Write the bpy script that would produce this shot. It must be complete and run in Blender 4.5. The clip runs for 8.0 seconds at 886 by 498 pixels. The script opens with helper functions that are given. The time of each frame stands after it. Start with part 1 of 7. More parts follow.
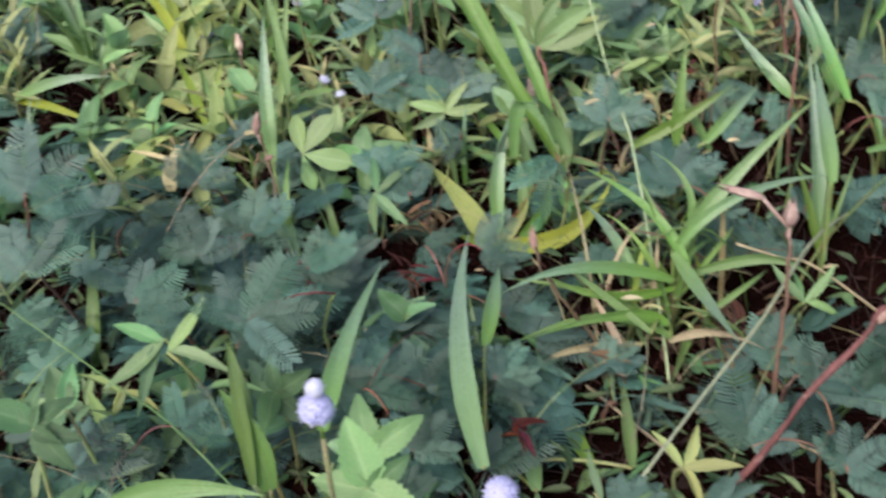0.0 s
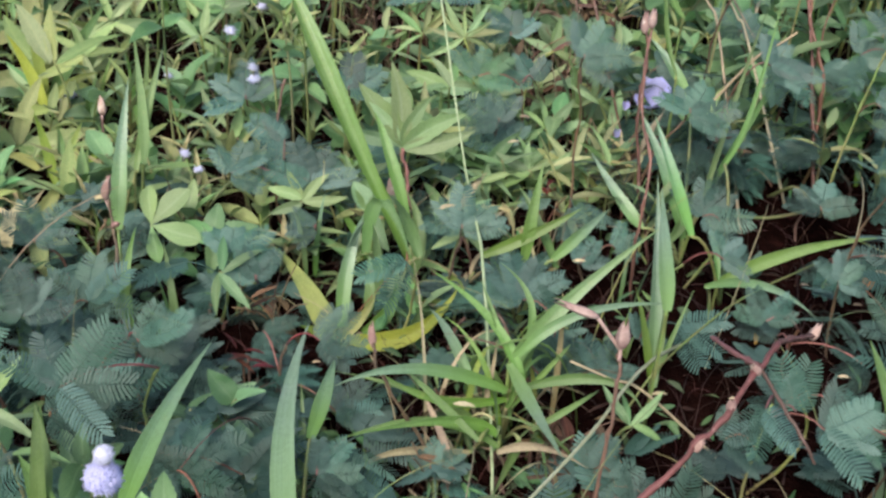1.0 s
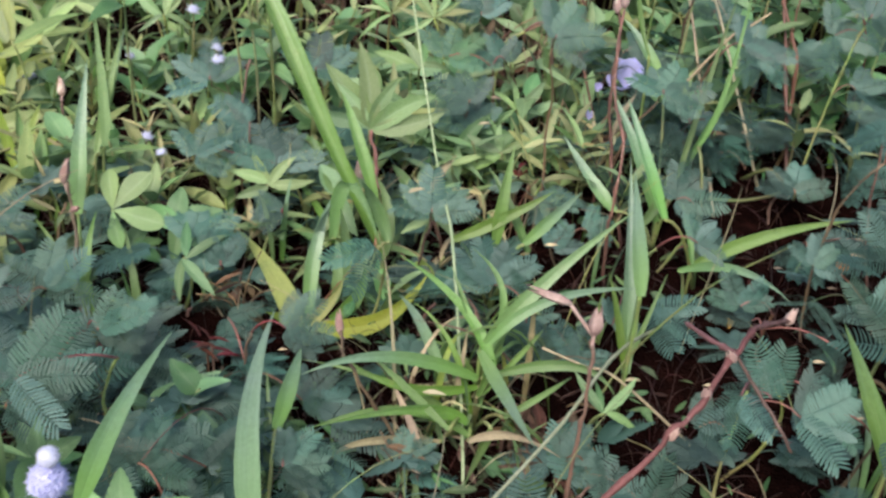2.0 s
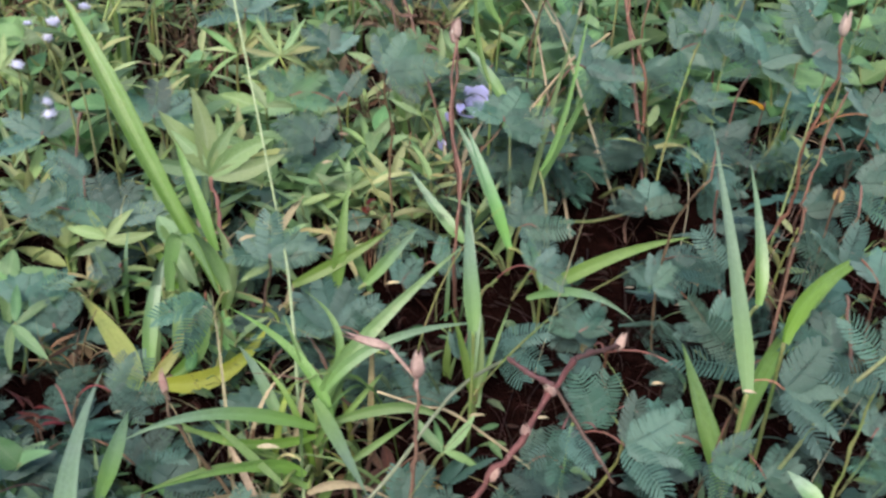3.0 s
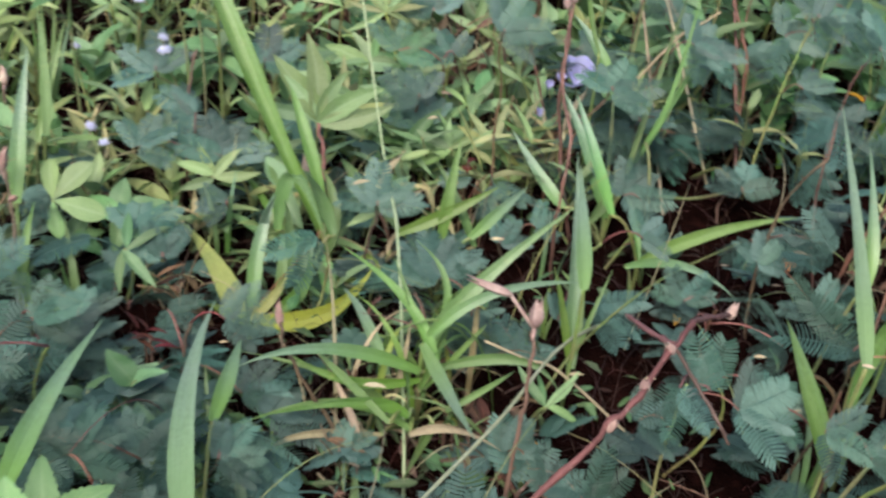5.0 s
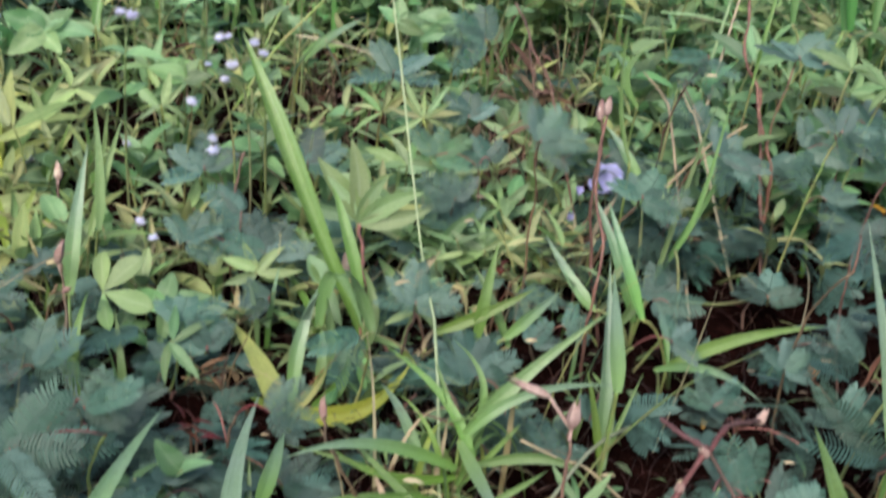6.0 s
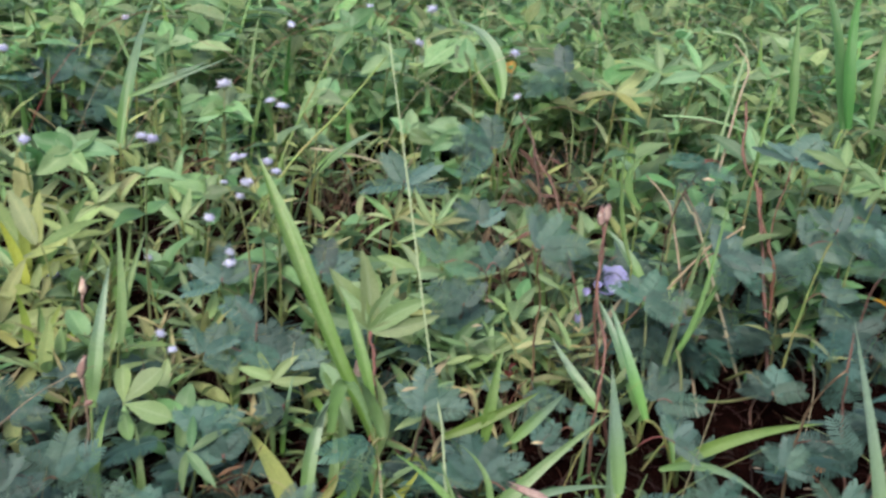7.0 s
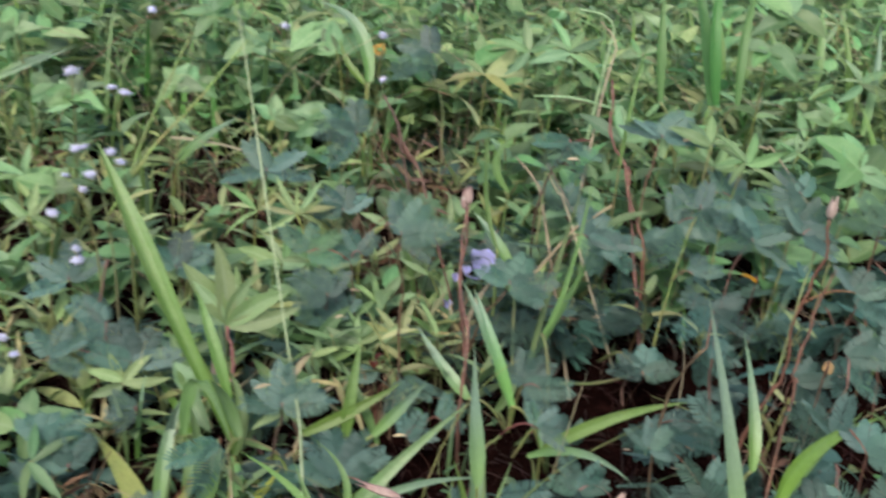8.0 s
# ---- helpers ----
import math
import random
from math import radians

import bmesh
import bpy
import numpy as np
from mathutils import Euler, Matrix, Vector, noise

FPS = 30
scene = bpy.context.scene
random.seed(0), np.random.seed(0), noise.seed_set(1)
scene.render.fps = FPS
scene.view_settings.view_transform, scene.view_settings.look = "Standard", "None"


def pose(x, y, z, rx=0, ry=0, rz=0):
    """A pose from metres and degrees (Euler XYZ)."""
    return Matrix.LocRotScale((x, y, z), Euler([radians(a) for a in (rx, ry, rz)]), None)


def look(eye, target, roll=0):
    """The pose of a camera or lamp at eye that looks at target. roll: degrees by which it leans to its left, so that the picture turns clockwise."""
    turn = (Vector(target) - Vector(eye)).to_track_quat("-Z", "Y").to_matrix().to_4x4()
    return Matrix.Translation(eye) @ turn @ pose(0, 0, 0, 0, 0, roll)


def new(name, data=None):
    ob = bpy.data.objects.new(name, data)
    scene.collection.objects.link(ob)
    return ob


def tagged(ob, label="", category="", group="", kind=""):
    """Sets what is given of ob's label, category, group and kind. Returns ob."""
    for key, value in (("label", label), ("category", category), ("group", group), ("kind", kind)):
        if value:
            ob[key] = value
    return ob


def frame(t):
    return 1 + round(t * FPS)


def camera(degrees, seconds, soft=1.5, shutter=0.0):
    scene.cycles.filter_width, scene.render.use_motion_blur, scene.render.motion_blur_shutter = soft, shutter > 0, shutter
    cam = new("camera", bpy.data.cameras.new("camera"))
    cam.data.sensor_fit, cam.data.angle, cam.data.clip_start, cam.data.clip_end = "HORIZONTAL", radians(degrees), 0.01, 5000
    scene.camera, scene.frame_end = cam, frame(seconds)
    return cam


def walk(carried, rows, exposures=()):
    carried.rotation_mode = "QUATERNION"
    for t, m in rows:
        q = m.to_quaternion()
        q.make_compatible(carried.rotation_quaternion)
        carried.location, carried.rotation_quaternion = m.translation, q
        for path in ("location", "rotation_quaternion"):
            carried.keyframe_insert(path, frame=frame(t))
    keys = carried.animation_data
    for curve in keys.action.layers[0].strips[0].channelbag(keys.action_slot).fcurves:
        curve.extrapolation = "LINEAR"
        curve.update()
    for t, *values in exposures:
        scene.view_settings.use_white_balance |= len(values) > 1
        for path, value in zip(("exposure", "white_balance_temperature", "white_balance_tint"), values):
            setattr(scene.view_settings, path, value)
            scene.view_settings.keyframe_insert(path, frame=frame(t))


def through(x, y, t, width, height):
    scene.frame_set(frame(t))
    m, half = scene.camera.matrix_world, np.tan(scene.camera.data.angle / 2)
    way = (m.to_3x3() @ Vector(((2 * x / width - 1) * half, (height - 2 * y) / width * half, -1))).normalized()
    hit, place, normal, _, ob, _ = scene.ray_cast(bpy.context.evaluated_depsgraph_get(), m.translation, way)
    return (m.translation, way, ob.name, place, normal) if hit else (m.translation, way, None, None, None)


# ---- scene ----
cam = camera(43.4, 8.0, soft=2.7, shutter=0.6)
PATH = [
    (0, (0.025, 0.009, 0.557), (-0.119, 1.579, -0.674), -6.7),
    (0.1, (0.03, 0.01, 0.558), (-0.107, 1.573, -0.683), -7.0),
    (0.2, (0.035, 0.011, 0.559), (-0.116, 1.567, -0.689), -6.5),
    (0.3, (0.04, 0.011, 0.56), (-0.065, 1.604, -0.646), -3.3),
    (0.4, (0.045, 0.012, 0.559), (-0.003, 1.631, -0.614), -1.2),
    (0.5, (0.046, 0.013, 0.56), (0.041, 1.654, -0.584), -0.1),
    (0.6, (0.045, 0.013, 0.559), (0.089, 1.671, -0.559), 1.8),
    (0.7, (0.045, 0.011, 0.556), (0.114, 1.675, -0.552), 2.8),
    (0.8, (0.043, 0.01, 0.554), (0.148, 1.683, -0.536), 4.2),
    (1, (0.038, 0.009, 0.549), (0.141, 1.688, -0.533), 4.8),
    (1.2, (0.035, 0.01, 0.548), (0.153, 1.68, -0.546), 5.3),
    (2.3, (0.05, 0.028, 0.539), (0.224, 1.686, -0.566), 5.0),
    (2.5, (0.064, 0.028, 0.548), (0.242, 1.705, -0.527), 3.8),
    (2.7, (0.084, 0.03, 0.549), (0.306, 1.718, -0.5), 3.9),
    (2.8, (0.094, 0.033, 0.549), (0.35, 1.714, -0.502), 4.2),
    (2.9, (0.102, 0.036, 0.549), (0.391, 1.71, -0.506), 4.1),
    (3, (0.108, 0.038, 0.549), (0.393, 1.709, -0.513), 3.9),
    (3.5, (0.115, 0.045, 0.548), (0.442, 1.706, -0.516), 4.3),
    (4, (0.109, 0.048, 0.545), (0.438, 1.706, -0.525), 4.6),
    (4.2, (0.103, 0.049, 0.541), (0.45, 1.704, -0.527), 5.4),
    (4.3, (0.098, 0.05, 0.538), (0.454, 1.703, -0.532), 5.5),
    (4.4, (0.092, 0.05, 0.535), (0.441, 1.704, -0.534), 6.5),
    (4.5, (0.085, 0.05, 0.533), (0.392, 1.697, -0.559), 5.5),
    (4.6, (0.076, 0.05, 0.532), (0.368, 1.695, -0.567), 6.1),
    (4.7, (0.069, 0.045, 0.531), (0.34, 1.691, -0.572), 6.5),
    (5.8, (0.037, 0.001, 0.538), (0.202, 1.735, -0.445), 8.2),
    (6, (0.034, 0.003, 0.549), (0.217, 1.753, -0.401), 7.9),
    (6.5, (0.039, -0.016, 0.568), (0.149, 1.777, -0.312), 5.9),
    (7, (0.049, -0.024, 0.578), (0.168, 1.802, -0.229), 5.6),
    (7.5, (0.07, -0.018, 0.581), (0.264, 1.806, -0.216), 5.6),
    (8, (0.089, 0.003, 0.569), (0.385, 1.806, -0.244), 6.0),
]
walk(cam, [(t, look(eye, target, roll)) for t, eye, target, roll in PATH], [(0, 1.1), (3.5, 1.17), (4.7, 1.17), (7, 0.97), (8, 0.9)])

# ---- world and light ----
SUN_UP, SUN_TURN = 50.0, 205.0
world = bpy.data.worlds.new("sky")
scene.world = world
world.use_nodes = True
wn = world.node_tree.nodes
wl = world.node_tree.links
sky = wn.new("ShaderNodeTexSky")
sky.sky_type = "NISHITA"
sky.sun_disc = False
sky.sun_elevation = radians(SUN_UP)
sky.sun_rotation = radians(SUN_TURN)
sky.dust_density = 3.0
wl.new(sky.outputs[0], wn["Background"].inputs[0])
wn["Background"].inputs[1].default_value = 0.111
sun = new("sun", bpy.data.lights.new("sun", "SUN"))
sun.data.energy = 1.85
sun.data.angle = radians(30)
sun.data.color = (1.0, 0.94, 0.83)
sun.rotation_euler = (radians(90 - SUN_UP), 0, radians(180 - SUN_TURN))


# ---- materials ----
def nodes_of(name):
    m = bpy.data.materials.new(name)
    m.use_nodes = True
    nt = m.node_tree
    nt.nodes.clear()
    return m, nt.nodes, nt.links


def math_node(N, L, op, a, b=None):
    n = N.new("ShaderNodeMath")
    n.operation = op
    for i, v in enumerate((a, b)):
        if v is None:
            continue
        if isinstance(v, (int, float)):
            n.inputs[i].default_value = v
        else:
            L.new(v, n.inputs[i])
    return n.outputs[0]


def mix_colour(N, L, fac, a, b):
    n = N.new("ShaderNodeMix")
    n.data_type = "RGBA"
    for i, v in ((0, fac), (6, a), (7, b)):
        if isinstance(v, tuple):
            n.inputs[i].default_value = (*v, 1)
        elif isinstance(v, (int, float)):
            n.inputs[i].default_value = v
        else:
            L.new(v, n.inputs[i])
    return n.outputs[2]


def noise_node(N, L, vec, scale, detail=3):
    n = N.new("ShaderNodeTexNoise")
    n.inputs["Scale"].default_value = scale
    n.inputs["Detail"].default_value = detail
    L.new(vec, n.inputs["Vector"])
    return n.outputs["Fac"]


def spread(N, L, fac, lo, hi):
    n = N.new("ShaderNodeMapRange")
    n.inputs[1].default_value, n.inputs[2].default_value = lo, hi
    L.new(fac, n.inputs[0])
    return n.outputs[0]


def plant_mat(name, base, other, dry, veins="", vein_tint=(0.3, 0.4, 0.2), through=0.3, rough=0.5, vary=0.25, hue=0.03, spots=0.25, island=False, gloss=0.3, base_tint=None):
    """A leaf or stem: two tones in blotches, dry patches, veins along the uv, a little light through it."""
    m, N, L = nodes_of(name)
    tc = N.new("ShaderNodeTexCoord")
    if island:
        rnd = N.new("ShaderNodeNewGeometry").outputs["Random Per Island"]
    else:
        rnd = N.new("ShaderNodeObjectInfo").outputs["Random"]
    off = N.new("ShaderNodeVectorMath")
    off.operation = "MULTIPLY_ADD"
    com = N.new("ShaderNodeCombineXYZ")
    for i in range(3):
        L.new(rnd, com.inputs[i])
    L.new(com.outputs[0], off.inputs[0])
    off.inputs[1].default_value = (7.3, 3.1, 5.7)
    L.new(tc.outputs["Object"], off.inputs[2])
    vec = off.outputs[0]
    big = noise_node(N, L, vec, 45, 2)
    fine = noise_node(N, L, vec, 420, 3)
    col = mix_colour(N, L, spread(N, L, big, 0.35, 0.65), base, other)
    grain = mix_colour(N, L, spread(N, L, fine, 0.3, 0.75), (0.78, 0.78, 0.78), (1.15, 1.15, 1.15))
    mul = N.new("ShaderNodeMix")
    mul.data_type, mul.blend_type = "RGBA", "MULTIPLY"
    mul.inputs[0].default_value = 1
    L.new(col, mul.inputs[6])
    L.new(grain, mul.inputs[7])
    col = mul.outputs[2]
    if spots > 0:
        sp = noise_node(N, L, vec, 110, 4)
        col = mix_colour(N, L, math_node(N, L, "MULTIPLY", spread(N, L, sp, 0.62, 0.74), spots), col, dry)
    height = fine
    if veins:
        sep = N.new("ShaderNodeSeparateXYZ")
        L.new(tc.outputs["UV"], sep.inputs[0])
        mid = math_node(N, L, "ABSOLUTE", math_node(N, L, "SUBTRACT", sep.outputs[0], 0.5))
        rib = spread(N, L, mid, 0.07, 0.02)
        if veins == "blade":
            side = spread(N, L, math_node(N, L, "SINE", math_node(N, L, "MULTIPLY", sep.outputs[0], 75)), 0.2, 1.0)
            amount = 0.22
        else:
            ramp = math_node(N, L, "SUBTRACT", math_node(N, L, "MULTIPLY", sep.outputs[1], 42), math_node(N, L, "MULTIPLY", mid, 38))
            side = spread(N, L, math_node(N, L, "SINE", ramp), 0.8, 1.0)
            amount = 0.45
        both = math_node(N, L, "MAXIMUM", rib, math_node(N, L, "MULTIPLY", side, amount))
        col = mix_colour(N, L, math_node(N, L, "MULTIPLY", both, 0.05 if veins == "blade" else 0.4), col, vein_tint)
        if veins == "blade":
            strip = N.new("ShaderNodeVectorMath")
            strip.operation = "MULTIPLY"
            L.new(tc.outputs["UV"], strip.inputs[0])
            strip.inputs[1].default_value = (34, 1.6, 1)
            shift = N.new("ShaderNodeVectorMath")
            L.new(strip.outputs[0], shift.inputs[0])
            L.new(com.outputs[0], shift.inputs[1])
            streak = noise_node(N, L, shift.outputs[0], 1.0, 2)
            col = mix_colour(N, L, math_node(N, L, "MULTIPLY", spread(N, L, streak, 0.42, 0.7), 0.45), col, vein_tint)
            # green foot below; a paler upper part takes in the sheen of the bend
            col = mix_colour(N, L, math_node(N, L, "MULTIPLY", spread(N, L, sep.outputs[1], 0.65, 0.15), 0.7), col, base_tint or base)
        height = math_node(N, L, "SUBTRACT", fine, both)
    hsv = N.new("ShaderNodeHueSaturation")
    L.new(col, hsv.inputs["Color"])
    L.new(math_node(N, L, "ADD", math_node(N, L, "MULTIPLY", math_node(N, L, "SUBTRACT", rnd, 0.5), 2 * hue), 0.5), hsv.inputs["Hue"])
    other_rnd = math_node(N, L, "FRACT", math_node(N, L, "MULTIPLY", rnd, 17.3))
    L.new(math_node(N, L, "ADD", math_node(N, L, "MULTIPLY", other_rnd, 2 * vary), 1 - vary), hsv.inputs["Value"])
    third = math_node(N, L, "FRACT", math_node(N, L, "MULTIPLY", rnd, 41.7))
    L.new(math_node(N, L, "ADD", math_node(N, L, "MULTIPLY", third, 0.3), 0.82), hsv.inputs["Saturation"])
    bump = N.new("ShaderNodeBump")
    bump.inputs["Strength"].default_value = 0.35
    bump.inputs["Distance"].default_value = 0.0006
    L.new(height, bump.inputs["Height"])
    p = N.new("ShaderNodeBsdfPrincipled")
    L.new(hsv.outputs[0], p.inputs["Base Color"])
    L.new(bump.outputs[0], p.inputs["Normal"])
    p.inputs["Roughness"].default_value = rough
    p.inputs["Specular IOR Level"].default_value = gloss
    out = N.new("ShaderNodeOutputMaterial")
    if through > 0:
        tr = N.new("ShaderNodeBsdfTranslucent")
        L.new(hsv.outputs[0], tr.inputs["Color"])
        mx = N.new("ShaderNodeMixShader")
        mx.inputs[0].default_value = through
        L.new(p.outputs[0], mx.inputs[1])
        L.new(tr.outputs[0], mx.inputs[2])
        L.new(mx.outputs[0], out.inputs[0])
    else:
        L.new(p.outputs[0], out.inputs[0])
    return m


DRY = (0.30, 0.22, 0.10)
M_MIMOSA = plant_mat("mimosa_leaflet", (0.077, 0.157, 0.124), (0.051, 0.112, 0.091), (0.2, 0.2, 0.12), through=0.22, rough=0.42, vary=0.42, hue=0.025, spots=0.15, gloss=0.5)
M_MIMOSA_PALE = plant_mat("young_mimosa_leaflet", (0.105, 0.195, 0.115), (0.08, 0.165, 0.1), DRY, through=0.3, vary=0.2, spots=0.1)
M_RACHIS = plant_mat("leaf_stalk", (0.22, 0.10, 0.08), (0.24, 0.09, 0.07), DRY, through=0, vary=0.3)
M_REDSTEM = plant_mat("red_stem", (0.185, 0.094, 0.07), (0.115, 0.06, 0.047), (0.32, 0.22, 0.18), through=0, vary=0.3, hue=0.008, spots=0.6)
M_BROWNSTEM = plant_mat("brown_stem", (0.10, 0.06, 0.042), (0.15, 0.09, 0.055), (0.24, 0.18, 0.12), through=0, vary=0.3, spots=0.6)
M_GRASS = plant_mat("grass_blade", (0.125, 0.238, 0.045), (0.16, 0.265, 0.075), (0.34, 0.34, 0.12), "blade", (0.30, 0.44, 0.24), through=0.4, rough=0.4, vary=0.28, hue=0.018, spots=0.3, gloss=0.5)
M_GRASS_DEEP = plant_mat("deep_green_blade", (0.085, 0.20, 0.06), (0.11, 0.23, 0.075), (0.3, 0.3, 0.12), "blade", (0.2, 0.34, 0.16), through=0.35, rough=0.4, vary=0.2, spots=0.15)
# pale bluish sky sheen of the upper blade is put into this colour
M_GRASS_SHEEN = plant_mat("sheen_grass_blade", (0.16, 0.255, 0.165), (0.14, 0.243, 0.13), (0.34, 0.36, 0.2), "blade", (0.31, 0.44, 0.33), through=0.3, rough=0.38, vary=0.14, hue=0.01, spots=0.25, gloss=0.65, base_tint=(0.16, 0.31, 0.06))
M_YELLOW = plant_mat("yellow_green_leaf", (0.37, 0.42, 0.19), (0.27, 0.365, 0.15), (0.42, 0.33, 0.12), "leaf", (0.42, 0.46, 0.2), through=0.35, vary=0.32, hue=0.045, spots=0.55)
M_BROAD = plant_mat("light_green_leaf", (0.205, 0.345, 0.15), (0.145, 0.285, 0.125), DRY, "leaf", (0.29, 0.42, 0.22), through=0.36, rough=0.42, vary=0.4, spots=0.2, gloss=0.55)
M_DEEP = plant_mat("deep_green_leaf", (0.10, 0.20, 0.085), (0.07, 0.15, 0.07), DRY, "leaf", (0.17, 0.28, 0.14), through=0.3, vary=0.2, spots=0.15)
M_PALE = plant_mat("pale_green_leaf", (0.25, 0.37, 0.16), (0.19, 0.31, 0.12), DRY, "leaf", (0.33, 0.44, 0.26), through=0.33, rough=0.42, vary=0.28, spots=0.15, gloss=0.5)
M_GREENSTEM = plant_mat("green_stem", (0.2, 0.28, 0.09), (0.24, 0.22, 0.1), DRY, through=0, vary=0.3)
M_WITHERED = plant_mat("withered_yellow_leaf", (0.50, 0.44, 0.25), (0.38, 0.32, 0.17), (0.2, 0.1, 0.06), "leaf", (0.45, 0.4, 0.25), through=0.25, rough=0.7, vary=0.3, hue=0.02, spots=0.6)
M_PINKSTEM = plant_mat("dusty_pink_stem", (0.15, 0.064, 0.066), (0.095, 0.042, 0.043), (0.42, 0.29, 0.27), through=0, rough=0.6, vary=0.1, hue=0.01, spots=0.7)
M_RUST = plant_mat("rust_stem", (0.24, 0.122, 0.08), (0.15, 0.078, 0.052), (0.34, 0.24, 0.16), through=0, rough=0.7, vary=0.35, spots=0.5)
M_PALESTALK = plant_mat("pale_stalk", (0.34, 0.47, 0.25), (0.28, 0.42, 0.2), DRY, through=0.1, rough=0.4, vary=0.1, spots=0.1)
M_STRAW = plant_mat("dry_straw", (0.42, 0.34, 0.22), (0.33, 0.26, 0.18), (0.2, 0.13, 0.08), through=0.1, rough=0.7, vary=0.35, spots=0.5)
M_PALESTRAW = plant_mat("pale_straw", (0.42, 0.42, 0.27), (0.36, 0.37, 0.2), (0.3, 0.22, 0.13), through=0.1, rough=0.6, vary=0.15, spots=0.4)
M_DRYLEAF = plant_mat("dry_leaf", (0.15, 0.088, 0.056), (0.095, 0.053, 0.037), (0.34, 0.25, 0.18), "leaf", (0.3, 0.17, 0.1), through=0.1, rough=0.75, vary=0.4, hue=0.03, spots=0.5)
M_REDLEAF = plant_mat("red_leaf", (0.085, 0.007, 0.008), (0.045, 0.005, 0.006), (0.14, 0.03, 0.03), "leaf", (0.4, 0.1, 0.08), through=0.2, vary=0.3, spots=0.3)
M_ORANGELEAF = plant_mat("orange_leaf", (0.55, 0.26, 0.06), (0.46, 0.17, 0.06), (0.4, 0.2, 0.08), "leaf", (0.7, 0.4, 0.15), through=0.25, vary=0.2, spots=0.4)
M_PINKBUD = plant_mat("dry_pink_bud", (0.50, 0.36, 0.32), (0.33, 0.2, 0.18), (0.6, 0.52, 0.44), through=0.1, rough=0.75, vary=0.2, hue=0.01, spots=0.9)
M_LILAC = plant_mat("lilac_petals", (0.68, 0.69, 0.98), (0.84, 0.85, 0.99), (0.7, 0.65, 0.9), through=0.3, rough=0.7, vary=0.1, hue=0.01, spots=0)
M_VIOLET = plant_mat("violet_petals", (0.56, 0.54, 0.92), (0.66, 0.64, 0.95), (0.7, 0.65, 0.9), through=0.35, rough=0.6, vary=0.1, hue=0.01, spots=0)
M_CUP = plant_mat("flower_cup", (0.2, 0.28, 0.13), (0.25, 0.25, 0.16), DRY, through=0.1)


def soil_mat():
    m, N, L = nodes_of("shade_dark_soil")
    tc = N.new("ShaderNodeTexCoord").outputs["Object"]
    a, b, c = noise_node(N, L, tc, 9, 4), noise_node(N, L, tc, 70, 5), noise_node(N, L, tc, 400, 3)
    # soil tones far below damp earth: shade of the gaps put into the colour
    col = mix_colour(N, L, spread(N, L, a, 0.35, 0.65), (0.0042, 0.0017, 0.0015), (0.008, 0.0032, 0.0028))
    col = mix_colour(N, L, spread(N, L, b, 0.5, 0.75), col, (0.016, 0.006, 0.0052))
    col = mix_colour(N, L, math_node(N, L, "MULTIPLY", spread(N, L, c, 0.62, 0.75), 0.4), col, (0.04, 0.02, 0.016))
    away = N.new("ShaderNodeVectorMath")
    away.operation = "LENGTH"
    L.new(tc, away.inputs[0])
    turf = mix_colour(N, L, noise_node(N, L, tc, 3, 4), (0.05, 0.10, 0.045), (0.085, 0.145, 0.065))
    col = mix_colour(N, L, spread(N, L, away.outputs["Value"], 2.4, 5.0), col, turf)
    p = N.new("ShaderNodeBsdfPrincipled")
    L.new(col, p.inputs["Base Color"])
    p.inputs["Roughness"].default_value = 0.92
    p.inputs["Specular IOR Level"].default_value = 0.0
    bump = N.new("ShaderNodeBump")
    bump.inputs["Strength"].default_value = 0.9
    bump.inputs["Distance"].default_value = 0.006
    L.new(math_node(N, L, "ADD", b, math_node(N, L, "MULTIPLY", c, 0.5)), bump.inputs["Height"])
    L.new(bump.outputs[0], p.inputs["Normal"])
    L.new(p.outputs[0], N.new("ShaderNodeOutputMaterial").inputs[0])
    return m


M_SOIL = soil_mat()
rng = random.Random(7)


# ---- mesh helpers ----
def mesh_of(name, verts, faces, material, uvs=None):
    me = bpy.data.meshes.new(name)
    me.from_pydata([tuple(v) for v in verts], [], faces)
    if uvs is not None:
        layer = me.uv_layers.new(name="uv")
        index = np.empty(len(me.loops), int)
        me.loops.foreach_get("vertex_index", index)
        layer.data.foreach_set("uv", np.asarray(uvs, float)[index].ravel())
    me.materials.append(material)
    me.shade_smooth()
    return me


def put(name, mesh, parent, m=None, label=""):
    """Links a mesh as one part under a thing or a part, at the local pose m."""
    ob = new(name, mesh)
    ob.parent = parent
    if m is not None:
        ob.matrix_basis = m
    return tagged(ob, label) if label else ob


def thing(name, at, label, category, group=""):
    ob = new(name)
    ob.empty_display_size = 0.02
    ob.location = at
    return tagged(ob, label, category, group)


def bezier(points, n):
    """n + 1 places on a smooth line through two to six places."""
    p = [Vector(q) for q in points]
    if len(p) == 2:
        return [p[0].lerp(p[1], i / n) for i in range(n + 1)]
    if len(p) == 3:
        c = 2 * p[1] - 0.5 * (p[0] + p[2])
        return [(1 - t) ** 2 * p[0] + 2 * t * (1 - t) * c + t * t * p[2] for t in (i / n for i in range(n + 1))]
    q = [2 * p[0] - p[1], *p, 2 * p[-1] - p[-2]]
    out = []
    for i in range(n + 1):
        s = min(i / n * (len(p) - 1), len(p) - 1 - 1e-6)
        k, t = int(s), s - int(s)
        a, b, c, d = q[k : k + 4]
        out.append(0.5 * (2 * b + (c - a) * t + (2 * a - 5 * b + 4 * c - d) * t * t + (3 * b - a - 3 * c + d) * t ** 3))
    return out


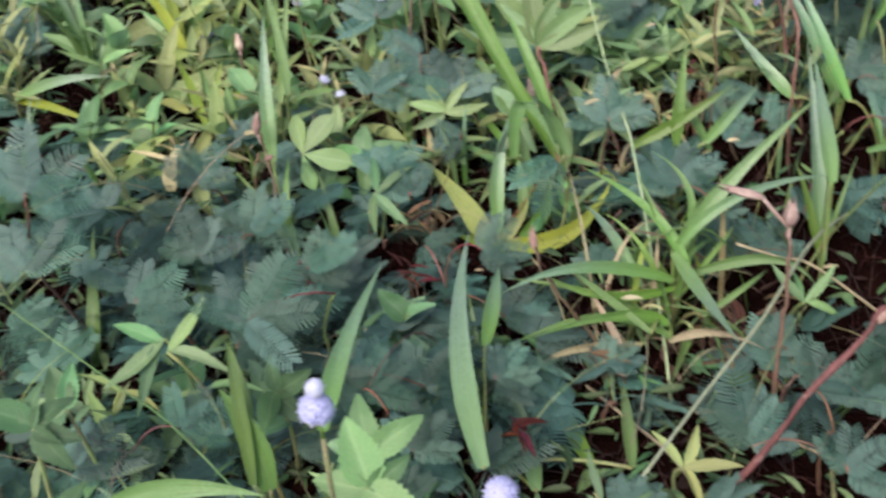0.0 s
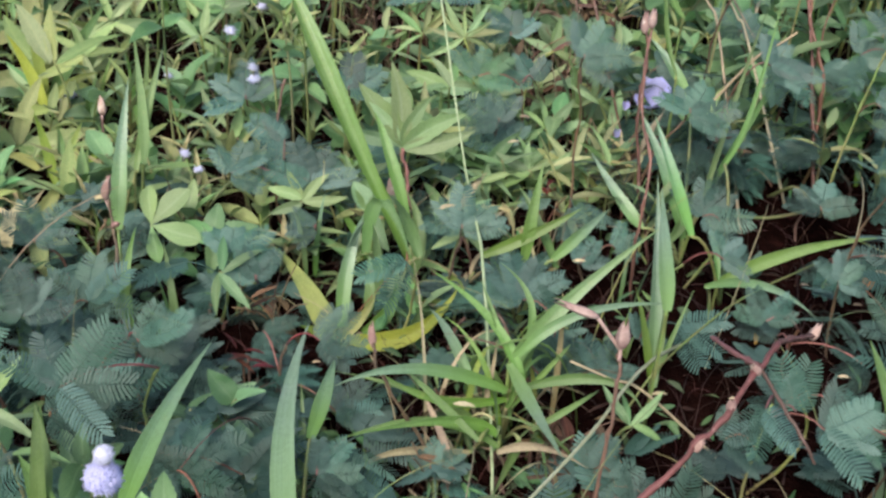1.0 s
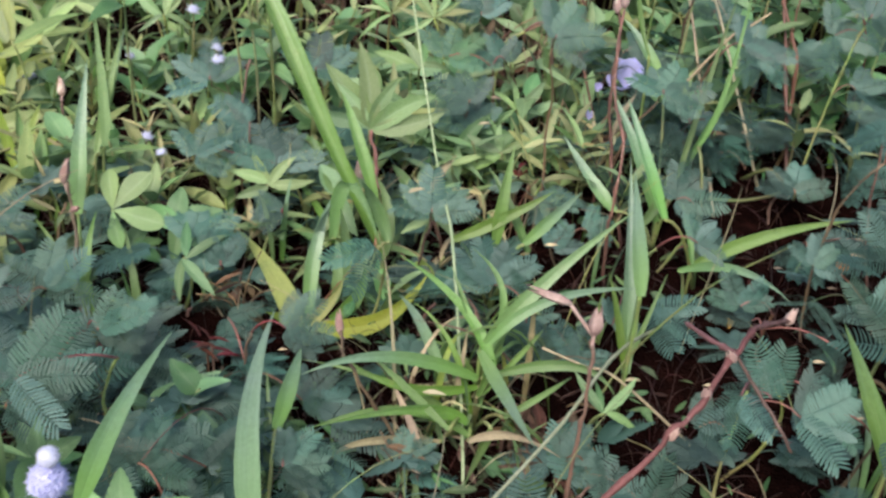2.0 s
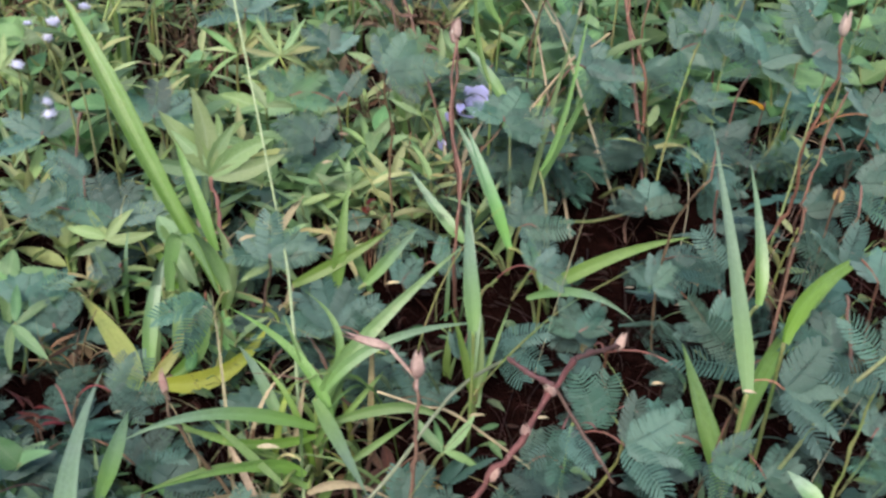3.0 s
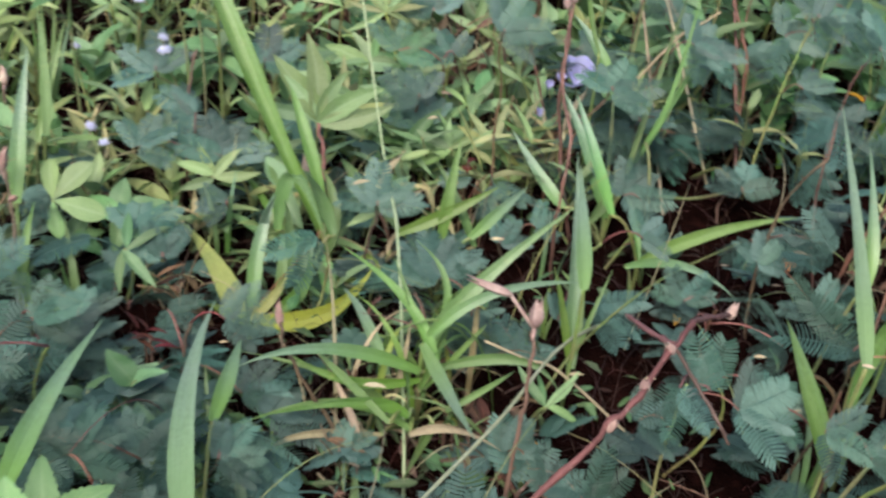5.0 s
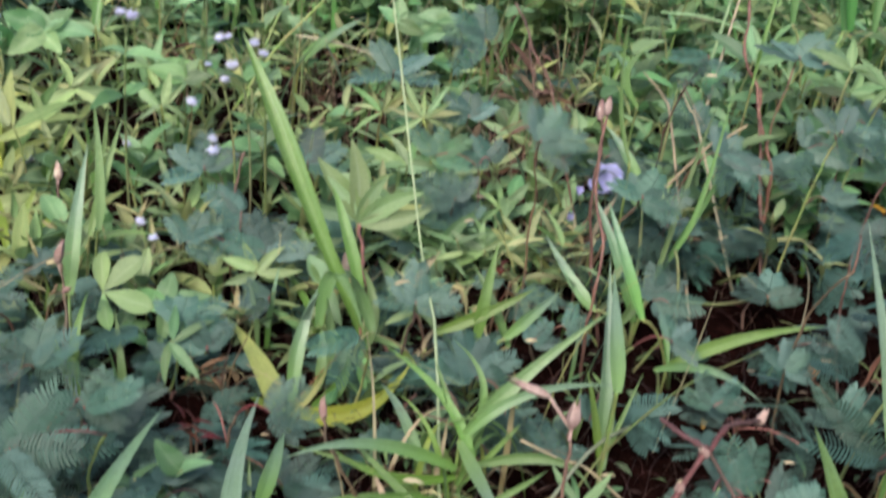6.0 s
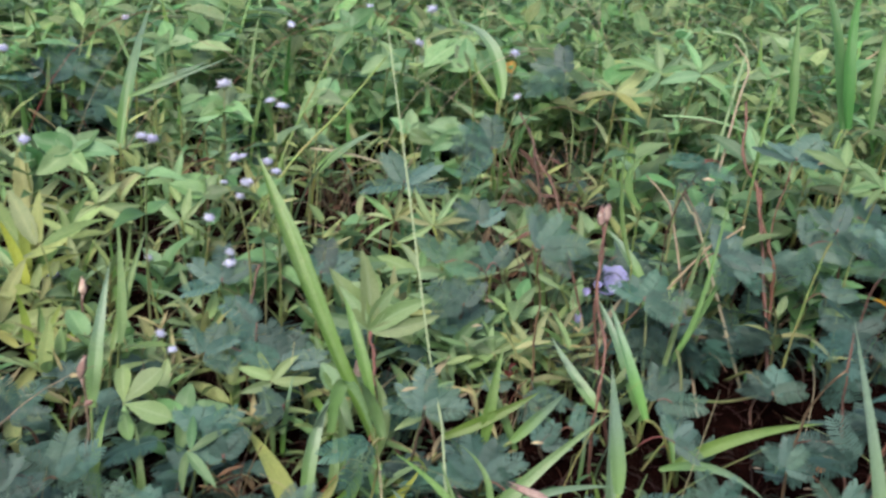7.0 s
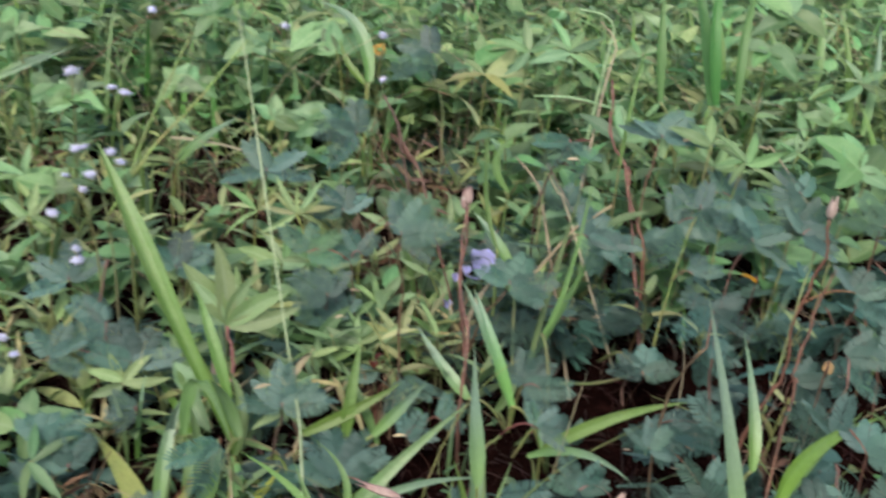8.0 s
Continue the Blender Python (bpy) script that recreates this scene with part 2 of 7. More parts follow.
def tube_data(line, r0, r1, sides=5, knots=0.0, seed=0):
    r = random.Random(seed)
    verts, faces = [], []
    n = len(line)
    for i, p in enumerate(line):
        d = (line[min(i + 1, n - 1)] - line[max(i - 1, 0)]).normalized()
        a = d.cross(Vector((0.31, 0.95, 0.05))).normalized()
        b = d.cross(a)
        w = (r0 + (r1 - r0) * i / (n - 1)) * (1 + knots * r.uniform(-1, 1)) * (1.35 if knots > 0.1 and i % 5 == 4 else 1)
        for k in range(sides):
            t = 2 * math.pi * k / sides
            verts.append(p + w * (math.cos(t) * a + math.sin(t) * b))
    for i in range(n - 1):
        for k in range(sides):
            j = (k + 1) % sides
            faces.append((i * sides + k, i * sides + j, (i + 1) * sides + j, (i + 1) * sides + k))
    faces.append(tuple(range(sides))[::-1])
    faces.append(tuple((n - 1) * sides + k for k in range(sides)))
    return verts, faces


def tube(name, line, r0, r1, material, sides=5, knots=0.0, seed=0):
    return mesh_of(name, *tube_data(line, r0, r1, sides, knots, seed), material)


def join_data(chunks):
    verts, faces, uvs = [], [], []
    for v, f, u in chunks:
        k = len(verts)
        verts += [tuple(q) for q in v]
        faces += [tuple(i + k for i in g) for g in f]
        uvs += list(u) if u is not None else [(0.5, 0.5)] * len(v)
    return verts, faces, uvs


def ribbon_data(line, width, side=None, fold=0.25, shape="blade", twist=0.0, across=2, wave=0.0, seed=0):
    """A leaf along a line: its width grows and tapers, and its two halves fold up along the rib."""
    r = random.Random(seed)
    n = len(line) - 1
    verts, uvs, faces = [], [], []
    cols = 2 * across + 1
    phase = r.uniform(0, 6)
    for i, p in enumerate(line):
        t = i / n
        d = (line[min(i + 1, n)] - line[max(i - 1, 0)]).normalized()
        s = side.copy() if side is not None else d.cross(Vector((0, 0, 1)))
        s = s - d * s.dot(d)
        s = s.normalized() if s.length > 1e-5 else Vector((1, 0, 0))
        s = Matrix.Rotation(twist * t, 3, d) @ s
        up = s.cross(d)
        if shape == "blade":
            w = width * (0.5 + 0.5 * math.sin(min(1, t / 0.3) * math.pi / 2)) * (1 - max(0, (t - 0.25) / 0.75) ** 1.55)
        elif shape == "spear":
            w = width * (0.42 + 0.58 * math.sin(min(1, t / 0.68) * math.pi / 2) ** 2) * (1 - max(0, (t - 0.68) / 0.32) ** 1.7)
        elif shape == "lance":
            w = width * max(0.0, math.sin(math.pi * min(1, t ** 0.75))) ** 0.9
        elif shape == "ovate":
            w = width * max(0.0, math.sin(math.pi * t ** 0.62)) ** 0.8
        elif shape == "oblong":
            w = width * min(1, 5 * t) ** 0.6 * max(0.0, 1 - t ** 5) ** 0.6
        else:
            w = width * max(0.0, math.sin(math.pi * t ** 1.5)) ** 0.7
        if wave:
            w *= 1 + wave * (1 if i % 2 else -1)
        w = max(w, 0.0003)
        for k in range(cols):
            u = k / (cols - 1) - 0.5
            lift = fold * abs(u) * w + 0.04 * w * math.sin(9 * t + phase + 4 * u)
            verts.append(p + s * (u * w) + up * lift)
            uvs.append((k / (cols - 1), t))
    for i in range(n):
        for k in range(cols - 1):
            a = i * cols + k
            faces.append((a, a + 1, a + 1 + cols, a + cols))
    return verts, faces, uvs


def ribbon(name, material, *args, **kw):
    v, f, u = ribbon_data(*args, **kw)
    return mesh_of(name, v, f, material, u)


# ---- the ground ----
def ground_height(x, y):
    near = 1 / (1 + ((x - 0.2) ** 2 + (y - 0.9) ** 2) / 9)
    return near * 0.022 * noise.noise((x * 4.5, y * 4.5, 0.7)) + near * 0.006 * noise.noise((x * 23, y * 23, 3.7)) - 0.012


def build_ground():
    def steps(mid):
        near = [mid + 0.03 * k for k in range(-60, 61)]
        far = [2.4, 3.2, 4.5, 7, 12, 25, 60, 150, 400]
        return [mid - f for f in reversed(far)] + near + [mid + f for f in far]
    xs, ys = steps(0.2), steps(1.2)
    verts = [(x, y, ground_height(x, y)) for y in ys for x in xs]
    n = len(xs)
    faces = [(j * n + i, j * n + i + 1, (j + 1) * n + i + 1, (j + 1) * n + i) for j in range(len(ys) - 1) for i in range(n - 1)]
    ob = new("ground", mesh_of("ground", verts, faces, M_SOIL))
    tagged(ob, "reddish-brown damp soil under the weeds, darkened for the shade between plants", "ground", kind="structure")


build_ground()


def on_ground(x, y):
    return Vector((x, y, ground_height(x, y)))


# ---- kinds of plant ----
def pinna_mesh(seed, material, pairs=15, closed=0.0, droop=0.1):
    """One feather of a sensitive-plant leaf, 1 long along +y: a thin rachis and two close rows of oblong leaflets."""
    r = random.Random(seed)
    chunks = []
    sway = r.uniform(-0.05, 0.05)

    def rib(t):
        return Vector((sway * math.sin(2.5 * t), t, -droop * t * t))

    v, f = tube_data([rib(i / 8 * 0.97) for i in range(9)], 0.014, 0.006, 4)
    chunks.append((v, f, None))
    gap = 0.93 / (pairs - 1)
    for i in range(pairs):
        t = 0.05 + gap * i
        c = rib(t)
        size = 0.31 * min(1, 0.62 + 2.2 * t) * (1 - 0.36 * max(0, (t - 0.66) / 0.34) ** 2)
        for s in (-1, 1):
            a = radians(88 - 10 * t - 26 * max(0, t - 0.74) / 0.26 + r.uniform(-2, 2) - 30 * closed)
            lift = radians(4 + 26 * closed + r.uniform(-3, 3))
            d = Vector((s * math.sin(a) * math.cos(lift), math.cos(a) * math.cos(lift), math.sin(lift)))
            side = Vector((-d.y, d.x, 0)).normalized()
            k = size * r.uniform(0.97, 1.03)
            w = gap * 0.5 * r.uniform(0.68, 0.82)
            tip = Vector((0, 0.05, -0.055)) * k / 0.31
            lean = Vector((0, 0, (0.4 * s + r.uniform(-0.15, 0.15)) * w))
            vs = [c]
            for q, wide in ((0.1, 0.85), (0.5, 1.0), (0.86, 0.85)):
                p = c + d * k * q + tip * q * q
                vs += [p + (side + Vector((0, 0, 0.22))) * w * wide + lean, p - (side - Vector((0, 0, 0.1))) * w * wide - lean]
            vs.append(c + d * k + tip)
            chunks.append((vs, [(0, 1, 2), (1, 3, 4, 2), (3, 5, 6, 4), (5, 7, 6)], None))
    v, f, _ = join_data(chunks)
    return mesh_of("pinna", v, f, material)


PINNAE = [pinna_mesh(i, M_MIMOSA, (16, 17, 18, 15, 17, 16, 18, 17)[i], (0, 0.05, 0.0, 0.12, 0.02, 0.45, 0, 0.2)[i], (0.06, 0.2, 0.02, 0.12, 0.3, 0.1, 0.15, 0.24)[i]) for i in range(8)]
PINNAE_PALE = [pinna_mesh(20 + i, M_MIMOSA_PALE, 17 + i, 0.0, 0.1 * i) for i in range(3)]


def basis(at, ahead, up):
    """The pose at a place whose y axis looks ahead and whose z axis is up."""
    y = Vector(ahead).normalized()
    x = y.cross(Vector(up)).normalized()
    z = x.cross(y)
    return Matrix(((x.x, y.x, z.x, at[0]), (x.y, y.y, z.y, at[1]), (x.z, y.z, z.z, at[2]), (0, 0, 0, 1)))


def thorny_stem(plant, points, r0=0.0019, r1=0.0012, material=None, seed=0):
    """A stem through the given places, with small thorns."""
    o = plant.location
    line = bezier([Vector(p) - o for p in points], max(10, 5 * len(points)))
    r = random.Random(seed)
    long = sum((a - b).length for a, b in zip(line, line[1:]))
    kink = Vector((0, 0, 0))
    for i in range(1, len(line) - 1):
        if i % 3 == 1:
            kink = Vector((r.uniform(-1, 1), r.uniform(-1, 1), r.uniform(-0.5, 0.5))) * min(0.002, 0.016 * long)
        line[i] = line[i] + kink * (1, 0.9, 0.4)[(i - 1) % 3]
    v, f = tube_data(line, r0, r1, 7, 0.16, seed)
    chunks = [(v, f, None)]
    for i in range(2, len(line) - 1):
        d = Vector((r.uniform(-1, 1), r.uniform(-1, 1), r.uniform(-0.3, 0.6))).normalized()
        a = d.orthogonal().normalized()
        b = d.cross(a)
        p, w = line[i], max(0.0006, 0.35 * r1)
        vs = [p + w * a, p - w * 0.5 * a + w * 0.87 * b, p - w * 0.5 * a - w * 0.87 * b, p + d * (0.0035 + 1.2 * r1)]
        chunks.append((vs, [(0, 1, 3), (1, 2, 3), (2, 0, 3)], None))
    v, f, _ = join_data(chunks)
    return put("stem", mesh_of("stem", v, f, material or M_REDSTEM), plant)


def grass_blade(tuft, points, width, material=None, fold=0.3, twist=0.0, side=None, r=rng):
    o = tuft.location
    line = bezier([Vector(p) - o for p in points], 11)
    s = Vector(side) if side else None
    return put("blade", ribbon("blade", material or M_GRASS, line, width, s, fold, "blade", twist, 2, 0, r.randint(0, 9999)), tuft)


LANCE = []
for i in range(6):
    b = (0.05, 0.2, 0.35, -0.05, 0.5, 0.15)[i]
    line = [Vector((0.05 * math.sin(3 * t + i), t, -b * t * t + 0.08 * t)) for t in (k / 13 for k in range(14))]
    LANCE.append(ribbon_data(line, (0.2, 0.24, 0.17, 0.22, 0.2, 0.27)[i], Vector((1, 0, 0)), 0.45, "lance", 0.5 * math.sin(i * 2), 2, 0.05, i))
OVATE = []
for i in range(6):
    b = (0.15, 0.4, 0.05, 0.28, 0.5, 0.2)[i]
    line = [Vector((0.04 * math.sin(3 * t + i), t, -b * t * t + 0.12 * t)) for t in (k / 19 for k in range(20))]
    OVATE.append(ribbon_data(line, (0.54, 0.46, 0.6, 0.42, 0.5, 0.56)[i], Vector((1, 0, 0)), 0.42, "ovate", 0.35 * math.sin(i * 3), 2, 0.075, i))
OBOVATE = []
for i in range(3):
    line = [Vector((0, t, -0.2 * t * t + 0.1 * t)) for t in (k / 9 for k in range(10))]
    OBOVATE.append(ribbon_data(line, 0.45, Vector((1, 0, 0)), 0.25, "obovate", 0, 2, 0, i))


def shared(data, name, material):
    return [mesh_of(name, d[0], d[1], material, d[2]) for d in data]


LANCE_YELLOW, LANCE_GREEN = shared(LANCE, "leaf", M_YELLOW), shared(LANCE, "leaf", M_BROAD)
OVATE_GREEN = shared(OVATE, "leaf", M_BROAD)
OVATE_DEEP = shared(OVATE, "leaf", M_DEEP)
OBOVATE_GREEN = shared(OBOVATE, "leaflet", M_PALE)
LANCE_WITHERED = [mesh_of("leaf", [(q[0] * 0.6, q[1], q[2]) for q in d[0]], d[1], M_WITHERED, d[2]) for d in LANCE]
LANCE_HAND = [mesh_of("leaf", [(q[0] * 1.2, q[1], q[2]) for q in d[0]], d[1], M_PALE, d[2]) for d in LANCE]
LANCE_PALE = shared(LANCE, "leaf", M_PALE)
LANCE_THIN = [mesh_of("leaf", [(q[0] * 0.72, q[1], q[2]) for q in d[0]], d[1], M_YELLOW if i % 2 else M_PALE, d[2]) for i, d in enumerate(LANCE)]
DRY_LEAVES, RED_LEAVES, ORANGE_LEAVES = shared(LANCE[3:], "leaf", M_DRYLEAF), shared([OVATE[3], OVATE[4], LANCE[4], LANCE[1]], "leaf", M_REDLEAF), shared(OVATE[:2], "leaf", M_ORANGELEAF)


def set_leaf(plant, mesh, at, heading, rise, size, roll=0.0, name="leaf"):
    """A shared leaf mesh from the place at, size long."""
    at = Vector(at) - plant.location if plant.parent is None else Vector(at)
    h, e = radians(heading), radians(rise)
    ahead = Vector((math.cos(h) * math.cos(e), math.sin(h) * math.cos(e), math.sin(e)))
    up = Matrix.Rotation(radians(roll), 3, ahead) @ (Vector((0, 0, 1)) if abs(rise) < 80 else Vector((0, -1, 0.2)))
    return put(name, mesh, plant, basis(at, ahead, up) @ Matrix.Diagonal((size, size, size, 1)))


def pompon_data(seed, spikes=95, thick=0.1, core=0.55, short=0.65, far_end=1.5):
    """A round fluffy flower head of radius 1: a core set all over with short fine threads."""
    r = random.Random(seed)
    chunks = []
    for k in range(spikes):
        z = 1 - 1.55 * (k + 0.5) / spikes
        a = 2.39996 * k
        q = math.sqrt(max(0, 1 - z * z))
        d = Vector((q * math.cos(a), q * math.sin(a), z))
        d = (d + Vector([r.uniform(-0.12, 0.12) for _ in range(3)])).normalized()
        s = d.orthogonal().normalized()
        b = d.cross(s)
        w, far = thick, r.uniform(short, far_end)
        m = core * 0.95 * d
        vs = [0.3 * d, m + w * s, m - w * 0.5 * s + w * 0.87 * b, m - w * 0.5 * s - w * 0.87 * b, far * d]
        chunks.append((vs, [(0, 2, 1), (0, 3, 2), (0, 1, 3), (1, 2, 4), (2, 3, 4), (3, 1, 4)], None))
    ball = []
    for i in range(5):
        for k in range(8):
            a, b = math.pi * (i + 0.5) / 5, 2 * math.pi * k / 8
            ball.append((core * math.sin(a) * math.cos(b), core * math.sin(a) * math.sin(b), core * math.cos(a)))
    quads = [(i * 8 + k, (i + 1) * 8 + k, (i + 1) * 8 + (k + 1) % 8, i * 8 + (k + 1) % 8) for i in range(4) for k in range(8)]
    quads += [tuple(range(8)), tuple(range(39, 31, -1))]
    chunks.append((ball, quads, None))
    v, f, _ = join_data(chunks)
    return v, f


def fluffy_data(seed, spikes):
    """A denser head of finer threads, for those close to the path."""
    v, f = pompon_data(seed, spikes, 0.075, 0.86, 0.94, 1.2)
    return v, f


M_FLUFF = plant_mat("violet_fluff", (0.52, 0.52, 0.96), (0.66, 0.66, 0.97), (0.8, 0.78, 0.97), through=0.3, rough=0.8, vary=0.05, hue=0.005, spots=0)
POMPONS = [mesh_of("petals", *pompon_data(i), M_LILAC) for i in range(3)]
FLUFFY = [mesh_of("petals", *fluffy_data(8, 330), M_FLUFF), mesh_of("petals", *fluffy_data(9, 200), M_LILAC)]
cup_line = [Vector((0, 0, z)) for z in (-1.08, -0.95, -0.8, -0.6)]
cup_v, cup_f = tube_data(cup_line, 0.2, 0.6, 8)
CUP = mesh_of("cup", cup_v, cup_f, M_CUP)


def flower_head(plant, at, radius, lean=(0, 0), r=rng):
    at = Vector(at) - plant.location
    near = plant.location.y < 0.5 and radius > 0.003
    wide, deep = (0.92, 0.92) if near else (r.uniform(1.0, 1.45), r.uniform(0.7, 1.0))
    m = pose(*at, lean[0], lean[1], r.uniform(0, 360)) @ Matrix.Diagonal((radius * wide, radius * min(wide, 1.1), radius * deep, 1))
    head = put("flower_head", FLUFFY[0 if radius > 0.005 else 1] if near else r.choice(POMPONS), plant, m, "fluffy round lilac flower head")
    put("cup", CUP, head)
    return head


# ---- plants that grow by chance rules ----
def whole_leaf(seed, material):
    """A small leaf of the undergrowth, stalk and feathers in one mesh: the stalk starts at the origin, the fan is 1 long."""
    r = random.Random(seed)
    end = Vector((0, 0.75, 0.3))
    v, f = tube_data(bezier([Vector((0, 0, 0)), Vector((0, 0.35, 0.24)), end], 5), 0.019, 0.014, 4)
    chunks = [(v, f, None)]
    count, wide = r.choice(((4, 150), (4, 110), (2, 60), (4, 170), (3, 120)))
    tip = r.uniform(-25, 12)
    for k in range(count):
        a = wide * ((k + 0.5) / count - 0.5) + r.uniform(-6, 6)
        m = Matrix.Translation(end) @ pose(0, 0, 0, tip + r.uniform(-8, 8), r.uniform(-14, 14), -a)
        me = r.choice(PINNAE)
        chunks.append(([m @ q.co for q in me.vertices], [tuple(p.vertices) for p in me.polygons], None))
    v, f, _ = join_data(chunks)
    return mesh_of("leaf", v, f, material)


WHOLE = [whole_leaf(40 + i, M_MIMOSA) for i in range(9)]


def wild_mimosa(x, y, tall, leaves, size, pale=False, r=rng, group=""):
    root = on_ground(x, y)
    p = thing("mimosa_plant", root, "sensitive plant with blue-green feathery leaves on reddish stems", "plant", group)
    lean = Vector((r.uniform(-0.6, 0.6), r.uniform(-0.6, 0.6), 0))
    top = root + Vector((0, 0, tall)) + lean * tall
    mid = root + Vector((0, 0, tall * 0.55)) + lean * tall * 0.2
    thorny_stem(p, [root - Vector((0, 0, 0.01)), mid, top], 0.0017, 0.0009, M_REDSTEM if r.random() < 0.5 else M_BROWNSTEM, r.randint(0, 9999))
    line = bezier([root, mid, top], 10)
    a = r.uniform(0, 360)
    for k in range(leaves):
        foot = line[min(10, 3 + int(8 * (k + 0.5) / leaves))]
        a += 137 + r.uniform(-25, 25)
        set_leaf(p, r.choice(WHOLE), foot, a, r.uniform(-12, 25), size * r.uniform(0.75, 1.15), r.uniform(-25, 25))
    return p


def wild_tuft(x, y, tall, blades, width, material=None, r=rng, label="", lean=0.5):
    root = on_ground(x, y)
    p = thing("grass_tuft", root, label or "tuft of broad green grass blades rising from soil", "grass")
    for k in range(blades):
        a, q = r.uniform(0, 6.283), r.uniform(0.1, 1.0) * lean
        h = tall * r.uniform(0.55, 1.1)
        d = Vector((math.cos(a), math.sin(a), 0))
        foot = root + d * r.uniform(0, 0.012) - Vector((0, 0, 0.006))
        grass_blade(p, [foot, foot + Vector((0, 0, h * 0.6)) + d * h * q * 0.35, foot + Vector((0, 0, h * (1 - 0.35 * q * q))) + d * h * q], width * r.uniform(0.6, 1.15), material or (M_GRASS if r.random() < 0.7 else M_GRASS_SHEEN), r.uniform(0.1, 0.5), r.uniform(-0.8, 0.8), None, r)
    return p


def wild_weed(x, y, tall, pairs, size, leaves=None, r=rng, heads=0, label="", category="weed", reach=25, stem=None):
    """An upright weed with leaves in crossed pairs and perhaps flower heads on top."""
    root = on_ground(x, y)
    p = thing("flowering_weed" if heads else "weed_seedling" if "seedling" in label else "narrow_leaved_weed" if leaves in (LANCE_YELLOW, LANCE_WITHERED) else "leafy_weed", root, label or ("weed with ovate light green leaves and lilac flower heads" if heads else "upright weed with light green leaves in pairs"), category)
    lean = Vector((r.uniform(-0.35, 0.35), r.uniform(-0.35, 0.35), 0)) * tall
    line = bezier([root - Vector((0, 0, 0.008)), root + Vector((0, 0, tall * 0.5)) + lean * 0.3, root + Vector((0, 0, tall)) + lean], 10)
    put("stem", tube("stem", [q - root for q in line], 0.0016, 0.0008, stem or M_GREENSTEM, 5), p)
    a = r.uniform(0, 180)
    leaves = leaves or OVATE_GREEN
    for k in range(pairs):
        t = 0.25 + 0.75 * (k + 0.6) / pairs
        q = line[min(10, int(10 * t))]
        a += 90 + r.uniform(-20, 20)
        s = size * (1.05 - 0.45 * abs(t - 0.55)) * r.uniform(0.8, 1.1)
        for half in (0, 180):
            set_leaf(p, r.choice(leaves), q, a + half + r.uniform(-15, 15), reach + r.uniform(-20, 25), s, r.uniform(-25, 25))
    for k in range(heads):
        d = Vector((r.uniform(-0.012, 0.012), r.uniform(-0.012, 0.012), r.uniform(0.004, 0.014)))
        at = line[10] + d
        put("flower_stalk", tube("flower_stalk", bezier([line[10] - root, at - root - Vector((0, 0, 0.003))], 3), 0.0006, 0.0006, M_GREENSTEM, 4), p)
        flower_head(p, at, r.uniform(0.0027, 0.0037), (r.uniform(-25, 25), r.uniform(-25, 25)), r)
    return p


# ---- plants set at their own places ----
M_YELLOW_BLADE = plant_mat("yellowing_blade", (0.31, 0.37, 0.08), (0.24, 0.33, 0.075), (0.38, 0.3, 0.1), "blade", (0.42, 0.42, 0.16), through=0.35, rough=0.45, vary=0.15, spots=0.2)
LINES = {}


def sensitive_plant(root, head):
    """A sensitive plant whose stem climbs from root on the ground to head."""
    root = on_ground(*root)
    p = thing("mimosa_plant", root, "sensitive plant with blue-green feathery leaves on reddish stems", "plant", "sensitive plants")
    head = Vector(head)
    mid = (root + head) / 2 + Vector((rng.uniform(-0.012, 0.012), rng.uniform(-0.004, 0.012), 0.006))
    mid += Vector((rng.uniform(-0.02, 0.02), rng.uniform(-0.015, 0.015), 0)) * min(1, head.z / 0.1)
    thorny_stem(p, [root - Vector((0, 0, 0.01)), mid, head], 0.0012, 0.0008, M_REDSTEM if rng.random() < 0.12 else (M_BROWNSTEM if rng.random() < 0.5 else M_GREENSTEM), rng.randint(0, 9999))
    line = LINES[p.name] = bezier([root, mid, head], 10)
    a = rng.uniform(0, 360)
    for k in range(int(head.z / 0.06)):
        a += 137
        set_leaf(p, rng.choice(WHOLE), line[min(8, 2 + int(6 * k * 0.03 / head.z))], a + rng.uniform(-20, 20), rng.uniform(-15, 15), rng.uniform(0.026, 0.038), rng.uniform(-25, 25))
    return p


def facing_leaf(p, at, turn, tilt, size, spread_deg, count, pale=False):
    """A feathery leaf that leans tilt degrees from level towards the path; turn: where its fan points, clockwise from away."""
    at = Vector(at)
    line = LINES[p.name]
    foot = min(line[4:], key=lambda q: (q - at).length + 0.6 * abs(q.z - at.z + 0.015))
    a, k = radians(turn + rng.uniform(-6, 6)), radians(tilt)
    sway = rng.uniform(-0.18, 0.18)
    normal = Vector((sway, -math.sin(k), math.cos(k))).normalized()
    away = Vector((0, math.cos(k), math.sin(k)))
    ahead = math.cos(a) * away + math.sin(a) * Vector((1, 0, 0))
    o = p.location
    sag = (foot + at) / 2 + Vector((0, 0, 0.008))
    leaf = put("leaf", tube("leaf_stalk", bezier([foot - o, sag - o, at - o], 5), 0.0008, 0.0006, M_RACHIS, 4), p)
    base = basis(at - o, ahead, normal)
    for i in range(count):
        b = spread_deg * ((i + 0.5) / count - 0.5) * 1.1 if count > 1 else 0
        long = size * (1 - 0.12 * abs(b) / 80) * rng.uniform(0.8, 0.98)
        m = base @ pose(0, 0, 0, rng.uniform(-8, 8), rng.uniform(-16, 16), -b + rng.uniform(-6, 6)) @ Matrix.Diagonal((long * rng.uniform(0.92, 1.12), long, long, 1))
        put("pinna", rng.choice(PINNAE_PALE if pale else PINNAE), leaf, m)


def grass_tuft(root, label):
    root = on_ground(*root)
    return thing("grass_tuft", root, label, "grass")


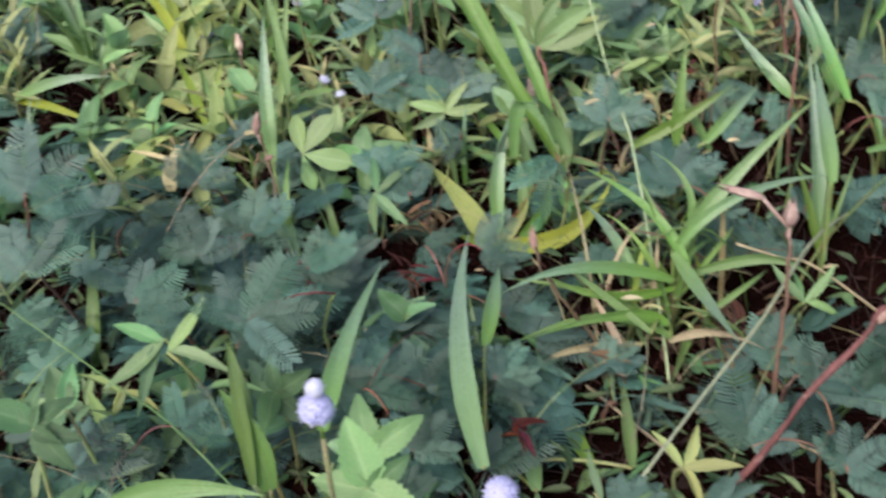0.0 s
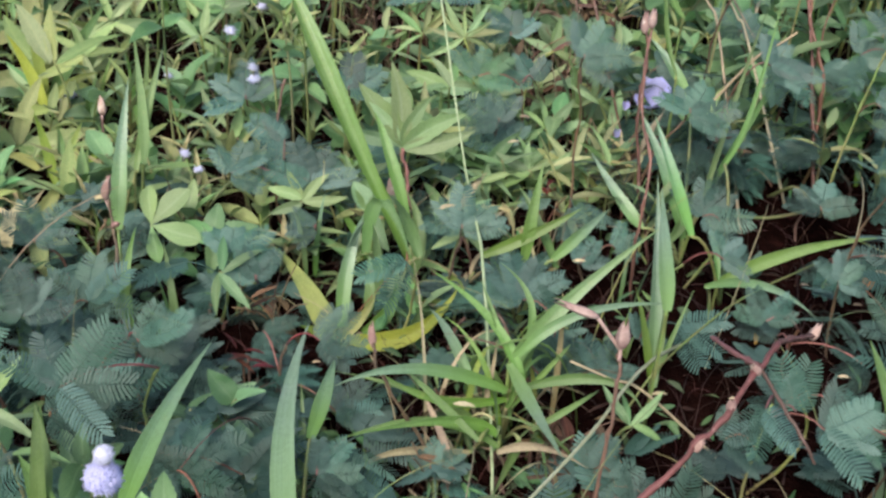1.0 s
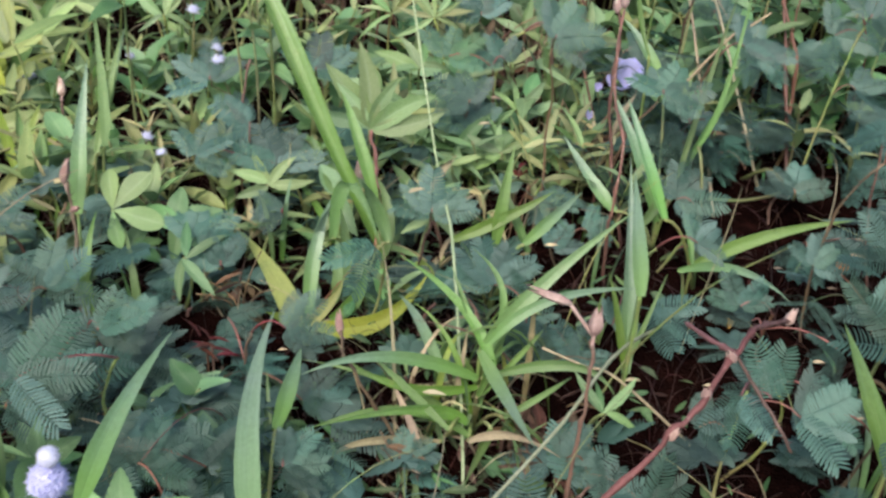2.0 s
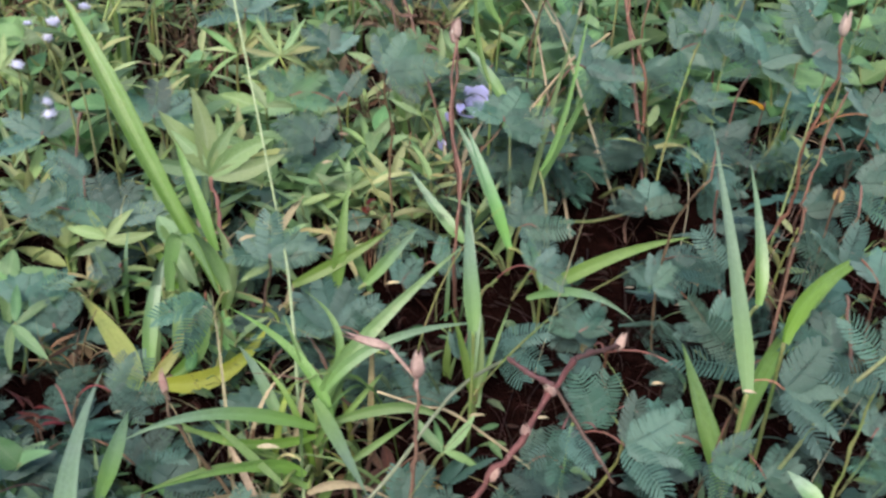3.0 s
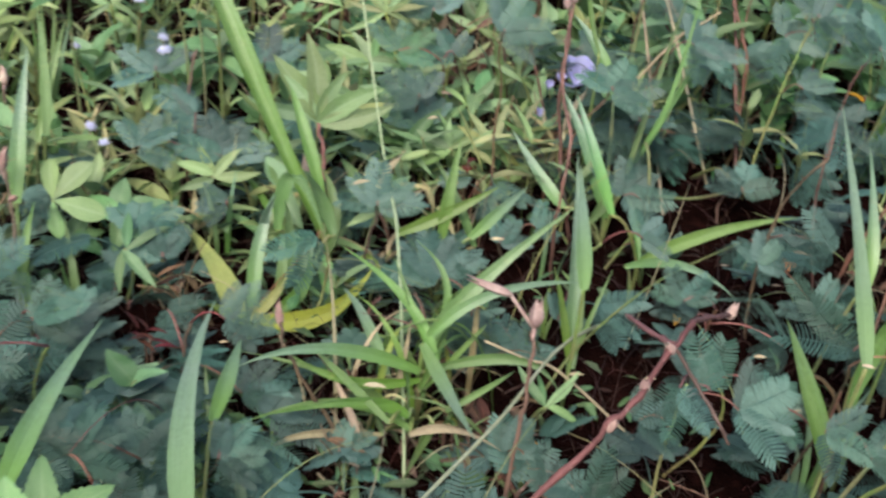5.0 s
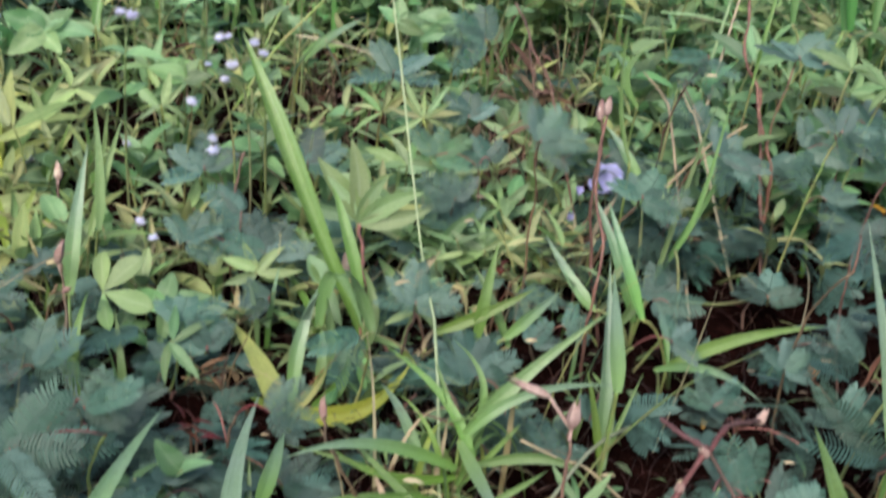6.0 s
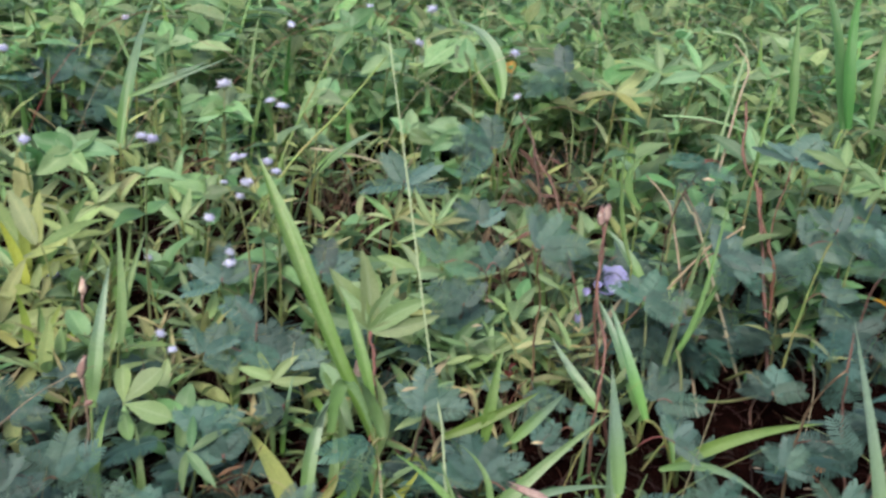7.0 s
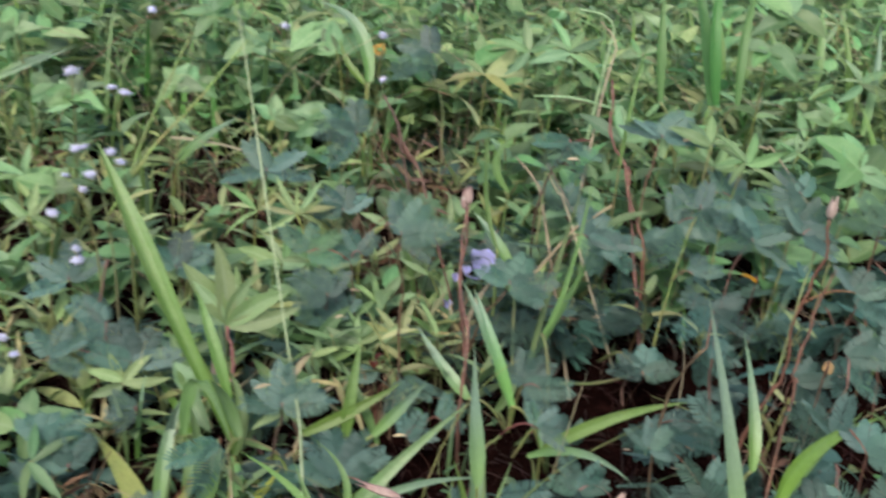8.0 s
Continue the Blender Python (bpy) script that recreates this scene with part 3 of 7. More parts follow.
def blade(p, points, width, material, shape="blade", fold=None):
    """A blade through three places; one that starts above the ground gets a sheath down to the tuft's root."""
    points = [Vector(q) for q in points]
    foot = points[0]
    d = (points[1] - points[0]).normalized()
    view = Vector((0.1, -0.8, 0.6))
    side = d.cross(view)
    o = p.location
    ob = put("blade", ribbon("blade", material, bezier([q - o for q in points], 12), width, side, fold or rng.uniform(0.25, 0.55), shape, rng.uniform(-0.35, 0.35), 2, 0, rng.randint(0, 9999)), p)
    low = foot.z - ground_height(foot.x, foot.y)
    if low > 0.012:
        root = o if (foot - o).xy.length < 0.12 else on_ground(foot.x + rng.uniform(-0.01, 0.01), foot.y + 0.015)
        line = bezier([root - o - Vector((0, 0, 0.005)), (foot + root) / 2 - o + Vector((0, 0, 0.2 * low)), foot - o], 6)
        put("sheath", tube("sheath", line, 0.0015, 0.0013, M_GREENSTEM, 5), ob)
    return ob


def thin_blades(p, count, far=1.0):
    """Short thin blades, green and dry, that crowd the foot of a tuft."""
    root = p.location
    for k in range(count):
        a, h = rng.uniform(0, 6.283), rng.uniform(0.03, 0.085) * far
        d = Vector((math.cos(a), math.sin(a), 0)) * h * rng.uniform(0.3, 1.0)
        foot = Vector((rng.uniform(-0.035, 0.035) * far, rng.uniform(-0.035, 0.035) * far, -0.004))
        mat = rng.choice((M_GRASS, M_GRASS, M_STRAW, M_WITHERED, M_YELLOW_BLADE, M_DRYLEAF))
        put("blade", ribbon("blade", mat, bezier([foot, foot + d * 0.35 + Vector((0, 0, h * 0.6)), foot + d + Vector((0, 0, h * rng.uniform(0.4, 1)))], 8), rng.uniform(0.0025, 0.0055), None, 0.4, "blade", rng.uniform(-0.8, 0.8), 1, 0, rng.randint(0, 9999)), p)


def stalk(name, label, points, r0, r1, material):
    pts = [Vector(q) for q in points]
    if pts[0].z > pts[-1].z:
        pts.reverse()
    g = pts[0]
    low = g.z - ground_height(g.x, g.y)
    if low > 0.004:
        d = (g - pts[1]).normalized()
        d = (d + Vector((0, 0, -0.35))).normalized()
        if d.z > -0.3:
            d = (d + Vector((0, 0, -0.6))).normalized()
        far = low / -d.z
        pts = [on_ground(g.x + d.x * far, g.y + d.y * far) - Vector((0, 0, 0.005))] + pts
    else:
        pts[0] = g - Vector((0, 0, 0.006))
    o = pts[0].copy()
    ob = new(name, tube(name, bezier([q - o for q in pts], 14), r0, r1, material, 6, 0.06, rng.randint(0, 999)))
    ob.location = o
    return tagged(ob, label, "stalk")


def red_stem(label, points, r0, r1, material):
    o = on_ground(points[0][0], points[0][1])
    p = thing("thorny_stem", o, label, "stem")
    pts = [Vector(q) for q in points]
    if pts[0].z > o.z:
        pts[0] = o - Vector((0, 0, 0.006))
    thorny_stem(p, pts, r0 * 0.65, r1 * 0.65, material, rng.randint(0, 9999))
    line = bezier([q - o for q in pts], 12)
    LINES[p.name] = line
    return p


def side_shoot(p, points, r0, r1, material):
    """A shoot that branches off the stem of p."""
    o = p.location
    pts = [Vector(q) for q in points]
    near = min(LINES[p.name], key=lambda q: (q + o - pts[0]).length)
    pts[0] = near + o
    thorny_stem(p, pts, r0 * 0.65, r1 * 0.65, material, rng.randint(0, 9999)).name = "shoot"
    LINES[p.name] = LINES[p.name] + bezier([q - o for q in pts], 6)
    return p


def dry_bud(p, at, way, length, radius):
    """A dry pointed bud of overlapping scales on a short stalk."""
    o = p.location
    at, way = Vector(at) - o, Vector(way).normalized()
    foot = min(LINES[p.name], key=lambda q: (q - (at - way * length)).length)
    ob = put("bud", mesh_of("bud", *bud_data(length, radius * 0.75, rng.randint(0, 999)), M_PINKBUD), p, basis(at - way * length * 0.5, way, (0.2, -0.6, 0.75)), "dry pinkish papery bud")
    if (foot - (at - way * length * 0.5)).length > 0.003:
        put("bud_stalk", tube("bud_stalk", bezier([foot, at - way * length * 0.45], 4), 0.0013, 0.0012, M_PINKBUD, 5), p)
    return ob


def bud_data(length, radius, seed):
    """A closed bud along +y: a ridged spindle whose tip opens in a few uneven points."""
    r = random.Random(seed)
    n, rings = 12, 9
    verts, faces = [], []
    tips = [r.uniform(-0.05, 0.4) for _ in range(n)]
    for i in range(rings):
        t = i / (rings - 1)
        w = radius * (0.28 + 0.72 * math.sin(math.pi * min(1, 0.08 + 0.86 * t ** 0.8)))
        for k in range(n):
            a = 2 * math.pi * k / n + 0.5 * t
            q = w * (1 + (0.2 if k % 3 else -0.26) * min(1, 2 * t) + (0.25 * t ** 4 if k % 3 == 1 else 0))
            y = length * (t + (tips[k] if k % 3 else -0.12) * t ** 4)
            verts.append((q * math.cos(a), y, q * math.sin(a)))
    for i in range(rings - 1):
        for k in range(n):
            j = (k + 1) % n
            faces.append((i * n + k, i * n + j, (i + 1) * n + j, (i + 1) * n + k))
    faces.append(tuple(range(n))[::-1])
    faces.append(tuple((rings - 1) * n + k for k in range(n)))
    return verts, faces


def flower_stem(label, root, fork, leaves):
    root, fork = on_ground(*root), Vector(fork)
    p = thing("flowering_weed", root, label, "flower")
    mid = (root + fork) / 2 + Vector((rng.uniform(-0.012, 0.012), rng.uniform(-0.005, 0.01), 0.01))
    line = bezier([q - root for q in (root - Vector((0, 0, 0.008)), mid, fork)], 10)
    put("stem", tube("stem", line, 0.0014, 0.0009, M_GREENSTEM, 5), p)
    LINES[p.name] = fork
    a = rng.uniform(0, 180)
    for k in range(leaves):
        q = line[9 - 2 * k] + root
        a += 80
        for half in (0, 180):
            set_leaf(p, rng.choice(OVATE_GREEN), q, a + half, rng.uniform(0, 40), rng.uniform(0.026, 0.042), rng.uniform(-20, 20))
    return p


def flower(p, at, radius):
    at, fork = Vector(at), LINES[p.name]
    o = p.location
    put("flower_stalk", tube("flower_stalk", bezier([fork - o, (fork + at) / 2 - o + Vector((0, 0, 0.002)), at - o - Vector((0, 0, radius * 0.9))], 5), 0.0007, 0.0006, M_GREENSTEM, 4), p)
    flower_head(p, at, radius, (rng.uniform(-10, 30), rng.uniform(-20, 20)))


PETAL = mesh_of("petal", *ribbon_data([Vector((0, t, 0.25 * t * t)) for t in (k / 7 for k in range(8))], 0.9, Vector((1, 0, 0)), 0.3, "obovate", 0, 2)[:2], M_VIOLET)


def petal_flower(at, size):
    """A small violet flower of four petals on a thin stalk."""
    at = Vector(at)
    root = on_ground(at.x + 0.01, at.y + 0.015)
    p = thing("violet_flower", root, "small violet four-petalled flower on a thin stalk", "flower", "violet flowers")
    put("stem", tube("stem", [q - root for q in bezier([root - Vector((0, 0, 0.006)), (root + at) / 2 + Vector((0.004, 0.006, 0)), at], 6)], 0.0009, 0.0007, M_GREENSTEM, 4), p)
    for k, a in enumerate((60, 100, 140, 250)):
        set_leaf(p, PETAL, at, a, (55, 70, 50, 10)[k], size, rng.uniform(-15, 15), "petal")


def star_weed(label, at, size, count, meshes, turn, spread_deg, tilt):
    """A weed whose top leaves fan out from one place, leaning tilt degrees towards the path."""
    at = Vector(at)
    root = on_ground(at.x + rng.uniform(-0.015, 0.015), at.y + rng.uniform(0.0, 0.03))
    p = thing("leafy_weed", root, label, "weed")
    line = bezier([q - root for q in (root - Vector((0, 0, 0.008)), (root + at) / 2 + Vector((rng.uniform(-0.01, 0.01), 0.004, 0)), at)], 8)
    put("stem", tube("stem", line, 0.0016, 0.0011, M_GREENSTEM, 5), p)
    k = radians(tilt)
    away = Vector((0, math.cos(k), math.sin(k)))
    for i in range(count):
        b = radians(turn + spread_deg * ((i + 0.5) / count - 0.5) + rng.uniform(-16, 16))
        ahead = math.cos(b) * away + math.sin(b) * Vector((1, 0, 0))
        up = Vector((rng.uniform(-0.45, 0.45), -math.sin(k) + rng.uniform(-0.25, 0.25), math.cos(k)))
        s = size * rng.uniform(0.68, 1.14)
        put("leaf", rng.choice(meshes), p, basis(line[8], ahead, up) @ Matrix.Diagonal((s, s, s, 1)))
    a = rng.uniform(0, 180)
    for q in (line[5], line[3]):
        a += 90
        if (root + q).z > 0.035:
            for half in (0, 180):
                set_leaf(p, rng.choice(meshes), root + q, a + half, rng.uniform(5, 40), size * rng.uniform(0.6, 0.9), rng.uniform(-20, 20))
    return p


def pale_bit(at, size, turn):
    """A shred of dry straw caught on the leaves."""
    d = Vector((math.cos(radians(turn)), math.sin(radians(turn)), 0.05)) * size * 0.5
    line = bezier([-d, Vector((0, 0, 0.1 * size)), d], 4)
    ob = new("straw_shred", ribbon("straw_shred", M_STRAW, line, size * 0.22, Vector((0, 0.7, 0.7)), 0.3, "lance", 0, 1))
    ob.location = at
    return tagged(ob, "pale shred of dry straw caught on leaves", "straw", "straw shreds")


def dried_weed(at, tall, wide, stems, label):
    """A clump of thin dead stems with a few curled leaves left on them."""
    root = on_ground(at[0], at[1])
    p = thing("dried_weed", root, label, "weed")
    for k in range(stems):
        a = rng.uniform(0, 6.283)
        d = Vector((math.cos(a), math.sin(a), 0)) * wide
        h = tall * rng.uniform(0.5, 1.1)
        line = bezier([d * 0.25 + Vector((0, 0, -0.006)), d * 0.5 * rng.random() + Vector((rng.uniform(-0.01, 0.01), 0, h * 0.5)), d * rng.uniform(0.5, 1.1) + Vector((0, 0, h))], 7)
        put("stem", tube("stem", line, 0.0009, 0.0005, rng.choice((M_RUST, M_BROWNSTEM, M_BROWNSTEM, M_STRAW)), 5, 0.05, k), p)
        if k % 2:
            set_leaf(p, rng.choice(DRY_LEAVES), root + line[rng.randint(3, 7)], rng.uniform(0, 360), rng.uniform(-50, 30), rng.uniform(0.02, 0.035), rng.uniform(-60, 60))
    return p


def fallen_leaf(label, at, size, meshes, count):
    at = Vector(at)
    low = at.z - ground_height(at.x, at.y)
    if low > 0.04:
        root = on_ground(at.x, at.y + 0.01)
        p = thing("withered_leaf", root, label, "leaf")
        put("stalk", tube("stalk", bezier([Vector((0, 0, -0.005)), at - root + Vector((0, 0.003, -0.004)), at - root], 6), 0.001, 0.0008, M_BROWNSTEM, 4), p)
    else:
        at = on_ground(at.x, at.y) + Vector((0, 0, 0.004))
        p = thing("withered_leaf", at, label, "leaf")
    for k in range(count):
        set_leaf(p, rng.choice(meshes), at + Vector((rng.uniform(-0.006, 0.006), rng.uniform(-0.006, 0.006), 0.003 * k)), rng.uniform(0, 360), rng.uniform(-5, 35) if low > 0.04 else rng.uniform(4, 35), size * rng.uniform(0.75, 1.1), rng.uniform(-30, 30))
    return p


# ---- sensitive plants ----
p = sensitive_plant((0.088, 0.785), (0.098, 0.775, 0.071))
facing_leaf(p, (0.098, 0.763, 0.083), 0, 35, 0.042, 170, 5)
p = sensitive_plant((0.191, 0.708), (0.174, 0.701, 0.038))
facing_leaf(p, (0.147, 0.716, 0.05), 0, 42, 0.044, 160, 5)
facing_leaf(p, (0.171, 0.69, 0.035), 170, 26, 0.028, 140, 3)
facing_leaf(p, (0.205, 0.66, 0.024), 0, 43, 0.034, 200, 4)
p = sensitive_plant((0.305, 0.829), (0.325, 0.808, 0.066))
facing_leaf(p, (0.304, 0.811, 0.078), 50, 32, 0.044, 190, 5)
facing_leaf(p, (0.345, 0.78, 0.039), -40, 41, 0.028, 150, 4)
p = sensitive_plant((0.043, 0.727), (0.054, 0.699, 0.088))
facing_leaf(p, (0.054, 0.687, 0.1), -130, 39, 0.040, 110, 2)
p = sensitive_plant((0.223, 0.832), (0.221, 0.822, 0.024))
facing_leaf(p, (0.205, 0.8, 0.031), 30, 36, 0.029, 120, 3)
facing_leaf(p, (0.237, 0.82, 0.036), 60, 44, 0.028, 130, 3)
p = sensitive_plant((0.176, 0.995), (0.161, 0.998, 0.103))
facing_leaf(p, (0.15, 0.974, 0.051), -20, 28, 0.040, 150, 4)
facing_leaf(p, (0.172, 1, 0.11), -30, 40, 0.038, 150, 4)
facing_leaf(p, (0.118, 0.99, 0.115), 30, 36, 0.041, 170, 4, True)
p = sensitive_plant((0.199, 0.863), (0.193, 0.872, 0.181))
facing_leaf(p, (0.193, 0.86, 0.193), 60, 42, 0.040, 150, 4)
p = sensitive_plant((0.283, 0.929), (0.301, 0.91, 0.12))
facing_leaf(p, (0.301, 0.898, 0.132), 40, 32, 0.047, 190, 5)
p = sensitive_plant((0.435, 1.068), (0.437, 1.052, 0.098))
facing_leaf(p, (0.436, 1.05, 0.11), 120, 36, 0.040, 220, 4)
facing_leaf(p, (0.438, 1.029, 0.03), 0, 46, 0.037, 250, 5)
p = sensitive_plant((0.567, 1.117), (0.556, 1.112, 0.139))
facing_leaf(p, (0.528, 1.1, 0.116), 100, 42, 0.050, 220, 5)
facing_leaf(p, (0.584, 1.1, 0.151), 60, 38, 0.048, 200, 4)
p = sensitive_plant((0.5, 0.816), (0.481, 0.823, 0.21))
facing_leaf(p, (0.481, 0.811, 0.222), 10, 35, 0.043, 250, 5)
p = sensitive_plant((0.551, 0.859), (0.567, 0.865, 0.202))
facing_leaf(p, (0.544, 0.85, 0.214), 60, 30, 0.040, 160, 4)
facing_leaf(p, (0.608, 0.85, 0.159), 60, 32, 0.042, 170, 4)
facing_leaf(p, (0.55, 0.86, 0.208), 20, 45, 0.051, 200, 4)
p = sensitive_plant((0.442, 0.927), (0.445, 0.914, 0.025))
facing_leaf(p, (0.445, 0.902, 0.037), 0, 33, 0.042, 180, 4)
p = sensitive_plant((0.407, 0.723), (0.411, 0.702, 0.181))
facing_leaf(p, (0.427, 0.74, 0.193), 180, 42, 0.036, 260, 5)
facing_leaf(p, (0.427, 0.68, 0.116), -60, 35, 0.038, 100, 3)
facing_leaf(p, (0.379, 0.694, 0.096), 27, 41, 0.028, 180, 4)
facing_leaf(p, (0.41, 0.646, 0.086), 0, 42, 0.033, 200, 4)
p = sensitive_plant((0.489, 0.638), (0.493, 0.64, 0.185))
facing_leaf(p, (0.501, 0.665, 0.197), 120, 34, 0.039, 170, 4)
facing_leaf(p, (0.481, 0.62, 0.158), -30, 45, 0.036, 140, 4)
facing_leaf(p, (0.496, 0.6, 0.157), 60, 24, 0.041, 150, 4)
p = sensitive_plant((0.534, 0.794), (0.52, 0.766, 0.109))
facing_leaf(p, (0.52, 0.754, 0.121), 110, 45, 0.035, 160, 4)
p = sensitive_plant((0.43, 0.828), (0.422, 0.812, 0.032))
facing_leaf(p, (0.422, 0.8, 0.044), 160, 34, 0.039, 190, 5)
p = sensitive_plant((0.359, 0.678), (0.341, 0.654, 0.079))
facing_leaf(p, (0.33, 0.66, 0.068), -60, 42, 0.033, 80, 2)
facing_leaf(p, (0.38, 0.62, 0.075), -100, 27, 0.028, 120, 3)
facing_leaf(p, (0.312, 0.646, 0.091), 15, 46, 0.029, 180, 4)
p = sensitive_plant((0.277, 0.522), (0.271, 0.509, 0.13))
facing_leaf(p, (0.282, 0.5, 0.132), 12, 42, 0.040, 60, 2)
facing_leaf(p, (0.259, 0.49, 0.142), 180, 32, 0.034, 110, 3)
facing_leaf(p, (0.295, 0.486, 0.131), 85, 33, 0.039, 150, 4)
facing_leaf(p, (0.249, 0.512, 0.097), 77, 27, 0.031, 150, 3)
p = sensitive_plant((0.349, 0.536), (0.367, 0.514, 0.144))
facing_leaf(p, (0.34, 0.47, 0.131), 120, 39, 0.032, 140, 3)
facing_leaf(p, (0.389, 0.499, 0.156), 105, 26, 0.044, 130, 4)
facing_leaf(p, (0.343, 0.541, 0.086), 61, 35, 0.032, 180, 4)
facing_leaf(p, (0.393, 0.498, 0.087), 85, 26, 0.029, 120, 4)
p = sensitive_plant((0.453, 0.506), (0.456, 0.512, 0.148))
facing_leaf(p, (0.456, 0.5, 0.16), -25, 33, 0.049, 130, 3)
p = sensitive_plant((0.448, 0.597), (0.451, 0.593, 0.114))
facing_leaf(p, (0.42, 0.6, 0.089), -50, 27, 0.052, 70, 2)
facing_leaf(p, (0.458, 0.57, 0.126), -20, 25, 0.037, 140, 4)
facing_leaf(p, (0.435, 0.563, 0.079), 38, 43, 0.032, 120, 4)
facing_leaf(p, (0.489, 0.589, 0.076), 38, 43, 0.030, 180, 4)
p = sensitive_plant((-0.046, 0.889), (-0.056, 0.886, 0.069))
facing_leaf(p, (-0.038, 0.876, 0.043), 10, 42, 0.044, 170, 4)
facing_leaf(p, (-0.057, 0.9, 0.081), -80, 34, 0.042, 140, 4)
facing_leaf(p, (-0.099, 0.86, 0.068), 40, 41, 0.039, 170, 4)
facing_leaf(p, (-0.031, 0.86, 0.063), 0, 32, 0.048, 170, 4)
p = sensitive_plant((-0.004, 1.01), (-0.004, 0.982, 0.09))
facing_leaf(p, (-0.004, 0.97, 0.102), 20, 33, 0.046, 170, 4)
p = sensitive_plant((-0.042, 0.824), (-0.023, 0.832, 0.029))
facing_leaf(p, (-0.023, 0.82, 0.041), -100, 41, 0.028, 120, 3)
p = sensitive_plant((-0.083, 0.758), (-0.065, 0.762, 0.021))
facing_leaf(p, (-0.065, 0.75, 0.033), -20, 37, 0.033, 140, 3)
p = sensitive_plant((-0.037, 0.629), (-0.028, 0.63, 0.063))
facing_leaf(p, (-0.004, 0.62, 0.075), 75, 46, 0.035, 130, 4)
facing_leaf(p, (-0.048, 0.66, 0.051), 130, 25, 0.030, 140, 3)
facing_leaf(p, (0.009, 0.6, 0.029), 60, 34, 0.033, 150, 4)
facing_leaf(p, (-0.07, 0.594, 0.02), 30, 34, 0.038, 150, 4)
p = sensitive_plant((-0.096, 0.511), (-0.09, 0.518, 0.129))
facing_leaf(p, (-0.136, 0.483, 0.141), 30, 36, 0.044, 240, 5)
facing_leaf(p, (-0.102, 0.5, 0.072), 80, 36, 0.034, 130, 3)
facing_leaf(p, (-0.079, 0.52, 0.044), 55, 38, 0.040, 120, 3)
facing_leaf(p, (-0.044, 0.52, 0.044), 20, 40, 0.034, 150, 4)
p = sensitive_plant((-0.144, 0.658), (-0.14, 0.635, 0.055))
facing_leaf(p, (-0.128, 0.62, 0.067), 60, 45, 0.035, 120, 3)
facing_leaf(p, (-0.157, 0.6, 0.044), 60, 41, 0.051, 180, 4)
facing_leaf(p, (-0.133, 0.649, 0.02), 60, 27, 0.033, 150, 4)
p = sensitive_plant((-0.304, 0.638), (-0.309, 0.612, 0.134))
facing_leaf(p, (-0.308, 0.62, 0.146), 25, 40, 0.053, 170, 4)
facing_leaf(p, (-0.31, 0.58, 0.112), 0, 32, 0.046, 160, 4)
p = sensitive_plant((0.072, 1.192), (0.075, 1.175, 0.119))
facing_leaf(p, (0.075, 1.163, 0.131), 10, 31, 0.059, 220, 4)
p = sensitive_plant((0.288, 1.367), (0.271, 1.362, 0.214))
facing_leaf(p, (0.271, 1.35, 0.226), -90, 32, 0.056, 200, 4)
p = sensitive_plant((0.502, 1.142), (0.501, 1.132, 0.196))
facing_leaf(p, (0.501, 1.12, 0.208), 20, 24, 0.062, 170, 4)
p = sensitive_plant((0.392, 1.089), (0.38, 1.062, 0.208))
facing_leaf(p, (0.38, 1.05, 0.22), 200, 34, 0.046, 200, 4)
p = sensitive_plant((0.155, 1.225), (0.174, 1.212, 0.155))
facing_leaf(p, (0.174, 1.2, 0.167), -70, 44, 0.054, 160, 4)
p = sensitive_plant((0.184, 1.08), (0.199, 1.067, 0.113))
facing_leaf(p, (0.224, 1.06, 0.121), 70, 34, 0.052, 200, 4, True)
p = sensitive_plant((-0.421, 1.637), (-0.415, 1.612, 0.094))
facing_leaf(p, (-0.415, 1.6, 0.106), 0, 43, 0.062, 240, 5)
p = sensitive_plant((-0.338, 1.58), (-0.346, 1.562, 0.084))
facing_leaf(p, (-0.346, 1.55, 0.096), 160, 24, 0.062, 200, 4)
p = sensitive_plant((-0.454, 1.588), (-0.458, 1.562, 0.091))
facing_leaf(p, (-0.458, 1.55, 0.103), -90, 24, 0.062, 200, 4)
p = sensitive_plant((0.577, 0.71), (0.559, 0.712, 0.16))
facing_leaf(p, (0.559, 0.7, 0.172), 60, 38, 0.041, 150, 4)
p = sensitive_plant((0.258, 0.728), (0.266, 0.716, 0.091))
facing_leaf(p, (0.24, 0.7, 0.028), 40, 29, 0.028, 150, 3)
facing_leaf(p, (0.293, 0.707, 0.103), 51, 35, 0.029, 180, 3)
p = sensitive_plant((0.303, 0.584), (0.315, 0.566, 0.084))
facing_leaf(p, (0.328, 0.55, 0.096), 150, 43, 0.028, 120, 3)
facing_leaf(p, (0.302, 0.558, 0.088), -29, 32, 0.028, 150, 3)
p = sensitive_plant((0.363, 0.985), (0.371, 0.982, 0.135))
facing_leaf(p, (0.35, 0.96, 0.074), 60, 24, 0.036, 160, 4)
facing_leaf(p, (0.392, 0.98, 0.147), 90, 42, 0.041, 200, 5)
p = sensitive_plant((0.41, 1.125), (0.403, 1.132, 0.112))
facing_leaf(p, (0.403, 1.12, 0.124), 0, 40, 0.042, 200, 4)
p = sensitive_plant((0.481, 0.982), (0.492, 0.962, 0.182))
facing_leaf(p, (0.495, 0.95, 0.124), 100, 31, 0.039, 200, 4)
facing_leaf(p, (0.489, 0.95, 0.194), 80, 34, 0.043, 220, 5)
p = sensitive_plant((0.672, 0.967), (0.684, 0.962, 0.169))
facing_leaf(p, (0.684, 0.95, 0.181), 0, 46, 0.050, 200, 4, True)
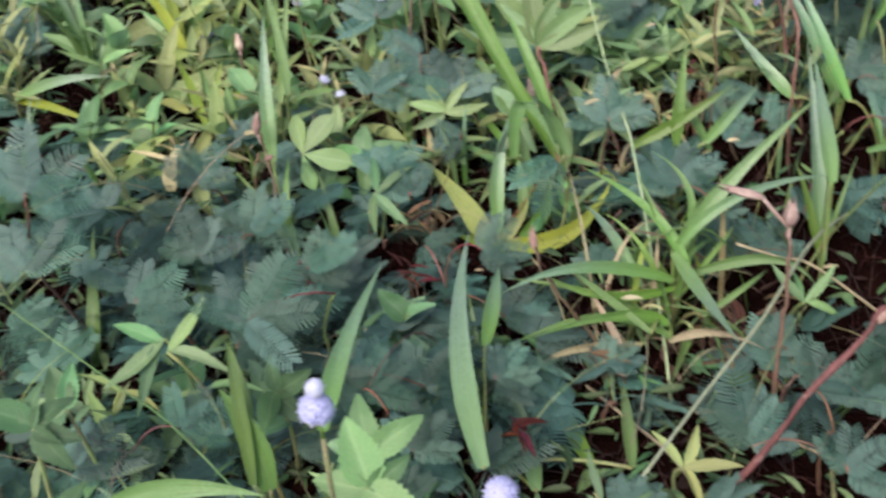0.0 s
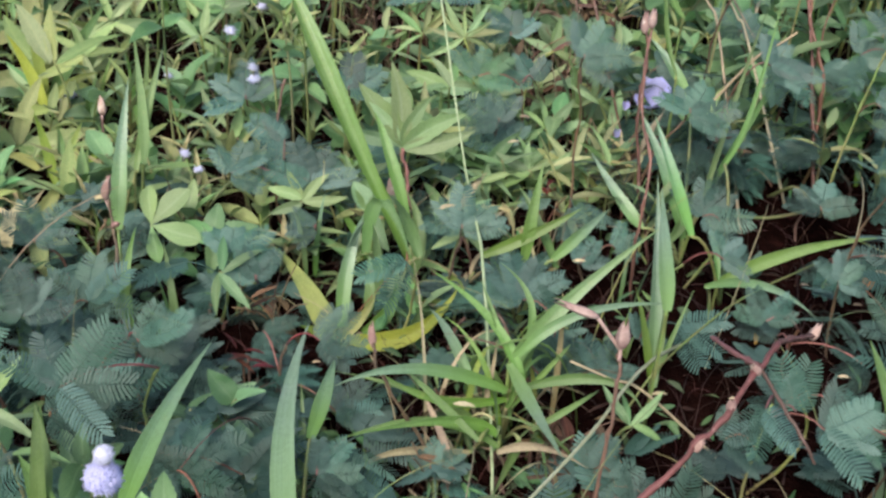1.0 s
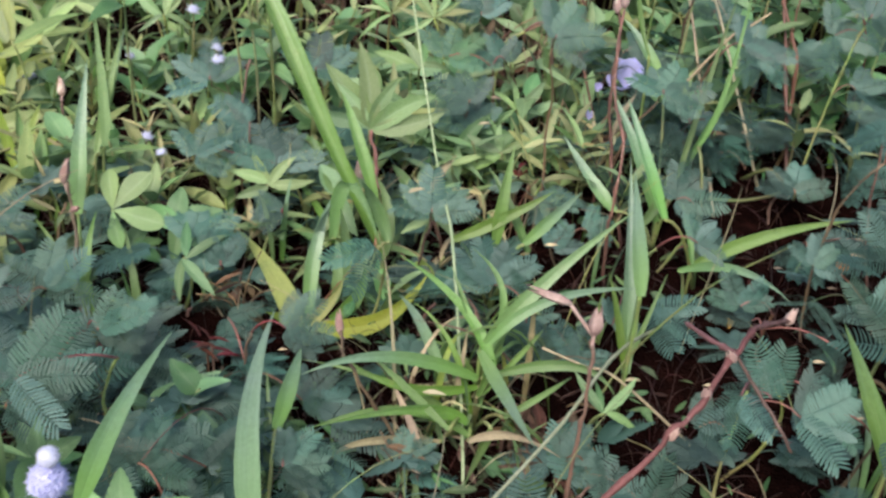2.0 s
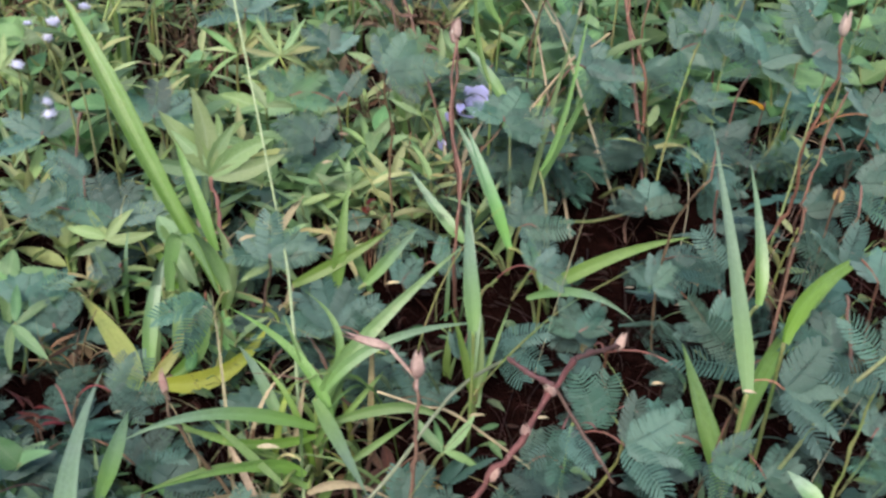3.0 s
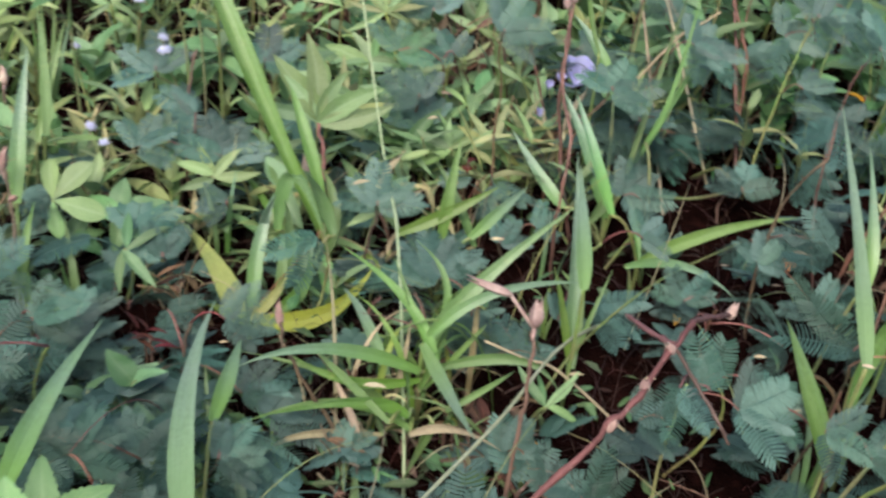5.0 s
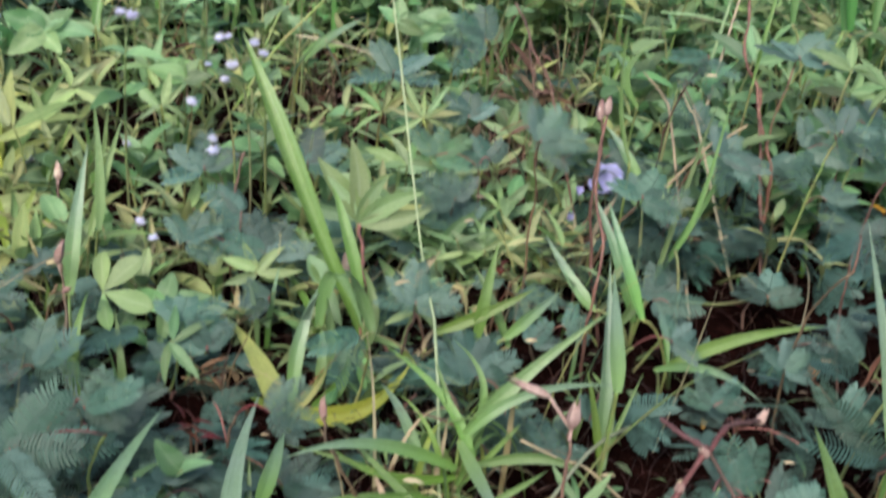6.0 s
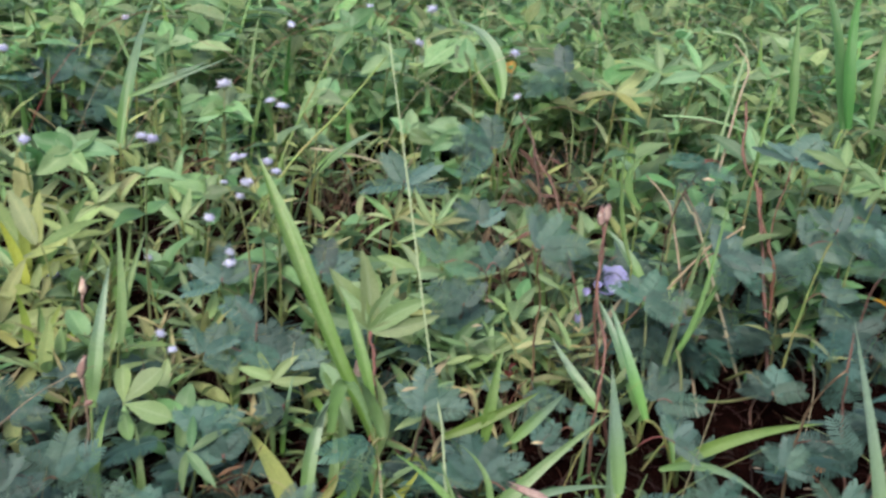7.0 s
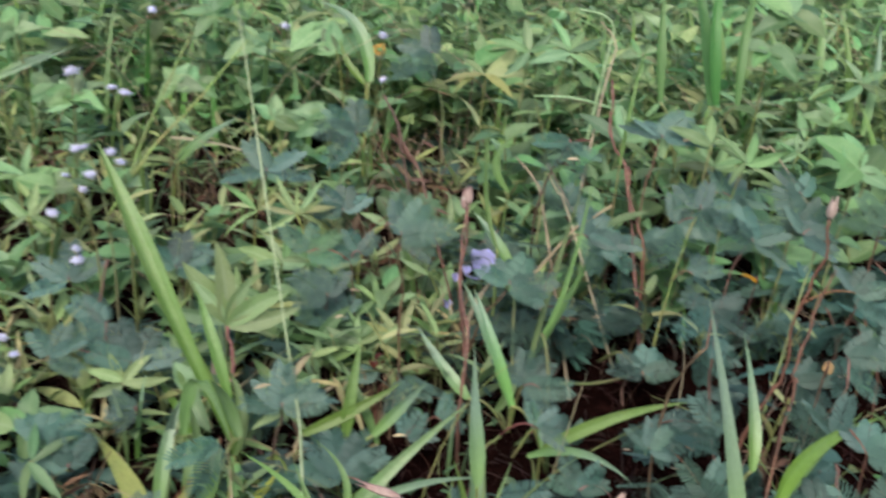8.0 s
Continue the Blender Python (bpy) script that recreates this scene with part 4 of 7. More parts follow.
p = sensitive_plant((0.596, 1.024), (0.612, 1.012, 0.183))
facing_leaf(p, (0.612, 1, 0.195), -40, 34, 0.044, 200, 4)
p = sensitive_plant((0.146, 0.969), (0.139, 0.972, 0.071))
facing_leaf(p, (0.139, 0.96, 0.083), -40, 29, 0.042, 160, 4)
p = sensitive_plant((0.142, 1.15), (0.159, 1.132, 0.093))
facing_leaf(p, (0.159, 1.12, 0.105), -20, 30, 0.046, 160, 4)
p = sensitive_plant((-0.083, 0.968), (-0.098, 0.962, 0.084))
facing_leaf(p, (-0.098, 0.95, 0.096), -30, 31, 0.044, 180, 4)
p = sensitive_plant((-0.189, 0.676), (-0.201, 0.687, 0.049))
facing_leaf(p, (-0.185, 0.7, 0.04), 20, 30, 0.046, 180, 4)
facing_leaf(p, (-0.216, 0.65, 0.061), 0, 34, 0.039, 150, 4)
p = sensitive_plant((-0.103, 0.714), (-0.115, 0.692, 0.015))
facing_leaf(p, (-0.115, 0.68, 0.025), 30, 29, 0.036, 170, 4)
p = sensitive_plant((-0.223, 0.764), (-0.237, 0.762, 0.046))
facing_leaf(p, (-0.237, 0.75, 0.058), 0, 44, 0.039, 160, 4)
p = sensitive_plant((-0.015, 0.545), (0.002, 0.532, 0.034))
facing_leaf(p, (0.002, 0.52, 0.046), 60, 42, 0.030, 150, 4)
p = sensitive_plant((0.06, 0.562), (0.075, 0.562, 0.015))
facing_leaf(p, (0.075, 0.55, 0.026), 30, 32, 0.028, 180, 4)
p = sensitive_plant((0.197, 0.556), (0.198, 0.542, 0.026))
facing_leaf(p, (0.184, 0.55, 0.032), 30, 33, 0.028, 150, 3)
facing_leaf(p, (0.185, 0.541, 0.02), 20, 37, 0.045, 80, 3)
facing_leaf(p, (0.227, 0.5, 0.038), 60, 42, 0.039, 120, 3)
p = sensitive_plant((0.494, 0.577), (0.498, 0.552, 0.067))
facing_leaf(p, (0.485, 0.541, 0.076), 72, 28, 0.029, 120, 4)
facing_leaf(p, (0.526, 0.575, 0.073), 85, 30, 0.034, 200, 4)
facing_leaf(p, (0.482, 0.504, 0.079), -49, 24, 0.029, 180, 4)
p = sensitive_plant((0.501, 0.696), (0.502, 0.675, 0.072))
facing_leaf(p, (0.502, 0.663, 0.084), 9, 43, 0.029, 180, 3)
p = sensitive_plant((-0.15, 0.567), (-0.17, 0.562, 0.046))
facing_leaf(p, (-0.17, 0.55, 0.058), 80, 46, 0.038, 120, 3)
p = sensitive_plant((-0.075, 0.505), (-0.064, 0.487, 0.053))
facing_leaf(p, (-0.081, 0.5, 0.065), 40, 45, 0.035, 150, 4)
facing_leaf(p, (-0.047, 0.45, 0.061), 30, 40, 0.033, 160, 4)
p = sensitive_plant((0.166, 0.502), (0.148, 0.492, 0.017))
facing_leaf(p, (0.148, 0.48, 0.029), 0, 31, 0.042, 100, 3)
p = sensitive_plant((0.211, 0.454), (0.196, 0.432, 0.048))
facing_leaf(p, (0.196, 0.42, 0.06), 40, 33, 0.032, 160, 4)
p = sensitive_plant((-0.222, 0.445), (-0.207, 0.447, 0.082))
facing_leaf(p, (-0.234, 0.42, 0.094), 60, 25, 0.039, 160, 4)
facing_leaf(p, (-0.18, 0.45, 0.09), 40, 46, 0.032, 150, 4)
p = sensitive_plant((-0.251, 0.608), (-0.251, 0.612, 0.048))
facing_leaf(p, (-0.251, 0.6, 0.06), 60, 37, 0.043, 150, 4)

p = sensitive_plant((0.205, 0.47), (0.2, 0.46, 0.05))
facing_leaf(p, (0.153, 0.46, 0.04), 20, 40, 0.035, 160, 4)
facing_leaf(p, (0.191, 0.48, 0.065), 50, 35, 0.032, 150, 4)


# ---- grass ----
p = grass_tuft((0.129, 0.615), "spreading tuft of bright green broad-bladed grass on dark soil")
blade(p, [(0.129, 0.62, 0.059), (0.166, 0.64, 0.103), (0.229, 0.67, 0.149)], 0.0118, M_GRASS)
blade(p, [(0.131, 0.62, 0.064), (0.173, 0.63, 0.1), (0.245, 0.65, 0.099)], 0.008, M_GRASS_SHEEN)
blade(p, [(0.127, 0.605, 0.05), (0.064, 0.585, 0.083), (0.01, 0.561, 0.085)], 0.0094, M_GRASS_SHEEN)
blade(p, [(0.127, 0.61, 0.07), (0.142, 0.57, 0.064), (0.155, 0.52, 0.069)], 0.0097, M_GRASS_SHEEN)
blade(p, [(0.127, 0.6, 0.047), (0.077, 0.59, 0.053), (0.035, 0.6, 0.069)], 0.0072, M_GRASS)
blade(p, [(0.119, 0.57, 0.041), (0.084, 0.56, 0.061), (0.024, 0.52, 0.081)], 0.0086, M_GRASS)
blade(p, [(0.135, 0.61, 0.048), (0.193, 0.6, 0.068), (0.216, 0.57, 0.063)], 0.0079, M_GRASS)
blade(p, [(0.105, 0.55, 0.053), (0.074, 0.58, 0.065), (0.056, 0.6, 0.069)], 0.0058, M_GRASS)
blade(p, [(0.13, 0.63, 0.06), (0.119, 0.64, 0.082), (0.107, 0.66, 0.105)], 0.0058, M_GRASS)
blade(p, [(0.135, 0.62, 0.059), (0.145, 0.66, 0.084), (0.123, 0.7, 0.095)], 0.0065, M_GRASS)
blade(p, [(0.138, 0.6, 0.056), (0.117, 0.64, 0.082), (0.07, 0.66, 0.112)], 0.0079, M_GRASS)
blade(p, [(0.126, 0.59, 0.046), (0.143, 0.63, 0.059), (0.152, 0.66, 0.074)], 0.0058, M_GRASS)
blade(p, [(0.09, 0.56, 0.023), (0.077, 0.58, 0.044), (0.067, 0.6, 0.052)], 0.005, M_STRAW)
blade(p, [(0.102, 0.57, 0.024), (0.052, 0.56, 0.031), (0.03, 0.54, 0.033)], 0.0058, M_STRAW)
blade(p, [(0.111, 0.6, 0.029), (0.117, 0.62, 0.053), (0.122, 0.65, 0.061)], 0.0043, M_STRAW)
blade(p, [(0.131, 0.6, 0.04), (0.162, 0.63, 0.058), (0.176, 0.65, 0.059)], 0.0043, M_GRASS)
blade(p, [(0.121, 0.57, 0.025), (0.149, 0.56, 0.041), (0.175, 0.53, 0.051)], 0.0065, M_STRAW)
blade(p, [(0.13, 0.6, 0.03), (0.138, 0.63, 0.057), (0.15, 0.67, 0.068)], 0.0043, M_GRASS)
blade(p, [(0.146, 0.59, 0.029), (0.173, 0.6, 0.042), (0.195, 0.62, 0.042)], 0.005, M_GRASS)
blade(p, [(0.137, 0.58, 0.027), (0.128, 0.56, 0.025), (0.114, 0.52, 0.033)], 0.0072, M_GRASS)
blade(p, [(0.107, 0.62, 0.032), (0.09, 0.66, 0.051), (0.074, 0.7, 0.049)], 0.0086, M_GRASS_SHEEN)
blade(p, [(0.114, 0.59, 0.027), (0.07, 0.6, 0.047), (0.006, 0.62, 0.049)], 0.0058, M_GRASS)
blade(p, [(0.121, 0.57, 0.03), (0.074, 0.58, 0.042), (0.014, 0.56, 0.04)], 0.0072, M_GRASS)
thin_blades(p, 30)
thin_blades(p, 22, 1.7)
p = grass_tuft((0.152, 0.76), "upright grass blades growing behind feathery leaves")
blade(p, [(0.149, 0.75, 0.065), (0.152, 0.76, 0.104), (0.159, 0.78, 0.139)], 0.011, M_GRASS)
blade(p, [(0.115, 0.75, 0.067), (0.158, 0.755, 0.089), (0.191, 0.76, 0.11)], 0.01, M_GRASS)
blade(p, [(0.17, 0.74, 0.073), (0.191, 0.744, 0.098), (0.209, 0.744, 0.12)], 0.01, M_GRASS_SHEEN)
blade(p, [(0.174, 0.74, 0.065), (0.159, 0.78, 0.086), (0.143, 0.8, 0.106)], 0.008, M_GRASS)
p = grass_tuft((0.249, 0.674), "tall pointed grass blade standing beside bare soil")
blade(p, [(0.249, 0.672, 0.004), (0.25, 0.72, 0.066), (0.251, 0.782, 0.132)], 0.0131, M_GRASS_SHEEN)
blade(p, [(0.247, 0.672, 0.01), (0.239, 0.69, 0.046), (0.229, 0.7, 0.078)], 0.007, M_GRASS)
blade(p, [(0.251, 0.675, 0.015), (0.263, 0.69, 0.045), (0.277, 0.71, 0.071)], 0.004, M_GRASS)
blade(p, [(0.249, 0.675, 0.02), (0.252, 0.685, 0.039), (0.254, 0.7, 0.069)], 0.007, M_GRASS)
p = grass_tuft((0.37, 0.505), "tall pale grass blades on a jointed stem")
blade(p, [(0.363, 0.492, 0.16), (0.373, 0.56, 0.197), (0.383, 0.655, 0.247)], 0.0128, M_GRASS_SHEEN)
blade(p, [(0.437, 0.64, 0.114), (0.443, 0.67, 0.146), (0.437, 0.7, 0.195)], 0.0112, M_GRASS_SHEEN)
blade(p, [(0.37, 0.505, 0.119), (0.43, 0.585, 0.126), (0.524, 0.66, 0.153)], 0.0135, M_GRASS)
blade(p, [(0.369, 0.505, 0.074), (0.37, 0.55, 0.093), (0.381, 0.627, 0.093)], 0.0144, M_GRASS)
blade(p, [(0.37, 0.505, 0.078), (0.388, 0.53, 0.095), (0.413, 0.56, 0.105)], 0.006, M_GRASS)
blade(p, [(0.387, 0.43, 0.133), (0.38, 0.44, 0.138), (0.374, 0.45, 0.141)], 0.01, M_GRASS_SHEEN)
blade(p, [(0.464, 0.5, 0.188), (0.479, 0.55, 0.2), (0.486, 0.6, 0.192)], 0.0144, M_GRASS)
p = grass_tuft((-0.007, 0.5), "pale broad grass blades rising in front of feathery leaves")
blade(p, [(-0.006, 0.44, 0.055), (-0.019, 0.53, 0.076), (-0.013, 0.646, 0.072)], 0.0153, M_GRASS_SHEEN)
blade(p, [(-0.004, 0.54, 0.058), (0.003, 0.58, 0.065), (0.007, 0.61, 0.067)], 0.011, M_GRASS_SHEEN)
blade(p, [(-0.084, 0.4, 0.136), (-0.077, 0.45, 0.145), (-0.057, 0.507, 0.158)], 0.0118, M_GRASS_SHEEN)
blade(p, [(-0.112, 0.38, 0.115), (-0.126, 0.41, 0.126), (-0.147, 0.44, 0.131)], 0.0162, M_GRASS)
blade(p, [(-0.184, 0.36, 0.136), (-0.145, 0.36, 0.144), (-0.104, 0.35, 0.147)], 0.0117, M_GRASS)
blade(p, [(-0.12, 0.38, 0.12), (-0.134, 0.43, 0.135), (-0.147, 0.47, 0.136)], 0.008, M_GRASS)
blade(p, [(-0.133, 0.42, 0.101), (-0.14, 0.45, 0.115), (-0.155, 0.5, 0.113)], 0.01, M_GRASS)
blade(p, [(-0.129, 0.42, 0.117), (-0.138, 0.45, 0.124), (-0.158, 0.5, 0.113)], 0.01, M_GRASS)
blade(p, [(0.024, 0.45, 0.02), (0.019, 0.49, 0.027), (0.009, 0.55, 0.026)], 0.0117, M_GRASS_SHEEN)
blade(p, [(0.061, 0.48, 0.004), (0.043, 0.53, 0.009), (0.028, 0.6, 0.004)], 0.011, M_GRASS)
blade(p, [(0.084, 0.47, 0.014), (0.085, 0.51, 0.017), (0.087, 0.56, 0.008)], 0.009, M_GRASS)
blade(p, [(-0.011, 0.5, 0.007), (-0.011, 0.56, 0.021), (-0.015, 0.6, 0.053)], 0.008, M_GRASS)
p = grass_tuft((0.005, 0.72), "yellowing grass with short curved blades")
blade(p, [(-0.002, 0.714, 0.004), (-0.021, 0.75, 0.022), (-0.055, 0.797, 0.036)], 0.0185, M_YELLOW_BLADE)
blade(p, [(0.005, 0.73, 0.004), (0.009, 0.76, 0.05), (0.021, 0.79, 0.079)], 0.012, M_GRASS_SHEEN)
blade(p, [(0.026, 0.74, 0.009), (0.027, 0.75, 0.036), (0.024, 0.77, 0.055)], 0.009, M_GRASS)
blade(p, [(0.014, 0.715, 0.004), (0.063, 0.72, 0.009), (0.098, 0.74, 0.042)], 0.016, M_YELLOW_BLADE)
blade(p, [(0.005, 0.715, 0.004), (0.022, 0.73, 0.016), (0.032, 0.74, 0.032)], 0.009, M_YELLOW_BLADE)
blade(p, [(0.001, 0.711, 0.004), (-0.013, 0.71, 0.015), (-0.025, 0.7, 0.027)], 0.01, M_YELLOW_BLADE)
blade(p, [(0.023, 0.72, 0.007), (0.044, 0.74, 0.019), (0.047, 0.77, 0.034)], 0.012, M_GRASS)
p = grass_tuft((0.065, 0.78), "long diagonal broad grass blade with a pale rib")
blade(p, [(0.058, 0.8, 0.028), (0.001, 0.85, 0.127), (-0.065, 0.93, 0.239)], 0.017, M_GRASS, "spear", 0.8)
blade(p, [(0.053, 0.81, 0.039), (0.028, 0.84, 0.08), (0.011, 0.86, 0.101)], 0.008, M_GRASS)
blade(p, [(0.055, 0.81, 0.061), (0.036, 0.84, 0.109), (0.023, 0.87, 0.13)], 0.011, M_GRASS)
blade(p, [(0.061, 0.78, 0.025), (0.065, 0.8, 0.057), (0.053, 0.83, 0.077)], 0.012, M_GRASS)
p = grass_tuft((0.31, 0.865), "grass blades among the sensitive plants")
blade(p, [(0.31, 0.868, 0.02), (0.286, 0.9, 0.078), (0.263, 0.94, 0.117)], 0.0117, M_GRASS_SHEEN)
blade(p, [(0.265, 0.85, 0.04), (0.243, 0.87, 0.061), (0.22, 0.9, 0.086)], 0.012, M_GRASS_SHEEN)
blade(p, [(0.319, 0.87, 0.042), (0.359, 0.96, 0.121), (0.405, 1.06, 0.18)], 0.006, M_GRASS)
blade(p, [(0.332, 0.9, 0.054), (0.38, 0.96, 0.103), (0.419, 1.02, 0.134)], 0.007, M_GRASS)
blade(p, [(0.322, 0.98, 0.106), (0.301, 1, 0.135), (0.283, 1.02, 0.152)], 0.0117, M_GRASS_SHEEN)
blade(p, [(0.294, 0.86, 0.02), (0.312, 0.88, 0.037), (0.32, 0.9, 0.054)], 0.01, M_GRASS)
p = grass_tuft((0.318, 0.775), "green grass blade arching over bare soil")
blade(p, [(0.319, 0.777, 0.035), (0.372, 0.77, 0.072), (0.424, 0.743, 0.107)], 0.0115, M_GRASS)
blade(p, [(0.303, 0.76, 0.041), (0.343, 0.74, 0.058), (0.373, 0.7, 0.058)], 0.008, M_GRASS_SHEEN)
blade(p, [(0.318, 0.775, 0.038), (0.314, 0.8, 0.063), (0.307, 0.82, 0.079)], 0.006, M_GRASS)
p = grass_tuft((-0.163, 0.72), "blue-green upright grass blade beside a brown stem")
blade(p, [(-0.179, 0.78, 0.055), (-0.18, 0.81, 0.104), (-0.178, 0.85, 0.157)], 0.0131, M_GRASS_SHEEN)
blade(p, [(-0.157, 0.71, 0.004), (-0.166, 0.74, 0.031), (-0.162, 0.77, 0.065)], 0.01, M_GRASS)
blade(p, [(-0.16, 0.71, 0.009), (-0.184, 0.74, 0.041), (-0.212, 0.77, 0.06)], 0.006, M_GRASS)
blade(p, [(-0.296, 0.598, 0.004), (-0.295, 0.63, 0.043), (-0.3, 0.68, 0.074)], 0.011, M_GRASS)
blade(p, [(-0.171, 0.85, 0.078), (-0.181, 0.9, 0.112), (-0.199, 0.96, 0.149)], 0.009, M_GRASS)
blade(p, [(-0.181, 0.86, 0.066), (-0.176, 0.9, 0.107), (-0.172, 0.95, 0.139)], 0.008, M_GRASS)
p = grass_tuft((-0.275, 1.3), "blue-green long grass blades crossing among far weeds")
blade(p, [(-0.277, 1.3, 0.104), (-0.273, 1.36, 0.185), (-0.265, 1.45, 0.257)], 0.0153, M_GRASS_SHEEN)
blade(p, [(-0.269, 1.32, 0.159), (-0.214, 1.33, 0.184), (-0.15, 1.34, 0.213)], 0.008, M_GRASS_SHEEN)
blade(p, [(-0.274, 1.6, 0.172), (-0.292, 1.65, 0.193), (-0.306, 1.7, 0.216)], 0.006, M_GRASS)
blade(p, [(-0.301, 1.5, 0.162), (-0.262, 1.5, 0.181), (-0.231, 1.5, 0.199)], 0.008, M_GRASS_SHEEN)
p = grass_tuft((-0.031, 1.3), "pale bent grass blade among far weeds")
blade(p, [(-0.03, 1.28, 0.102), (0.002, 1.28, 0.13), (0.041, 1.28, 0.155)], 0.007, M_GRASS_SHEEN)
blade(p, [(-0.245, 1.35, 0.17), (-0.214, 1.36, 0.183), (-0.179, 1.37, 0.199)], 0.009, M_GRASS_SHEEN)
p = grass_tuft((0.201, 1.42), "pale curved grass blade among far weeds")
blade(p, [(0.201, 1.42, 0.166), (0.183, 1.46, 0.228), (0.132, 1.5, 0.249)], 0.019, M_GRASS_SHEEN)
blade(p, [(0.197, 1.42, 0.162), (0.172, 1.44, 0.186), (0.162, 1.46, 0.211)], 0.01, M_GRASS)
p = grass_tuft((0.629, 1.35), "bright green grass at the edge of the weeds")
blade(p, [(0.642, 1.35, 0.181), (0.625, 1.4, 0.295), (0.609, 1.45, 0.357)], 0.0198, M_GRASS_DEEP)
blade(p, [(0.649, 1.35, 0.182), (0.639, 1.38, 0.286), (0.667, 1.45, 0.355)], 0.0171, M_GRASS_DEEP)
blade(p, [(0.573, 1.35, 0.183), (0.569, 1.38, 0.265), (0.578, 1.42, 0.316)], 0.0144, M_GRASS_DEEP)
blade(p, [(0.468, 1.15, 0.164), (0.487, 1.2, 0.238), (0.512, 1.25, 0.286)], 0.005, M_GRASS)
blade(p, [(0.656, 1.3, 0.198), (0.665, 1.34, 0.283), (0.699, 1.4, 0.33)], 0.0144, M_GRASS_DEEP)
p = grass_tuft((0.419, 0.56), "broad bright green grass blades leaning over the leaves")
blade(p, [(0.417, 0.56, 0.142), (0.457, 0.6, 0.159), (0.546, 0.66, 0.151)], 0.0117, M_GRASS)
p = grass_tuft((0.334, 0.8), "narrow bright grass blades standing between feathery leaves")
blade(p, [(0.288, 0.78, 0.077), (0.277, 0.84, 0.107), (0.263, 0.87, 0.141)], 0.011, M_GRASS_SHEEN)
blade(p, [(0.322, 0.84, 0.114), (0.356, 0.9, 0.147), (0.402, 1.02, 0.225)], 0.005, M_GRASS)
blade(p, [(0.296, 0.95, 0.145), (0.288, 1, 0.188), (0.302, 1.08, 0.238)], 0.005, M_GRASS)
blade(p, [(0.372, 1.1, 0.179), (0.377, 1.06, 0.169), (0.385, 1.02, 0.157)], 0.003, M_STRAW)
blade(p, [(0.231, 0.62, 0.114), (0.234, 0.66, 0.133), (0.239, 0.72, 0.154)], 0.012, M_GRASS_SHEEN)
blade(p, [(0.333, 1.1, 0.144), (0.327, 1.15, 0.165), (0.369, 1.2, 0.187)], 0.009, M_GRASS)
p = grass_tuft((0.023, 0.9), "narrow pale grass blades behind yellowing weeds")
blade(p, [(0.018, 0.831, 0.004), (0.02, 0.9, 0.019), (0.003, 0.95, 0.062)], 0.008, M_GRASS)
blade(p, [(0.023, 0.831, 0.004), (0.038, 0.9, 0.013), (0.045, 0.95, 0.045)], 0.007, M_GRASS_SHEEN)
blade(p, [(0.028, 0.822, 0.004), (-0.001, 0.88, 0.019), (-0.03, 0.92, 0.03)], 0.007, M_GRASS)
blade(p, [(0.026, 0.827, 0.004), (0.029, 0.88, 0.007), (0.063, 0.9, 0.038)], 0.006, M_YELLOW_BLADE)

p = grass_tuft((0.96, 1.6), "soft broad green grass blades at the far edge")
blade(p, [(0.758, 1.6, 0.126), (0.757, 1.63, 0.195), (0.754, 1.68, 0.253)], 0.012, M_GRASS)
blade(p, [(0.792, 1.6, 0.119), (0.803, 1.63, 0.187), (0.814, 1.68, 0.243)], 0.014, M_GRASS)
blade(p, [(0.923, 1.5, 0.114), (0.915, 1.53, 0.203), (0.909, 1.58, 0.281)], 0.016, M_GRASS)
blade(p, [(0.948, 1.5, 0.106), (0.962, 1.53, 0.189), (0.978, 1.58, 0.26)], 0.016, M_GRASS_SHEEN)
blade(p, [(0.958, 1.7, 0.117), (0.967, 1.73, 0.19), (0.976, 1.78, 0.251)], 0.016, M_GRASS)
blade(p, [(0.897, 1.7, 0.123), (0.884, 1.73, 0.185), (0.87, 1.78, 0.234)], 0.012, M_GRASS)
blade(p, [(0.783, 1.8, 0.107), (0.782, 1.83, 0.168), (0.778, 1.88, 0.216)], 0.012, M_GRASS)
blade(p, [(0.875, 1.3, 0.1), (0.867, 1.33, 0.151), (0.862, 1.38, 0.191)], 0.014, M_GRASS)
blade(p, [(0.665, 1.8, 0.09), (0.678, 1.83, 0.146), (0.686, 1.88, 0.19)], 0.011, M_GRASS)
blade(p, [(0.373, 1.4, 0.06), (0.388, 1.43, 0.098), (0.399, 1.48, 0.124)], 0.009, M_GRASS)
blade(p, [(0.741, 1.75, 0.109), (0.821, 1.78, 0.163), (0.901, 1.83, 0.206)], 0.006, M_STRAW)
p = grass_tuft((-0.24, 1.0), "yellow-green strap leaves among yellow weeds")
blade(p, [(-0.224, 1.06, -0.002), (-0.227, 1.08, 0.056), (-0.227, 1.08, 0.105)], 0.006, M_GRASS)
blade(p, [(-0.22, 1.06, -0.002), (-0.218, 1.08, 0.053), (-0.213, 1.08, 0.1)], 0.006, M_GRASS)
blade(p, [(-0.218, 1.03, 0.016), (-0.226, 1.05, 0.058), (-0.23, 1.05, 0.093)], 0.005, M_GRASS)
blade(p, [(-0.219, 1.06, -0.005), (-0.21, 1.08, 0.045), (-0.198, 1.08, 0.089)], 0.005, M_GRASS_SHEEN)
blade(p, [(-0.308, 1.03, 0.03), (-0.329, 1.05, 0.07), (-0.345, 1.05, 0.104)], 0.012, M_YELLOW_BLADE)
blade(p, [(-0.324, 1.08, 0.011), (-0.335, 1.1, 0.064), (-0.34, 1.1, 0.108)], 0.012, M_YELLOW_BLADE)
